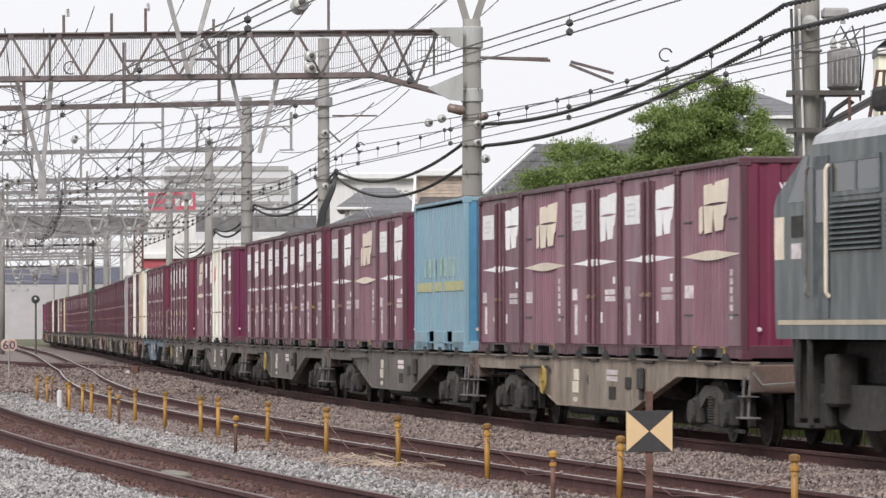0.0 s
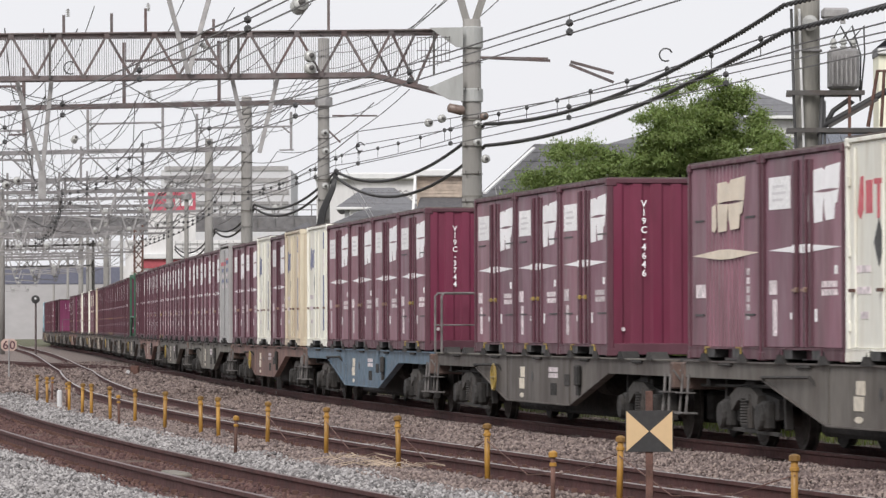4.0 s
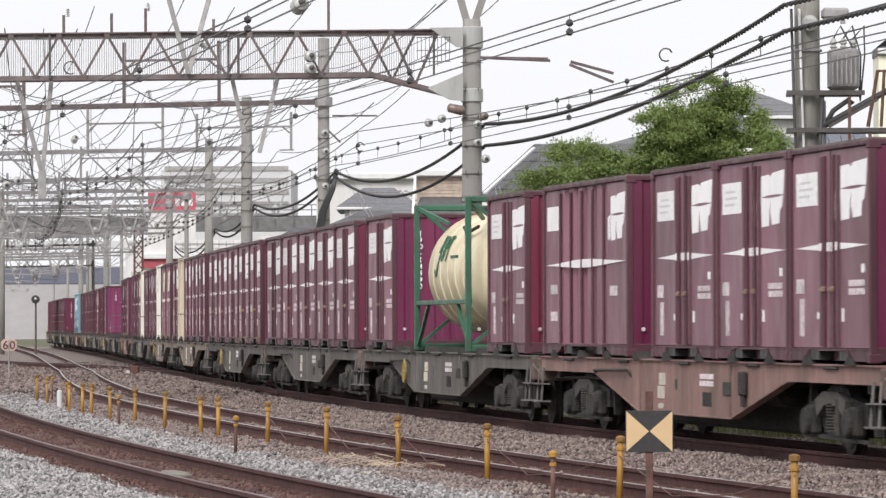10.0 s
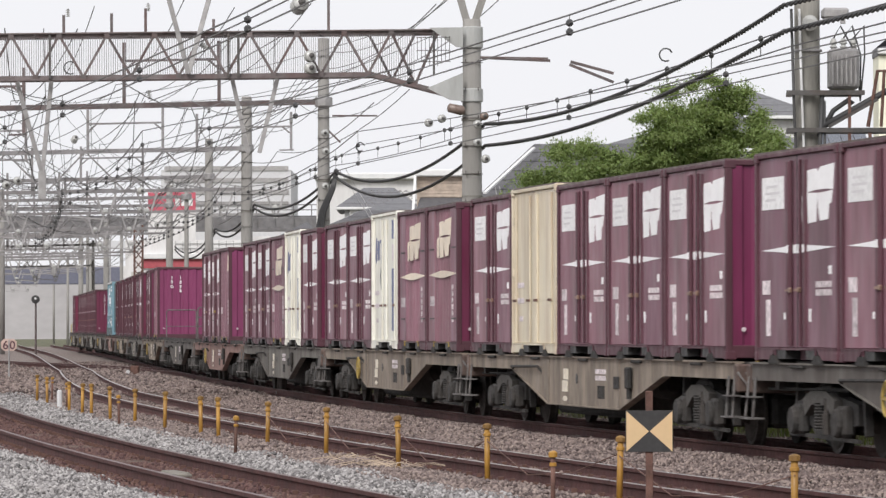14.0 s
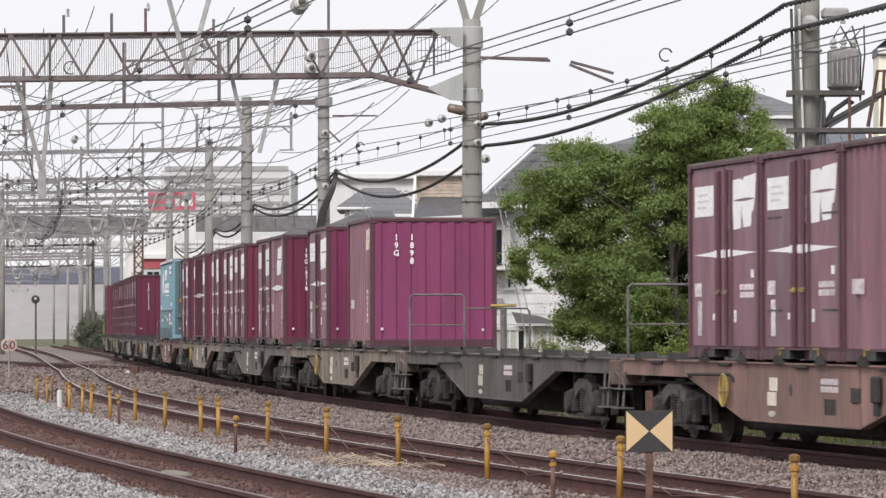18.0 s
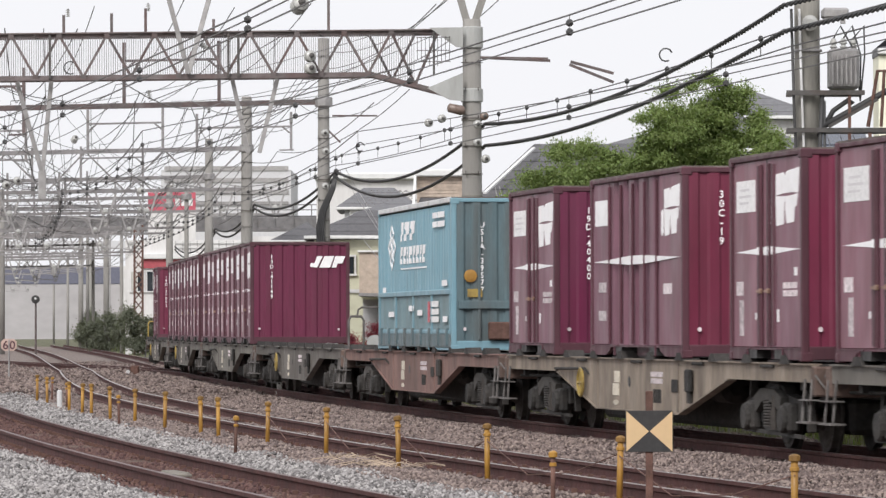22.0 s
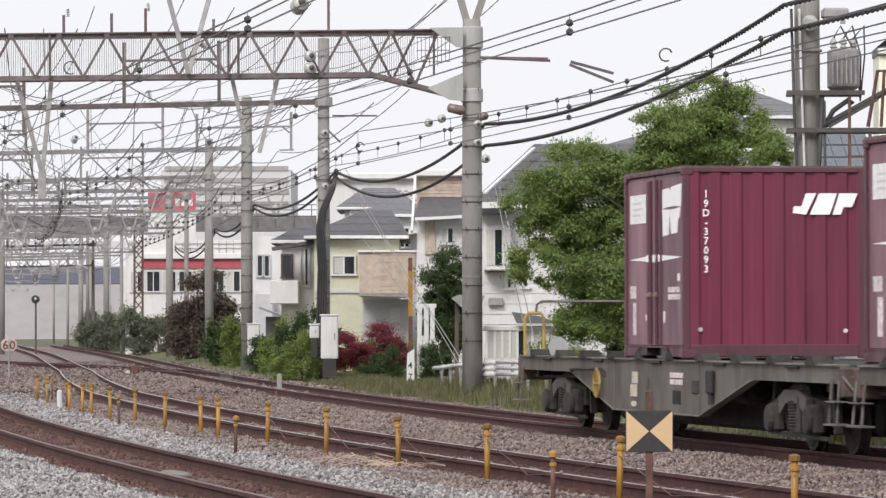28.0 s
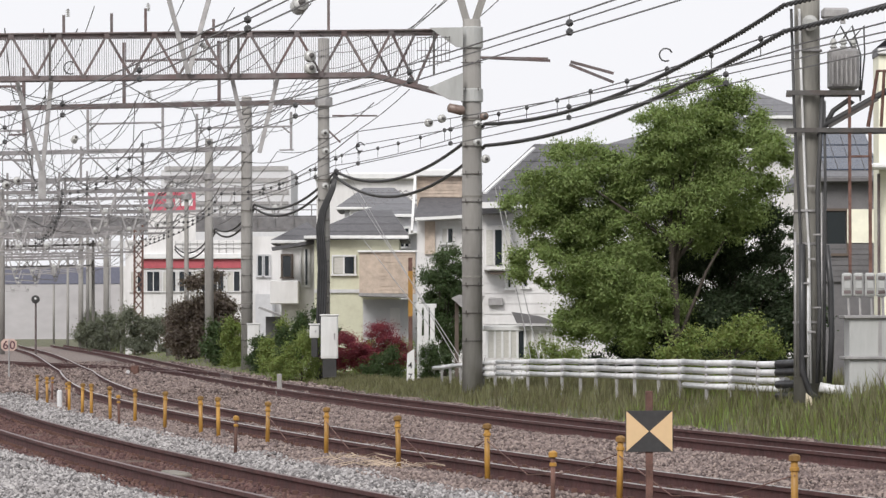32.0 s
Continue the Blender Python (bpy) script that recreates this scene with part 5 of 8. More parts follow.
part("gusset_plate", Form().add([A1(0.95, 8.06, -0.37), A1(0.2, 8.06, -0.37), A1(0.2, 7.62, -0.37), A1(0.35, 7.62, -0.37), A1(0.95, 8.06, -0.34), A1(0.2, 8.06, -0.34), A1(0.2, 7.62, -0.34), A1(0.35, 7.62, -0.34)], [(0, 3, 2, 1), (4, 5, 6, 7), (0, 1, 5, 4), (1, 2, 6, 5), (2, 3, 7, 6), (3, 0, 4, 7)]), M_PANELGREY, g1)
part("gusset_plate", Form().add([A1(1.0, 6.72, -0.37), A1(0.2, 7.05, -0.37), A1(0.2, 6.42, -0.37), A1(0.5, 6.45, -0.37), A1(1.0, 6.72, -0.34), A1(0.2, 7.05, -0.34), A1(0.2, 6.42, -0.34), A1(0.5, 6.45, -0.34)], [(0, 3, 2, 1), (4, 5, 6, 7), (0, 1, 5, 4), (1, 2, 6, 5), (2, 3, 7, 6), (3, 0, 4, 7)]), M_PANELGREY, g1)
part("pole_sleeve", Form().lathe([(0.235, 7.62), (0.25, 7.64), (0.25, 8.08), (0.235, 8.1)], (X1, Y1, 0), n=18).lathe([(0.235, 6.42), (0.25, 6.44), (0.25, 6.7), (0.235, 6.72)], (X1, Y1, 0), n=18), M_PANELGREY, g1)
mesh = Form()
k = 1.3
while k < LEN:
    wide = 0.04 if k < 2.7 or 5.4 < k < 6.0 else 0.032
    mesh.bar(A1(k, 7.06 if k > 2.2 else low1(k), 0.22), A1(k, 7.96, 0.22), wide, 0.012)
    k += 0.05
tagged(part("mesh_screen", mesh, M_MESHWIRE, g1, "grey upright wire screen"), kind="stuff")
cage = Form()
for i in range(9):
    cage.tube([A1(0.5 + 0.09 * i, 7.15 + 0.05 * abs(i - 4), -0.42), A1(0.5 + 0.09 * i, 7.86, -0.42)], 0.009, 4)
for z in (7.3, 7.55, 7.84):
    cage.tube([A1(0.48, z, -0.43), A1(1.24, z, -0.43)], 0.011, 4)
part("climbing_guard", cage, M_ARM, g1, "dark barred climbing guard by the pole")
for k in (0.85, 5.2, 5.42, 9.35, 13.4):
    part("screen_post", Form().bar(A1(k, 7.02, -0.38), A1(k, 7.98, -0.38), 0.075, 0.05), M_ARM, g1)
# arms above and below the truss
for k, z0, k0, k1, z1 in ((6.3, 7.1, 6.72, 6.62, 8.9), (6.3, 7.1, 5.75, 5.72, 8.9)):
    part("upright_strut", Form().bar(A1(k, z0, -0.42), A1(k1 if k1 < 6 else 6.85, 9.2, -0.42), 0.14, 0.1), M_GALV, g1)
for a, b, c, z in ((10.1, 9.55, 9.35, 4.95), (9.35, 9.55, 9.35, 4.95), (5.35, 5.0, 4.6, 5.35), (4.35, 4.75, 4.6, 5.35)):
    part("drop_strut", Form().bar(A1(a, 6.98, 0), A1(b, z, 0), 0.12, 0.09), M_GALV, g1)
part("drop_tip", Form().bar(A1(9.55, 5.0, 0), A1(9.55, 4.4, 0), 0.16), M_GALV, g1)
part("upright_rod", Form().bar(A1(8.0, 8.0, -0.3), A1(8.0, 8.45, -0.3), 0.06), M_BEAM, g1)
part("side_arm", Form().bar((X1 + 0.1, Y1, 7.42), (X1 + 1.75, Y1 + 0.3, 7.36), 0.06), M_BEAM, g1)
part("pole_cap_frame", Form().bar((X1 - 0.3, Y1, 8.9), (X1 - 0.06, Y1, 8.05), 0.16).bar((X1 + 0.3, Y1, 8.9), (X1 + 0.02, Y1, 8.05), 0.16).box(X1 - 0.2, X1 + 0.2, Y1 - 0.1, Y1 + 0.1, 8.0, 8.2), M_CONC, g1)


def beam_gantry(x, y, s, z, length, label, hangers, r=0.055, double=True, steel=None):
    """A light beam across the tracks with hanging frames for the wires."""
    g = thing("beam_gantry", label, "gantry", None, "light gantries")
    # default steel is the pale one that carries the distance haze
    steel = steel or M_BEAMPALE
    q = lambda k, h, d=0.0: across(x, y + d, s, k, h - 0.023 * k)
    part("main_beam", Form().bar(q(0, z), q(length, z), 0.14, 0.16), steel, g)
    part("collar", Form().lathe([(0.25, z - 0.15), (0.27, z - 0.12), (0.27, z + 0.12), (0.25, z + 0.15)], (x, y, 0), n=14), M_GALV, g)
    if double:
        part("lower_beam", Form().bar(q(0, z - 1.55), q(length, z - 1.5), 0.11, 0.12), steel, g)
        for k in range(0, int(length), 3):
            part("web_bar", Form().bar(q(k + 0.2, z - 0.05), q(k + 1.6, z - 1.48), 0.06), steel, g)
            part("web_bar", Form().bar(q(k + 1.7, z - 1.48), q(k + 3.1, z - 0.05), 0.06), steel, g)
    for k, w, up, down in hangers:
        part("hanger_frame", Form().bar(q(k, z + up), q(k, z - down), 0.1).bar(q(k + w, z + up), q(k + w, z - down), 0.1).bar(q(k, z + up - 0.55), q(k + w, z + up - 0.55), 0.09, 0.07), steel, g)
        if y > 150:
            for j in range(2):
                m = k + j * w * 0.55 + 0.15
                part("drop_strut", Form().bar(q(m, z - 1.4), q(m + 0.42, z - 2.7), 0.07), M_GALV, g)
                part("drop_strut", Form().bar(q(m + 0.9, z - 1.4), q(m + 0.48, z - 2.7), 0.07), M_GALV, g)
                part("porcelain_cap", Form().lathe([(0.04, -0.14), (0.115, -0.1), (0.115, 0.0), (0.04, 0.04)], q(m + 0.45, z - 2.3, -0.2), "y", 10), M_PORC, g)
                part("steady_arm", Form().bar(q(m + 0.45, z - 2.6), q(m + 1.9, z - 2.45), 0.05), M_GALV, g)
        part("corner_brace", Form().bar(q(k + 0.05, z + up - 0.8), q(k + 0.35, z + up - 0.55), 0.06).bar(q(k + w - 0.05, z + up - 0.8), q(k + w - 0.35, z + up - 0.55), 0.06), steel, g)
        for m in (k - 0.1, k + w - 0.45):
            part("foot_plate", Form().bar(q(m, z - down), q(m + 0.55, z - down), 0.1, 0.05), steel, g)
    return g


beam_gantry(X2, Y2, -69, 8.2, 15.0, "grey steel beam gantry with hanging wire frames", [(3.15, 2.85, 1.9, -0.05), (9.0, 2.6, 1.2, 0.8)], double=False, steel=M_BEAM)
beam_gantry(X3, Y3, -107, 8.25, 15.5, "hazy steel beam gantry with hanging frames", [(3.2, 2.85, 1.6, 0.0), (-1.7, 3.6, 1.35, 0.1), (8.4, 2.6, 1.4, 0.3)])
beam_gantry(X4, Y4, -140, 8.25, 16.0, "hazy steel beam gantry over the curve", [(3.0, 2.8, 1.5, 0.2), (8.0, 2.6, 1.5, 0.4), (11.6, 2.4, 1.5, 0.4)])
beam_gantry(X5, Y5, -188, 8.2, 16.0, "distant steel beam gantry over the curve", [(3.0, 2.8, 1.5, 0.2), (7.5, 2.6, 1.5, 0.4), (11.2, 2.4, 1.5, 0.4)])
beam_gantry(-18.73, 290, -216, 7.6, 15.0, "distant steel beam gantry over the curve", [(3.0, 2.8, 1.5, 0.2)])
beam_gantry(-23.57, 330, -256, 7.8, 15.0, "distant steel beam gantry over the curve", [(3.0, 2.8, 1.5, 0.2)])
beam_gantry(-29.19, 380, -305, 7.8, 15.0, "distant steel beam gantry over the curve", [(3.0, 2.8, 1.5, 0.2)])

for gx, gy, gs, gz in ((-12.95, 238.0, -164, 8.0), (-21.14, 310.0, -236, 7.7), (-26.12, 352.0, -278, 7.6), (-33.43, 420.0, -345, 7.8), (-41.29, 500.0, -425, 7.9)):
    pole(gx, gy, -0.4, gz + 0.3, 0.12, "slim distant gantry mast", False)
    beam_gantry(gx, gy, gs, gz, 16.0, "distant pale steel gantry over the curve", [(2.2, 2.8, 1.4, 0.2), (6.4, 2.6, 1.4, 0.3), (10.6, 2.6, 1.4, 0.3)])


# ---- wires ----
def cable(name, pts, sag, r, material, label, n=18, group="overhead wires", lay_length=0.0):
    """A wire through its holders, sagging between them."""
    line = []
    for a, b in zip(pts, pts[1:]):
        a, b = Vector(a), Vector(b)
        for i in range(n):
            u = i / n
            p = a.lerp(b, u)
            k = sag[min(len(line) // n, len(sag) - 1)] if isinstance(sag, tuple) else sag
            p.z -= k * 4 * u * (1 - u) * (b - a).length / 35
            line.append(p)
    line.append(Vector(pts[-1]))
    if lay_length:
        f, run = Form(), [0.0]
        for a, b in zip(line, line[1:]):
            run.append(run[-1] + (b - a).length)
        for turn in (0.0, 2.09, 4.19):
            f.tube([p + Vector((math.cos(turn + 6.283 * d / lay_length), 0, math.sin(turn + 6.283 * d / lay_length))) * r * 0.6 for p, d in zip(line, run)], r * 0.5, 5)
        return solid(name, f, material, label, "cable", group=group, smooth=True)
    return solid(name, Form().tube(line, r, 5), material, label, "cable", group=group, smooth=True)


SPANS = [62, -31, -69, -107, -140, -188, -232, -280]
for nm, off in (("A", 0.0), ("B", -4.78), ("C", -8.78)):
    cat = thing("catenary", "contact wire hung by droppers from a messenger wire above the track", "overhead wire", group="overhead wires")
    contact = [spot(s, off + (0.2 if i % 2 else -0.2), 5.02) for i, s in enumerate(SPANS)]
    mess = [spot(s, off + (0.2 if i % 2 else -0.2), 5.75) for i, s in enumerate(SPANS)]
    c, m = [], []
    for i in range(len(SPANS) - 1):
        for k in range(8):
            u = k / 8
            c.append(contact[i].lerp(contact[i + 1], u))
            p = mess[i].lerp(mess[i + 1], u)
            p.z -= 0.5 * 4 * u * (1 - u)
            m.append(p)
    part("contact_wire", Form().tube(c, 0.011, 4), M_COPPER, cat)
    part("messenger_wire", Form().tube(m, 0.012, 4), M_COPPER, cat)
    aux = [p + Vector((0, 0, -0.42 * (p.z - 5.02))) for p in m]
    part("auxiliary_wire", Form().tube(aux, 0.01, 4), M_COPPER, cat)
    for i, (a, b) in enumerate(zip(c, m)):
        if i < 34 and (b - a).length > 0.05:
            part("dropper", Form().tube([a, b], 0.006, 3), M_COPPER, cat)
            part("clip", Form().lathe([(0.02, -0.045), (0.045, -0.02), (0.045, 0.02), (0.02, 0.045)], a + Vector((0, 0, 0.02)), n=6), M_WIRE, cat)
            part("clip", Form().lathe([(0.02, -0.045), (0.045, -0.02), (0.045, 0.02), (0.02, 0.045)], aux[i], n=6), M_WIRE, cat)

XN, YN = 5.57, 72.0
# heavy feeder bundles between the poles, with their spirals
for za, zb, zc, ze, sg in ((7.6, 6.32, 5.93, 6.1, (0.3, 0.46, 0.66, 0.5)), (7.2, 5.92, 5.45, 5.95, (0.3, 0.37, 0.8, 0.6))):
    cable("feeder_cable", [(XN + 7.0, 40.0, za), (XN - 0.35, YN, zb), (X1 + 0.3, Y1 - 0.1, zc), (X2 + 0.35, Y2, ze), (X3 + 0.3, Y3, ze), (X4 + 0.3, Y4, ze - 0.2), (X5 + 0.3, Y5, ze - 0.2)], sg, 0.042, M_WIRE, "thick black bundled feeder cable sagging between the poles", 240, lay_length=0.7)
for k, (z, d) in enumerate(((8.6, -0.8), (8.9, -0.4), (8.7, 0.6), (9.4, 0.2))):
    cable("power_wire", [across(X1, Y1, -31, -d, z), across(X2, Y2, -69, -d, z + 0.3), across(X3, Y3, -107, -d, z + 0.2), across(X4, Y4, -140, -d, z), across(X5, Y5, -188, -d, z), (-23.49, 330, z)], 0.5, 0.011, M_COPPER, "thin overhead power wire along the poles")
for k, (r, z) in enumerate(((1.4, 6.7), (2.2, 6.4), (3.6, 8.6), (5.3, 8.5), (6.4, 8.7), (7.4, 6.6), (8.4, 8.5), (9.5, 6.5), (10.6, 8.4), (12.0, 6.6), (13.0, 7.6))):
    cable("feeder_wire", [across(X1, Y1, -31, r, z), across(X2, Y2, -69, r + 0.2 * math.sin(k), z), across(X3, Y3, -107, r - 0.3 * math.cos(k), z - 0.1), across(X4, Y4, -140, r, z - 0.2), across(X5, Y5, -188, r, z - 0.4), across(-23.57, 330, -256, r, z - 0.6)], 0.45, 0.011, M_COPPER, "thin feeder wire strung over the tracks", 12)
# crossing pull-offs, span wires and jumpers between the gantries
rng = random.Random(7)
for i in range(190):
    gi = rng.choice([0, 1, 1, 2, 2, 2, 3, 3, 4])
    gx, gy, gs = [(X1, Y1, -31), (X2, Y2, -69), (X3, Y3, -107), (X4, Y4, -140), (X5, Y5, -188)][gi]
    hx, hy, hs = [(X2, Y2, -69), (X3, Y3, -107), (X4, Y4, -140), (X5, Y5, -188), (-23.57, 330, -256)][gi]
    a, b = rng.uniform(0.5, 14), rng.uniform(0.5, 14)
    w_ = 5 if i % 3 == 0 else 1.2
    if abs(a - b) > w_:
        b = a + (w_ if b > a else -w_)
    u = rng.uniform(0.25, 0.8)
    p = across(gx, gy, gs, a, rng.choice([7.02, 8.0] if gi == 0 else [8.2] if gi == 1 else [6.7, 8.2]))
    q = across(hx, hy, hs, b, rng.choice([8.2] if gi == 0 else [6.7, 8.2] if gi < 4 else [6.3, 7.8]))
    cable("pull_off_wire", [p, q], rng.uniform(0.1, 0.7), rng.choice([0.008, 0.011, 0.014]), M_COPPER, "thin pull-off wire between two gantries", 8)


def insulator(p, axis, n, r, material, label="stack of porcelain insulator discs on the overhead line"):
    r *= 0.78
    prof = []
    for i in range(n):
        h = i * r * 0.75
        prof += [(r * 0.25, h), (r, h + r * 0.12), (r * 0.9, h + r * 0.3), (r * 0.25, h + r * 0.5)]
    f = Form().lathe(prof, (0, 0, 0), "z", 14)
    d = Vector(axis).normalized()
    ins = thing("insulator", label, "insulator", Matrix.Translation(Vector(p)) @ d.to_track_quat("Z", "Y").to_matrix().to_4x4(), "insulators")
    part("porcelain_body", f, material, ins, smooth=True)
    top = n * r * 0.75
    part("cap", Form().lathe([(r * 0.42, top - r * 0.3), (r * 0.42, top + r * 0.05), (r * 0.2, top + r * 0.2)], n=10), M_ARM, ins)
    return ins


for p, ax, n, r, m in (((-3.23, 105, 8.54), (0.3, -1, 0.3), 3, 0.24, M_PORC), ((-2.95, 104, 7.39), (0.4, -1, 0.1), 2, 0.17, M_PORC), ((-2.95, 104, 7.12), (0.4, -1, 0.1), 2, 0.17, M_PORC), ((-0.33, 104, 5.92), (0.5, -1, 0), 2, 0.12, M_PORC), ((-0.04, 104, 6.01), (0.5, -1, 0), 2, 0.12, M_PORC),
        ((0.91, 104.6, 6.09), (0.2, -1, 0), 2, 0.12, M_PORCBROWN), ((0.76, 104.6, 5.91), (0.2, -1, 0), 2, 0.12, M_PORC), ((0.76, 104.6, 5.51), (0.2, -1, 0), 2, 0.12, M_PORC), ((0.93, 104.6, 5.14), (0.2, -1, 0), 3, 0.12, M_PORC), ((-3.54, 141, 7.22), (0.2, -1, 0), 2, 0.14, M_PORC), ((-3.51, 141, 6.67), (0.2, -1, 0), 2, 0.13, M_PORC), ((-3.53, 141, 5.63), (0.2, -1, 0), 2, 0.13, M_PORC),
        ((-9.06, 141, 5.5), (0.4, -1, 0), 3, 0.14, M_PORC), ((-11.56, 180, 5.9), (0.4, -1, 0), 3, 0.14, M_PORC), ((-5.34, 104, 7.67), (0.8, -0.2, -0.5), 4, 0.09, M_PORC), ((-6.49, 104, 6.65), (0.1, 0, -1), 4, 0.08, M_PORC), ((-8.27, 104, 8.28), (0, 0, 1), 4, 0.07, M_PORC), ((-6.5, 104, 8.4), (0, 0, 1), 4, 0.07, M_PORC),
        ((-12.74, 141, 5.81), (0.3, -1, 0), 2, 0.16, M_PORC), ((-13.08, 141, 5.68), (0.3, -1, 0), 2, 0.16, M_PORC), ((-11.05, 141, 6.99), (0.3, -0.5, 0.4), 3, 0.13, M_PORC), ((-13, 214, 6.07), (0.3, -1, 0), 2, 0.14, M_PORC), ((-12.67, 214, 6.17), (0.3, -1, 0), 2, 0.14, M_PORC), ((-7.04, 142, 8.12), (0, 0, -1), 5, 0.08, M_PORC), ((-4.57, 142, 7.79), (0, 0, -1), 5, 0.08, M_PORC)):
    insulator(p, ax, n, r, m)
solid("suspension_weight", Form().lathe([(0.05, -0.2), (0.1, -0.17), (0.11, 0.14), (0.05, 0.2)], (0, 0, 0), "x", 14), M_PORCBROWN, "brown porcelain strain insulator hung beside the pole", "insulator", pose(X1 - 0.35, Y1 - 0.3, 6.25, 0, 12, 10), smooth=True)
for k, (p, q) in enumerate((((0.79, 105, 7.42), (2.35, 105, 7.39)), ((-3.33, 142, 7.78), (-1.97, 142, 7.78)), ((2.28, 84, 6.14), (3.05, 84, 5.93)), ((2.26, 84, 6.09), (3.05, 84, 5.77)), ((-3.5, 142, 7.39), (-3.09, 142, 6.98)))):
    solid("bracket_arm", Form().bar(p, q, 0.05), M_BEAM, "slim dark steel arm on the overhead line", "bracket", group="bracket arms")
for c, r in (((3.79, 80, 6.03), 0.11), ((-1.75, 100, 5.24), 0.09), ((-8.22, 104, 7.15), 0.14)):
    ring = [Vector(c) + Vector((r * math.cos(t), 0, r * math.sin(t))) for t in (0.3 + 0.55 * i for i in range(10))]
    solid("wire_loop", Form().tube(ring, 0.014, 5), M_WIRE, "black cable loop hanging on the overhead wire", "cable", group="wire loops", smooth=True)

# a pair of wires on the pole line with spacers between them
for zs in (((7.0, 5.95, 6.1, 6.55, 6.5, 6.3)), ((6.75, 5.68, 5.84, 6.28, 6.25, 6.0))):
    cable("pole_line_wire", [(XN + 8.0, 38.0, zs[0]), (XN - 0.3, YN, zs[1]), (X1 + 0.3, Y1, zs[2]), (X2 + 0.3, Y2, zs[3]), (X3 + 0.3, Y3, zs[4]), (X4 + 0.3, Y4, zs[5])], 0.1, 0.012, M_COPPER, "thin wire along the poles with small spacers")
sp_ = thing("wire_spacers", "small dark spacers clamped between two pole line wires", "spacer", kind="stuff")
for (xa, ya, za), (xb, yb, zb), n in (((XN - 0.3, YN, 5.82), (X1 + 0.3, Y1, 5.97), 8), ((X1 + 0.3, Y1, 5.97), (X2 + 0.3, Y2, 6.42), 7), ((X2 + 0.3, Y2, 6.42), (X3 + 0.3, Y3, 6.38), 6)):
    for i in range(n):
        u = (i + 0.5) / n
        z = za + (zb - za) * u - 0.4 * u * (1 - u)
        part("spacer", Form().tube([(xa + (xb - xa) * u, ya + (yb - ya) * u, z - 0.13), (xa + (xb - xa) * u, ya + (yb - ya) * u, z + 0.13)], 0.01, 4).lathe([(0.02, z + 0.08), (0.045, z + 0.11), (0.045, z + 0.15), (0.02, z + 0.18)], (xa + (xb - xa) * u, ya + (yb - ya) * u, 0), n=7), M_WIRE, sp_)
# rods on the truss
for k, h, m in ((9.05, 0.42, M_BEAM), (7.25, 0.55, M_BEAM), (5.75, 0.3, M_BEAM), (3.2, 0.9, M_BEAM), (10.0, 0.0, M_BEAM)):
    if h:
        part("upright_rod", Form().bar(A1(k, 8.0, -0.32), A1(k, 8.0 + h, -0.32), 0.06), m, g1)
# slim masts and a pale lattice mast in the distance
pole(-27.14, 360.0, -0.4, 8.5, 0.13, "slim distant mast in the haze", False)
lw = thing("lattice_mast", "pale grey lattice mast among distant poles", "pole", pose(-24.44, 343, -0.4))
for a in (-0.22, 0.22):
    part("corner_angle", Form().bar((a, 0, 0), (a, 0, 8.3), 0.09), M_GALV, lw)
for k in range(12):
    part("lacing_bar", Form().bar((-0.22, 0, 0.3 + k * 0.66), (0.22, 0, 0.96 + k * 0.66) if k % 2 else (0.22, 0, 0.3 + k * 0.66), 0.07), M_GALV, lw)

# ---- the nearest pole with its transformer ----
np_ = thing("equipment_pole", "concrete pole with grey transformer, brackets and many conduits", "pole", pose(XN, YN, 0.25))
part("shaft", Form().lathe([(0.225, 0), (0.215, 2.5), (0.195, 5), (0.19, 8.5)], n=20), M_CONCDARK, np_, smooth=True)
for m, r, line in ((M_WHITEPIPE, 0.02, ((-0.14, 6.0), (-0.1, 4.6), (-0.05, 3.2), (0.0, 2.3), (0.02, 0.3))), (M_WHITEPIPE, 0.014, ((-0.02, 1.9), (-0.02, 0.3))), (M_WIRE, 0.022, ((-0.26, 6.0), (-0.22, 4.4), (-0.16, 3.2), (-0.13, 2.5), (-0.13, 0.4))), (M_HOSE, 0.05, ((-0.11, 2.42), (-0.11, 1.2), (-0.11, 0.5), (0.0, 0.15), (0.2, 0.02))),
                   (M_GALV, 0.016, ((-0.21, 2.6), (-0.21, 0.4))), (M_WIRE, 0.034, ((0.21, 4.7), (0.16, 3.7), (0.13, 3.2), (0.14, 2.2), (0.16, 1.4), (0.12, 0.3))), (M_WIRE, 0.022, ((0.24, 4.6), (0.25, 3.4), (0.24, 2.4), (0.22, 0.4))), (M_HOSE, 0.045, ((0.27, 2.4), (0.33, 1.8), (0.34, 1.0), (0.3, 0.3))), (M_GALV, 0.014, ((0.19, 3.2), (0.19, 0.5)))):
    part("conduit", Form().tube([(x, -0.27, z) for x, z in line], r, 8), m, np_, smooth=True)
for k in range(8):
    a = -0.12 + 0.09 * (k % 3)
    part("cable_clamp", Form().box(a, a + 0.12, -0.31, -0.29, 0.7 + 0.37 * k, 0.725 + 0.37 * k), M_GALV, np_)
for z in (1.2, 2.4, 2.9, 5.35):
    part("steel_band", Form().lathe([(0.2, z), (0.232, z + 0.01), (0.232, z + 0.04), (0.2, z + 0.05)], n=18), M_GALV, np_)
for z, x1 in ((4.72, 0.85), (4.15, 1.6)):
    part("cross_arm", Form().box(-0.34, x1, -0.34, -0.27, z - 0.035, z + 0.035).box(-0.34, x1, -0.27, -0.262, z - 0.035, z - 0.027).box(-0.3, x1, 0.27, 0.34, z - 0.035, z + 0.035), M_ARM, np_)
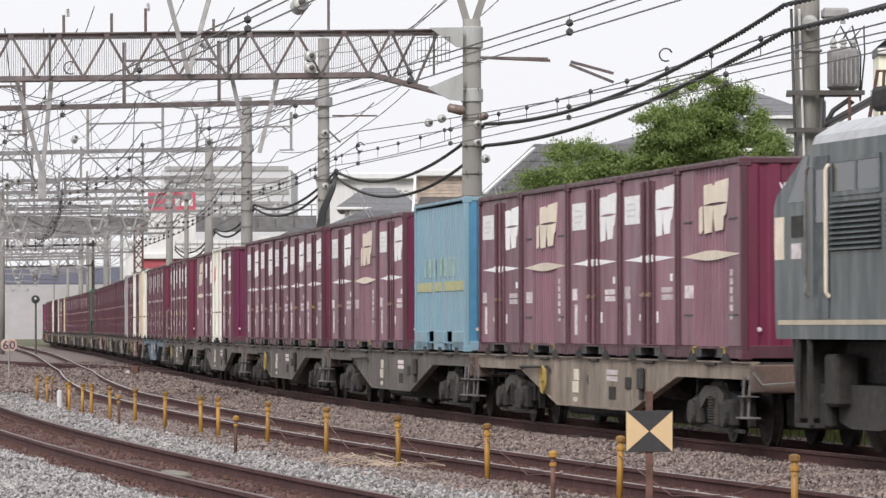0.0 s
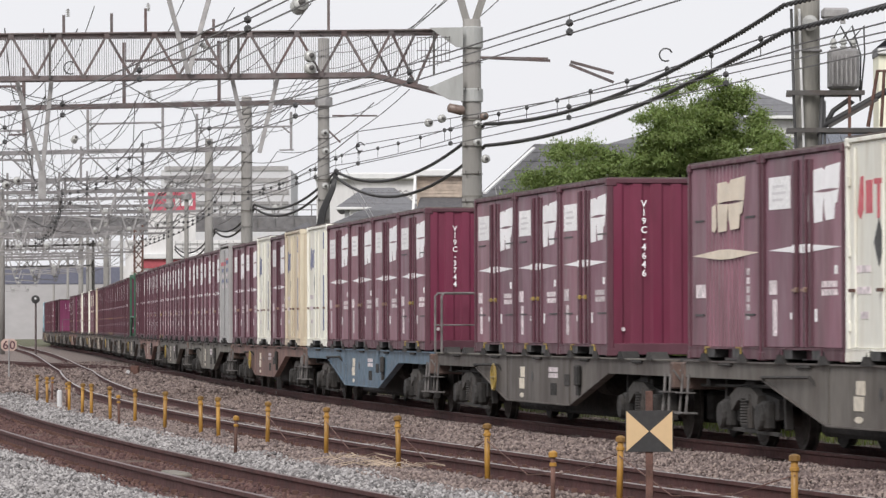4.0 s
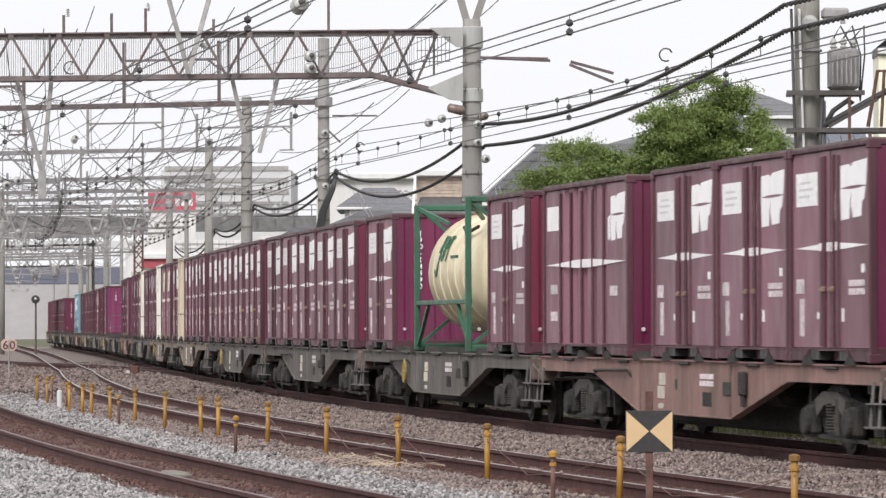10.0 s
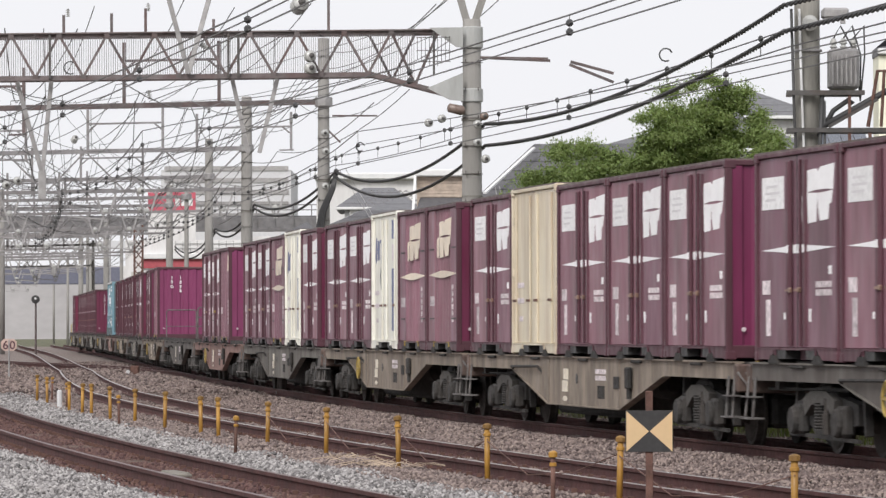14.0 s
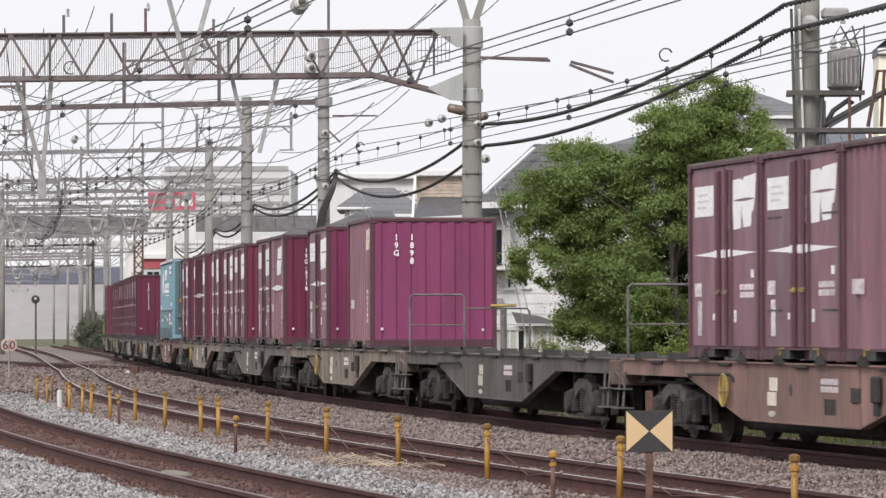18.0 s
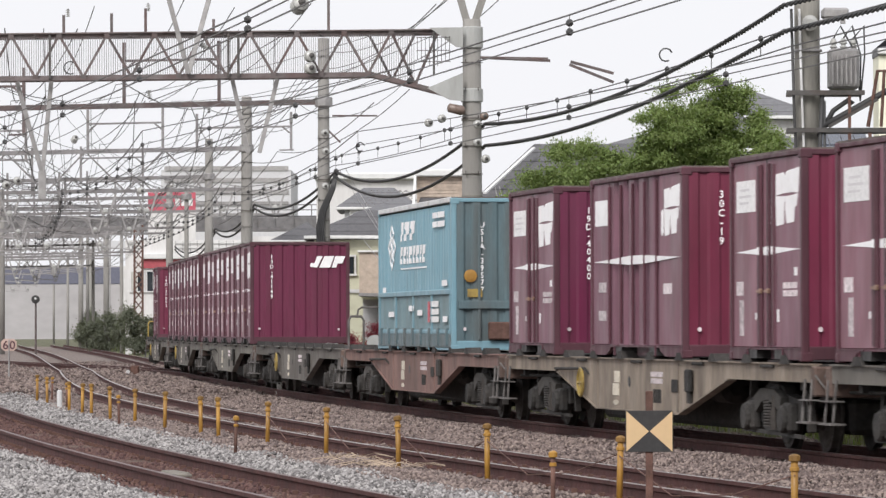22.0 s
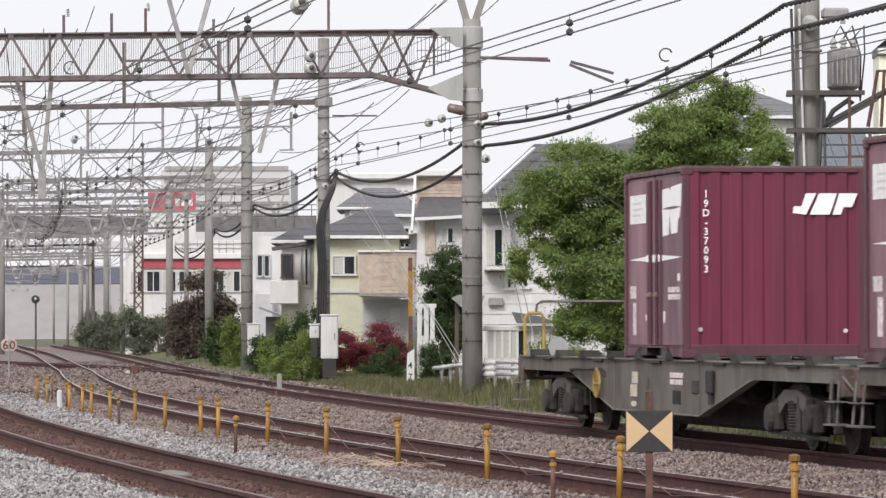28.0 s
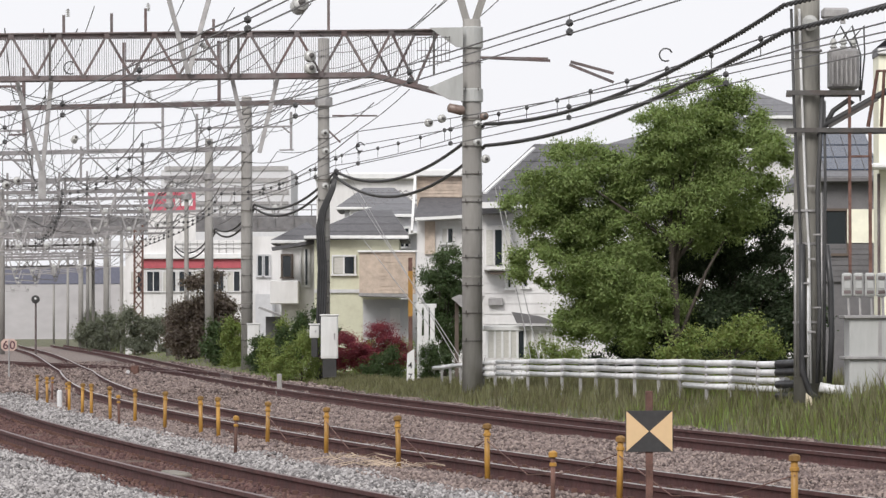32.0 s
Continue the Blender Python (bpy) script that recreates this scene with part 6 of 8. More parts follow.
part("diagonal_brace", Form().bar((0.3, -0.3, 4.2), (1.05, -0.3, 4.62), 0.05), M_ARM, np_)
tr = part("transformer", Form().box(0.32, 0.78, -0.28, 0.2, 4.78, 5.4, 0.04), M_GALV, np_, "grey finned pole transformer")
for i in range(6):
    part("cooling_fin", Form().box(0.35 + i * 0.07, 0.375 + i * 0.07, -0.36, -0.28, 4.85, 5.3), M_GALV, tr)
for i in range(3):
    part("bushing", Form().lathe([(0.03, 5.4), (0.06, 5.43), (0.03, 5.46), (0.06, 5.49), (0.03, 5.56)], (0.4 + i * 0.15, -0.05, 0), n=10), M_PORC, tr)
    part("lead_wire", Form().tube([(0.4 + i * 0.15, -0.05, 5.56), (0.5 + i * 0.18, -0.1, 5.75), (0.75 + i * 0.06, -0.1, 5.3), (0.8, -0.1, 4.6)], 0.014, 5), M_WIRE, tr)
part("insulator_disc", Form().lathe([(0.06, -0.1), (0.12, -0.06), (0.12, 0.0), (0.06, 0.05)], (0.02, -0.28, 5.78), "y", 20), M_PORC, np_)
part("switch_box", Form().box(0.22, 0.62, -0.25, 0.1, 5.86, 6.02, 0.03).box(0.25, 0.32, -0.22, -0.1, 5.78, 5.88).box(0.5, 0.57, -0.22, -0.1, 5.78, 5.88), M_GALV, np_)
part("ladder", Form().bar((0.62, -0.3, 1.7), (0.62, -0.3, 4.72), 0.045).bar((0.93, -0.3, 1.7), (0.93, -0.3, 4.15), 0.05).bar((0.62, -0.3, 3.75), (0.93, -0.3, 3.75), 0.03), M_RUST, np_)
part("platform_rail", Form().tube([(0.9, -0.3, 4.2), (1.05, -0.3, 5.05), (1.6, -0.3, 5.05)], 0.03, 6).tube([(1.1, -0.3, 4.2), (1.15, -0.3, 5.05)], 0.025, 6).tube([(1.25, -0.3, 4.2), (1.25, -0.3, 5.05)], 0.02, 6), M_RUST, np_)
part("feeder_tail", Form().tube([(0.15, -0.2, 4.05), (0.38, -0.2, 4.45), (0.62, -0.2, 4.62), (0.68, -0.2, 4.55)], 0.04, 7).tube([(0.2, -0.25, 4.2), (0.6, -0.25, 4.42), (1.2, -0.25, 4.75), (1.7, -0.25, 4.95)], 0.05, 7), M_WIRE, np_, smooth=True)

# cables gathered on the second pole, its white cabinets and stays
wrap = thing("cable_bundle", "thick black cable bundle running down the concrete pole", "cable", pose(X2, Y2, 0))
for k, dx in enumerate((-0.14, -0.07, 0.0, 0.07)):
    part("black_cable", Form().tube([(dx - 0.1, -0.32, -0.3), (dx - 0.05, -0.3, 1.5), (dx, -0.3, 3.2), (dx * 0.8 - 0.08, -0.3, 4.4), (dx * 0.7, -0.3, 4.9), (dx * 0.5 + 0.28, -0.28, 5.55), (dx * 0.4 + 0.4, -0.25, 6.0 + 0.05 * k)], 0.042, 7), M_HOSE, wrap, smooth=True)


def cabinet(x, y, z, w, h, d, label):
    c = thing("lineside_cabinet", label, "cabinet", pose(x, y, z), "white lineside cabinets")
    part("body", Form().box(-w / 2, w / 2, -d / 2, d / 2, 0, h, 0.02), M_BOXWHITE, c)
    part("lid", Form().box(-w / 2 - 0.03, w / 2 + 0.03, -d / 2 - 0.03, d / 2 + 0.03, h, h + 0.05, 0.015), M_BOXWHITE, c)
    part("door_panel", Form().box(-w / 2 + 0.04, w / 2 - 0.04, -d / 2 - 0.012, -d / 2, 0.06, h - 0.05, 0.004), M_BOXWHITE, c)
    part("handle", Form().box(w / 2 - 0.12, w / 2 - 0.08, -d / 2 - 0.04, -d / 2 - 0.012, h * 0.45, h * 0.6), M_GALV, c)
    part("stand", Form().box(-w / 2 + 0.05, w / 2 - 0.05, -d / 2 + 0.03, d / 2 - 0.03, -0.55, 0), M_BLACK, c)
    return c


cabinet(-3.35, 139, 0.48, 0.5, 1.26, 0.45, "tall white lineside equipment cabinet on a dark stand")
cabinet(-7.07, 176, 0.29, 0.46, 1.22, 0.42, "white lineside equipment cabinet beside a pole")
cabinet(-3.81, 139.5, 1.09, 0.28, 0.38, 0.25, "small grey junction box beside the pole")
for a, b in (((-3.12, 141.5, 6.15), (0.71, 118, 0.2)), ((-2.91, 141.5, 6.15), (0.59, 119, 0.14)), ((-2.43, 141, 4.1), (-0.21, 125, 1.25)), ((1.26, 105.2, 4.55), (2, 98, 0.69)), ((1.16, 105.2, 4.55), (1.85, 99, 0.69))):
    solid("guy_wire", Form().tube([a, b], 0.011, 5), M_GALV, "pale stay wire slanting from pole to ground", "cable", group="guy wires")

# ---- lineside things ----
def yellow_post(x, y, z, h, tilt=0.0, short=False):
    p = thing("marker_post", "short rust-brown stake between the tracks" if short else "short yellow plastic marker post with rusty cap between the tracks", "post", pose(x, y, z, tilt, tilt * 0.6, 0), "marker posts")
    r = 0.022 if short else 0.03
    part("stem", Form().lathe([(r, 0), (r, h - 0.04)], n=10), M_RUST if short else M_YPOST, p, smooth=True)
    part("cap", Form().lathe([(r + 0.012, h - 0.05), (r + 0.018, h - 0.045), (r + 0.018, h - 0.005), (r * 0.6, h + 0.012)], n=10), M_YPOST if short else M_CAP, p)
    part("collar", Form().lathe([(r + 0.004, h - 0.13), (r + 0.01, h - 0.125), (r + 0.01, h - 0.1), (r + 0.004, h - 0.095)], n=10), M_YPOST, p)
    return p


for i, (x, y) in enumerate(((2.83, 38.03), (1.66, 44.57), (0.47, 50.36), (-0.52, 54.90), (-1.51, 60.74), (-2.44, 65.40), (-3.32, 69.67), (-3.64, 70.84), (-4.48, 75.85), (-5.19, 79.38), (-5.82, 82.46), (-6.46, 86.61), (-6.70, 87.51), (-7.16, 90.27), (-8.27, 98.52), (-8.89, 103.24))):
    yellow_post(x, y, -0.3, 0.68, 2.0 * math.sin(i * 1.7))
for i, (x, y) in enumerate(((0.98, 42.21), (-2.62, 59.32), (-5.34, 77.72), (-7.60, 95.23), (-8.80, 106.07))):
    yellow_post(x, y, -0.3, 0.6, 3.0 * math.sin(i * 2.1), True)

sg = thing("diamond_sign", "square black and tan bow-tie sign on rusty steel post", "sign", pose(1.79, 41.0, -0.4))
part("post", Form().box(-0.032, 0.032, 0.0, 0.05, 0, 0.86 + 0.4, 0.006), M_RUST, sg)
zc = 0.51 + 0.4
part("board", Form().box(-0.207, 0.207, -0.014, -0.002, zc - 0.18, zc + 0.18, 0.003), M_BLACK, sg)
for sx in (-1, 1):
    part("tan_triangle", Form().prism([(sx * 0.2, zc + 0.176), (sx * 0.004, zc), (sx * 0.2, zc - 0.176)], "y", -0.018, -0.014), M_TAN, sg)

km = thing("distance_post", "white pointed distance post with black digits in the grass", "sign", pose(-0.88, 126.0, -0.3))
part("post", Form().prism([(-0.11, 0), (0.11, 0), (0.11, 0.84 + 0.3), (-0.08, 0.7 + 0.3)], "y", -0.05, 0.05), M_BOXWHITE, km)
f = letters(Form(), "4", 0.0, 0.31 + 0.3, 0.17, -0.3, lambda a, b, c: (a, -0.052 - c, b))
letters(f, "7", 0.0, 0.01 + 0.3, 0.17, -0.3, lambda a, b, c: (a, -0.052 - c, b))
part("digits", f, M_BLACK, km)

M_SIGNFADE = mat("faded_pinkish_sign", (0.50, 0.37, 0.32), 0.6, vary=0.1, scale=6)
sp = thing("speed_sign", "small weathered speed sign with dark digits by the track", "sign", pose(-13.81, 150.0, -0.3))
part("post", Form().lathe([(0.03, 0), (0.03, 1.03 + 0.3)], n=8), M_GALV, sp)
part("plate", Form().prism([(-0.25, 1.07), (-0.16, 0.98), (0.16, 0.98), (0.25, 1.07), (0.25, 1.27), (0.16, 1.36), (-0.16, 1.36), (-0.25, 1.27)], "y", -0.02, 0.0), M_SIGNFADE, sp)
for ch, dx in (("6", -0.11), ("0", 0.11)):
    part("digit", letters(Form(), ch, dx, 0.73 + 0.3, 0.29, 0.22, lambda a, b, c: (a, -0.022 - c, b)), M_POST, sp)

wp = thing("white_stub_post", "short white plastic post standing in the ballast", "post", pose(-7.81, 96.0, -0.3))
part("tube", Form().lathe([(0.055, 0), (0.055, 0.42), (0.03, 0.45)], n=12), M_WHITEPIPE, wp)
part("foot", Form().lathe([(0.06, 0), (0.06, 0.1)], n=12), M_GALV, wp)
gp = thing("short_concrete_post", "short weathered concrete post beside the track", "post", pose(-4.03, 116.0, -0.35))
part("shaft", Form().box(-0.06, 0.06, -0.06, 0.06, 0, 0.62, 0.015), M_CONC, gp)
part("foot", Form().box(-0.09, 0.09, -0.09, 0.09, 0, 0.2, 0.02), M_CONC, gp)
sm = thing("point_machine", "small red-brown point indicator with white lens in the ballast", "point machine", pose(-10.49, 160.0, -0.3))
part("housing", Form().box(-0.12, 0.18, -0.2, 0.2, 0, 0.42, 0.04), M_RUST, sm)
part("lens", Form().lathe([(0.05, -0.03), (0.07, 0.0)], (-0.2, -0.1, 0.2), "y", 10), M_WHITEPIPE, sm)
part("rod", Form().bar((-0.12, 0, 0.06), (-0.7, 0.1, 0.06), 0.05), M_BEAM, sm)
si = thing("signal_mast", "slim dark signal mast with round black signal head", "signal", pose(-25.92, 300.0, -0.3))
part("mast", Form().lathe([(0.07, 0), (0.06, 3.6)], n=8), M_BEAM, si)
part("signal_head", Form().lathe([(0.12, -0.1), (0.27, -0.08), (0.27, 0.0), (0.12, 0.03)], (0, -0.1, 3.5), "y", 16), M_BLACK, si)
part("lens", Form().lathe([(0.07, -0.12), (0.08, -0.09)], (0, -0.1, 3.56), "y", 10), M_WHITEPIPE, si)

# white conduits on a low rack along the verge
rk = thing("conduit_rack", "row of white conduits on a low grey post rack", "pipe rack", kind="structure")
pts = [(5.39, 74.0, 0.82), (4.76, 77.0, 0.82), (4.11, 80.5, 0.81), (3.5, 84.5, 0.79), (2.93, 88.5, 0.77), (2.41, 93.0, 0.74), (1.83, 98.0, 0.7), (1.2, 104.0, 0.64), (0.64, 106.5, 0.58), (0.21, 111.0, 0.5), (-0.23, 116.0, 0.4)]
for k in range(4):
    for i in range(len(pts) - 1):
        a, b = Vector(pts[i]), Vector(pts[i + 1])
        mid = a.lerp(b, 0.5) - Vector((0, 0, 0.012))
        drop = Vector((0, 0, -0.13 * k))
        if (k == 3 and i > 1) or (k > 0 and i > 7):
            continue
        part("conduit", Form().tube([a + drop, mid + drop, b + drop], 0.05, 10), M_WHITEPIPE, rk, smooth=True)
        part("coupling", Form().tube([a + drop, a.lerp(b, 0.03) + drop], 0.056, 10), M_WHITEPIPE, rk)
for i in range(len(pts) - 1):
    for u in (0.1, 0.55):
        a = Vector(pts[i]).lerp(Vector(pts[i + 1]), u)
        part("rack_post", Form().box(a.x - 0.03, a.x + 0.03, a.y - 0.1, a.y - 0.055, -0.1, a.z + 0.04), M_GALV, rk)
hs = thing("hose_bundle", "black corrugated hoses leading from conduits to the pole", "hose")
for k, z in enumerate((0.82, 0.69, 0.5, 0.32)):
    part("black_hose", Form().tube([(pts[0][0] - 0.15, 74, z), (pts[0][0] + 0.15, 73.6, z + 0.02), (pts[0][0] + 0.45, 73.2, z - 0.05), (XN - 0.12 + 0.04 * k, 72.4, 0.35), (XN + 0.05 + 0.05 * k, 72.3, 0.3)], 0.065, 8), M_HOSE, hs, smooth=True)
part("white_sleeve", Form().tube([(5.68, 71.2, 0.5), (5.87, 71.2, 0.46), (6.96, 71.0, 0.4)], 0.075, 10), M_WHITEPIPE, hs, smooth=True)
part("tag_board", Form().box(5.51, 5.61, 71.7, 71.72, 0.0, 0.4), M_CREAM, hs)

# relay cabinet with four meters at the edge of the railway
rc = thing("relay_cabinet", "large white lineside relay cabinet with grey ledges", "cabinet", pose(6.51, 70.0, 0.2))
part("body", Form().box(-0.48, 1.1, 0, 0.9, 0, 1.35, 0.02), M_PANELGREY, rc)
for z in (0.72, 1.33):
    part("ledge", Form().box(-0.56, 1.15, -0.06, 0.95, z, z + 0.05, 0.01), M_GALV, rc)
part("corner_trim", Form().box(-0.05, 0.0, -0.02, 0, 0.0, 1.3), M_GALV, rc)
for i in range(4):
    mb = thing("meter_box", "small grey meter box on the cabinet", "meter", pose(6.01 + i * 0.17, 70.1, 1.85), "meter boxes")
    part("body", Form().box(-0.075, 0.075, 0, 0.12, 0, 0.36, 0.025), M_PANELGREY, mb)
    part("cover", Form().box(-0.05, 0.05, -0.012, 0, 0.12, 0.24, 0.01), M_PANELGREY, mb)
    part("latch", Form().box(-0.05, 0.05, -0.015, 0, 0.26, 0.31).box(-0.05, 0.05, -0.015, 0, 0.05, 0.1), M_BEAM, mb)
    part("pipe", Form().tube([(0.02, 0.06, 0), (0.03, 0.06, -0.3)], 0.02, 6), M_GALV, mb)

# a slack wire along the marker posts, boards and dead stalks in the ballast
near_posts = ((2.83, 38.03), (1.66, 44.57), (0.47, 50.36), (-0.52, 54.90), (-1.51, 60.74), (-2.44, 65.40))
for a, b in zip(near_posts, near_posts[1:]):
    solid("post_wire", Form().tube([(a[0], a[1] - 0.04, 0.22), ((a[0] * 2 + b[0]) / 3, (a[1] * 2 + b[1]) / 3, -0.02), ((a[0] + b[0] * 2) / 3, (a[1] + b[1] * 2) / 3, -0.1), (b[0], b[1] - 0.04, 0.2)], 0.006, 4), M_RUST, "slack rusty wire between the marker posts", "cable", group="post wires")
M_PLANK = mat("weathered_grey_plank", (0.20, 0.185, 0.16), 0.9, vary=0.2, scale=6, bump=0.4)
for s_, o_, l_, t_ in ((19.5, -8.75, 1.0, 8), (18.9, -8.65, 0.9, 4), (31.5, -8.9, 0.7, 40), (31.9, -8.6, 0.6, 62)):
    solid("plank", Form().box(-l_ / 2, l_ / 2, -0.08, 0.08, 0, 0.035, 0.008), M_PLANK, "weathered loose timber board lying between the rails", "plank", stand(s_, o_, -0.25, t_), "loose boards")
rs_ = random.Random(3)
M_STALK = mat("dead_straw", (0.42, 0.33, 0.25), 0.9, vary=0.2)
stalks = Form()
for i in range(60):
    c = spot(rs_.uniform(14, 19), rs_.uniform(-6.3, -5.7), -0.2)
    a = rs_.uniform(0, 6.28)
    l = rs_.uniform(0.15, 0.5)
    stalks.tube([c, c + Vector((l * math.cos(a) * 0.5, l * math.sin(a) * 0.5, 0.05)), c + Vector((l * math.cos(a), l * math.sin(a), 0.02))], 0.006, 3)
solid("dead_stalks", stalks, M_STALK, "pale dead weed stalks lying on the ballast", "dead stalks", kind="stuff")
# ---- houses and town ----
M_WALLWHITE = mat("white_siding", (0.66, 0.65, 0.65), 0.7, vary=0.05, scale=1.2, streak=4, dirt=(0.45, 0.43, 0.42), dirt_amount=0.12)
M_WALLCREAM = mat("bright_cream_render", (0.82, 0.80, 0.66), 0.7, vary=0.05, scale=1.2, dirt=(0.6, 0.57, 0.48), dirt_amount=0.08)
# yellow and tan walls muted, thin haze put into their colours
M_WALLYELLOW = mat("pale_yellow_render", (0.58, 0.575, 0.45), 0.8, vary=0.05, scale=1.2, dirt=(0.42, 0.40, 0.30), dirt_amount=0.12)
M_WALLTAN = mat("tan_tile_wall", (0.47, 0.385, 0.32), 0.75, vary=0.16, scale=5, bump=0.3, bscale=30)
# light grey for far blocks, with haze put into the wall colour
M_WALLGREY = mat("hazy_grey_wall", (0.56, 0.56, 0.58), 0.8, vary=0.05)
M_WALLDARK = mat("dark_grey_siding", (0.13, 0.125, 0.13), 0.7, vary=0.12, scale=3)
M_SLATE = mat("dark_slate_roof", (0.10, 0.098, 0.105), 0.75, vary=0.15, scale=4, bump=0.4, bscale=25)
M_SLATE2 = mat("grey_slate_roof", (0.15, 0.15, 0.16), 0.75, vary=0.12, scale=4, bump=0.4, bscale=25)
M_TRIM = mat("white_eaves_trim", (0.68, 0.68, 0.68), 0.5, vary=0.05)
M_SIGNRED = mat("red_sign_face", (0.50, 0.10, 0.14), 0.5, vary=0.06)
M_REDSTRIPE = mat("dull_red_band", (0.40, 0.08, 0.10), 0.6, vary=0.08)
M_BRIDGE = mat("weathered_bridge_girder", (0.16, 0.155, 0.16), 0.7, vary=0.2, scale=2, dirt=(0.1, 0.09, 0.085), dirt_amount=0.2)
# blue greyed down: the haze before the far girder is in this colour
M_BLUEGIRD = mat("haze_greyed_girder", (0.135, 0.14, 0.19), 0.7, vary=0.1)
M_SOLAR = mat("dark_solar_cells", (0.035, 0.045, 0.07), 0.2, vary=0.1)
M_CURTAIN = mat("pale_curtain", (0.5, 0.49, 0.46), 0.8, vary=0.12, scale=10, streak=0.2)
M_BRONZE = mat("brown_window_frame", (0.10, 0.075, 0.06), 0.5, vary=0.1)


def window(h, x0, x1, z0, z1, y, split=2, frame_m=None, curtain=True):
    """A window in a wall that faces the railway: frame, sill, panes and a curtain behind them."""
    fm = frame_m or M_TRIM
    t = 0.06
    w = part("window", Form().box(x0 - t, x1 + t, y - 0.05, y + 0.02, z1, z1 + t).box(x0 - t, x0, y - 0.05, y + 0.02, z0, z1).box(x1, x1 + t, y - 0.05, y + 0.02, z0, z1).box(x0 - t - 0.03, x1 + t + 0.03, y - 0.09, y + 0.02, z0 - t, z0), fm, h)
    for i in range(split):
        a, b = x0 + (x1 - x0) * i / split, x0 + (x1 - x0) * (i + 1) / split
        part("pane", Form().box(a + 0.025, b - 0.025, y - 0.015, y - 0.008, z0 + 0.02, z1 - 0.02), M_CURTAIN if curtain and i % 2 == 0 else M_PANE, w)
        if i:
            part("mullion", Form().box(a - 0.025, a + 0.025, y - 0.035, y - 0.005, z0, z1), fm, w)
    return w


def hip_roof(x0, x1, y0, y1, z, rise, in0, in1, over=0.35, flat=0.0):
    """Hipped roof over a block; in0 and in1: how far the ridge stops short of the two ends."""
    a, b, c, d = x0 - over, x1 + over, y0 - over, y1 + over
    m = (c + d) / 2
    vs = [(a, c, z), (b, c, z), (b, d, z), (a, d, z), (a + in0 + over, m, z + rise), (b - in1 - over, m, z + rise), (a, c, z - 0.16), (b, c, z - 0.16), (b, d, z - 0.16), (a, d, z - 0.16)]
    return Form().add(vs, [(0, 1, 5, 4), (1, 2, 5), (2, 3, 4, 5), (3, 0, 4), (9, 8, 7, 6), (6, 7, 1, 0), (7, 8, 2, 1), (8, 9, 3, 2), (9, 6, 0, 3)])


def house(label, x0, x1, y0, y1, z0, z1, wall, roof, rise, in0, in1, over=0.35, category="house", trim=None):
    h = thing("house", label, category, group="houses behind the railway")
    part("wall", Form().box(x0, x1, y0, y1, z0, z1), wall, h)
    if rise:
        rf = part("roof", hip_roof(x0, x1, y0, y1, z1 + 0.16, rise, in0, in1, over), roof, h)
        part("gutter", Form().box(x0 - over, x1 + over, y0 - over - 0.1, y0 - over, z1 + 0.02, z1 + 0.14, 0.02), trim or M_TRIM, rf)
        for k in range(int(rise / 0.28)):
            u = (k + 0.5) / (rise / 0.28)
            m = (y1 - y0) / 2 + over
            part("slate_course", Form().box(x0 - over + (in0 + over) * u + 0.1, x1 + over - (in1 + over) * u - 0.1, y0 - over + m * u - 0.03, y0 - over + m * u + 0.02, z1 + 0.15 + rise * u, z1 + 0.172 + rise * u), roof, rf)
    return h


# white house with bay windows beside the tall gantry pole
hw = house("white two-storey house with bay windows and dark slate roof", 1.07, 6.38, 128, 137, -0.4, 4.59, M_WALLWHITE, M_SLATE, 1.8, 1.5, 0.3)
part("rake_board", Form().bar((2.53, 131, 6.38), (1.13, 127.4, 5.03), 0.09, 0.05), M_TRIM, hw)
bay = part("bay_window", Form().box(1.1, 1.8, 127.2, 128.0, 2.93, 4.15, 0.03), M_WALLWHITE, hw)
for i in range(3):
    a = 1.15 + i * 0.235
    part("pane", Form().box(a + 0.02, a + 0.2, 127.17, 127.2, 3.08, 4.03), M_CURTAIN if i != 1 else M_PANE, bay)
part("bay_base", Form().prism([(1.16, 2.93), (1.74, 2.93), (1.62, 2.83), (1.28, 2.83)], "y", 127.3, 127.9), M_BRONZE, bay)
for k in range(16):
    z = -0.2 + k * 0.28
    part("siding_board", Form().box(1.1, 3.31, 127.97, 128.0, z, z + 0.262), M_WALLWHITE, hw)
window(hw, 1.75, 1.85, 2.47, 2.84, 127.96, 1, M_TRIM, False)
window(hw, 2.18, 2.3, 2.5, 3.2, 127.96, 1, M_TRIM, False)
part("vent_hood", Form().box(1.23, 1.62, 127.8, 127.97, 1.99, 2.19, 0.02), M_GALV, hw)
part("porch_roof", Form().prism([(1, 4.95), (1.65, 5.02), (1.86, 4.49), (1, 4.45)], "y", 126.6, 127.9), M_SLATE2, hw)
part("porch_trim", Form().bar((1, 126.4, 4.67), (1.88, 126.4, 4.7), 0.08, 0.16), M_TRIM, hw)
sun_room = thing("sunroom", "white framed sunroom with tall curtained panes", "sunroom")
part("sill_wall", Form().box(1.08, 2.94, 122, 126, -0.4, 0.61), M_WALLWHITE, sun_room)
part("head_beam", Form().box(1.05, 2.98, 121.95, 126, 1.31, 1.44, 0.02), M_TRIM, sun_room)
for i in range(10):
    a = 1.11 + i * 0.195
    part("mullion", Form().box(a, a + 0.06, 121.97, 122.05, 0.61, 1.31), M_TRIM, sun_room)
    part("pane", Form().box(a + 0.06, a + 0.195, 122.0, 122.02, 0.61, 1.31), M_CURTAIN if i != 4 else M_PANE, sun_room)
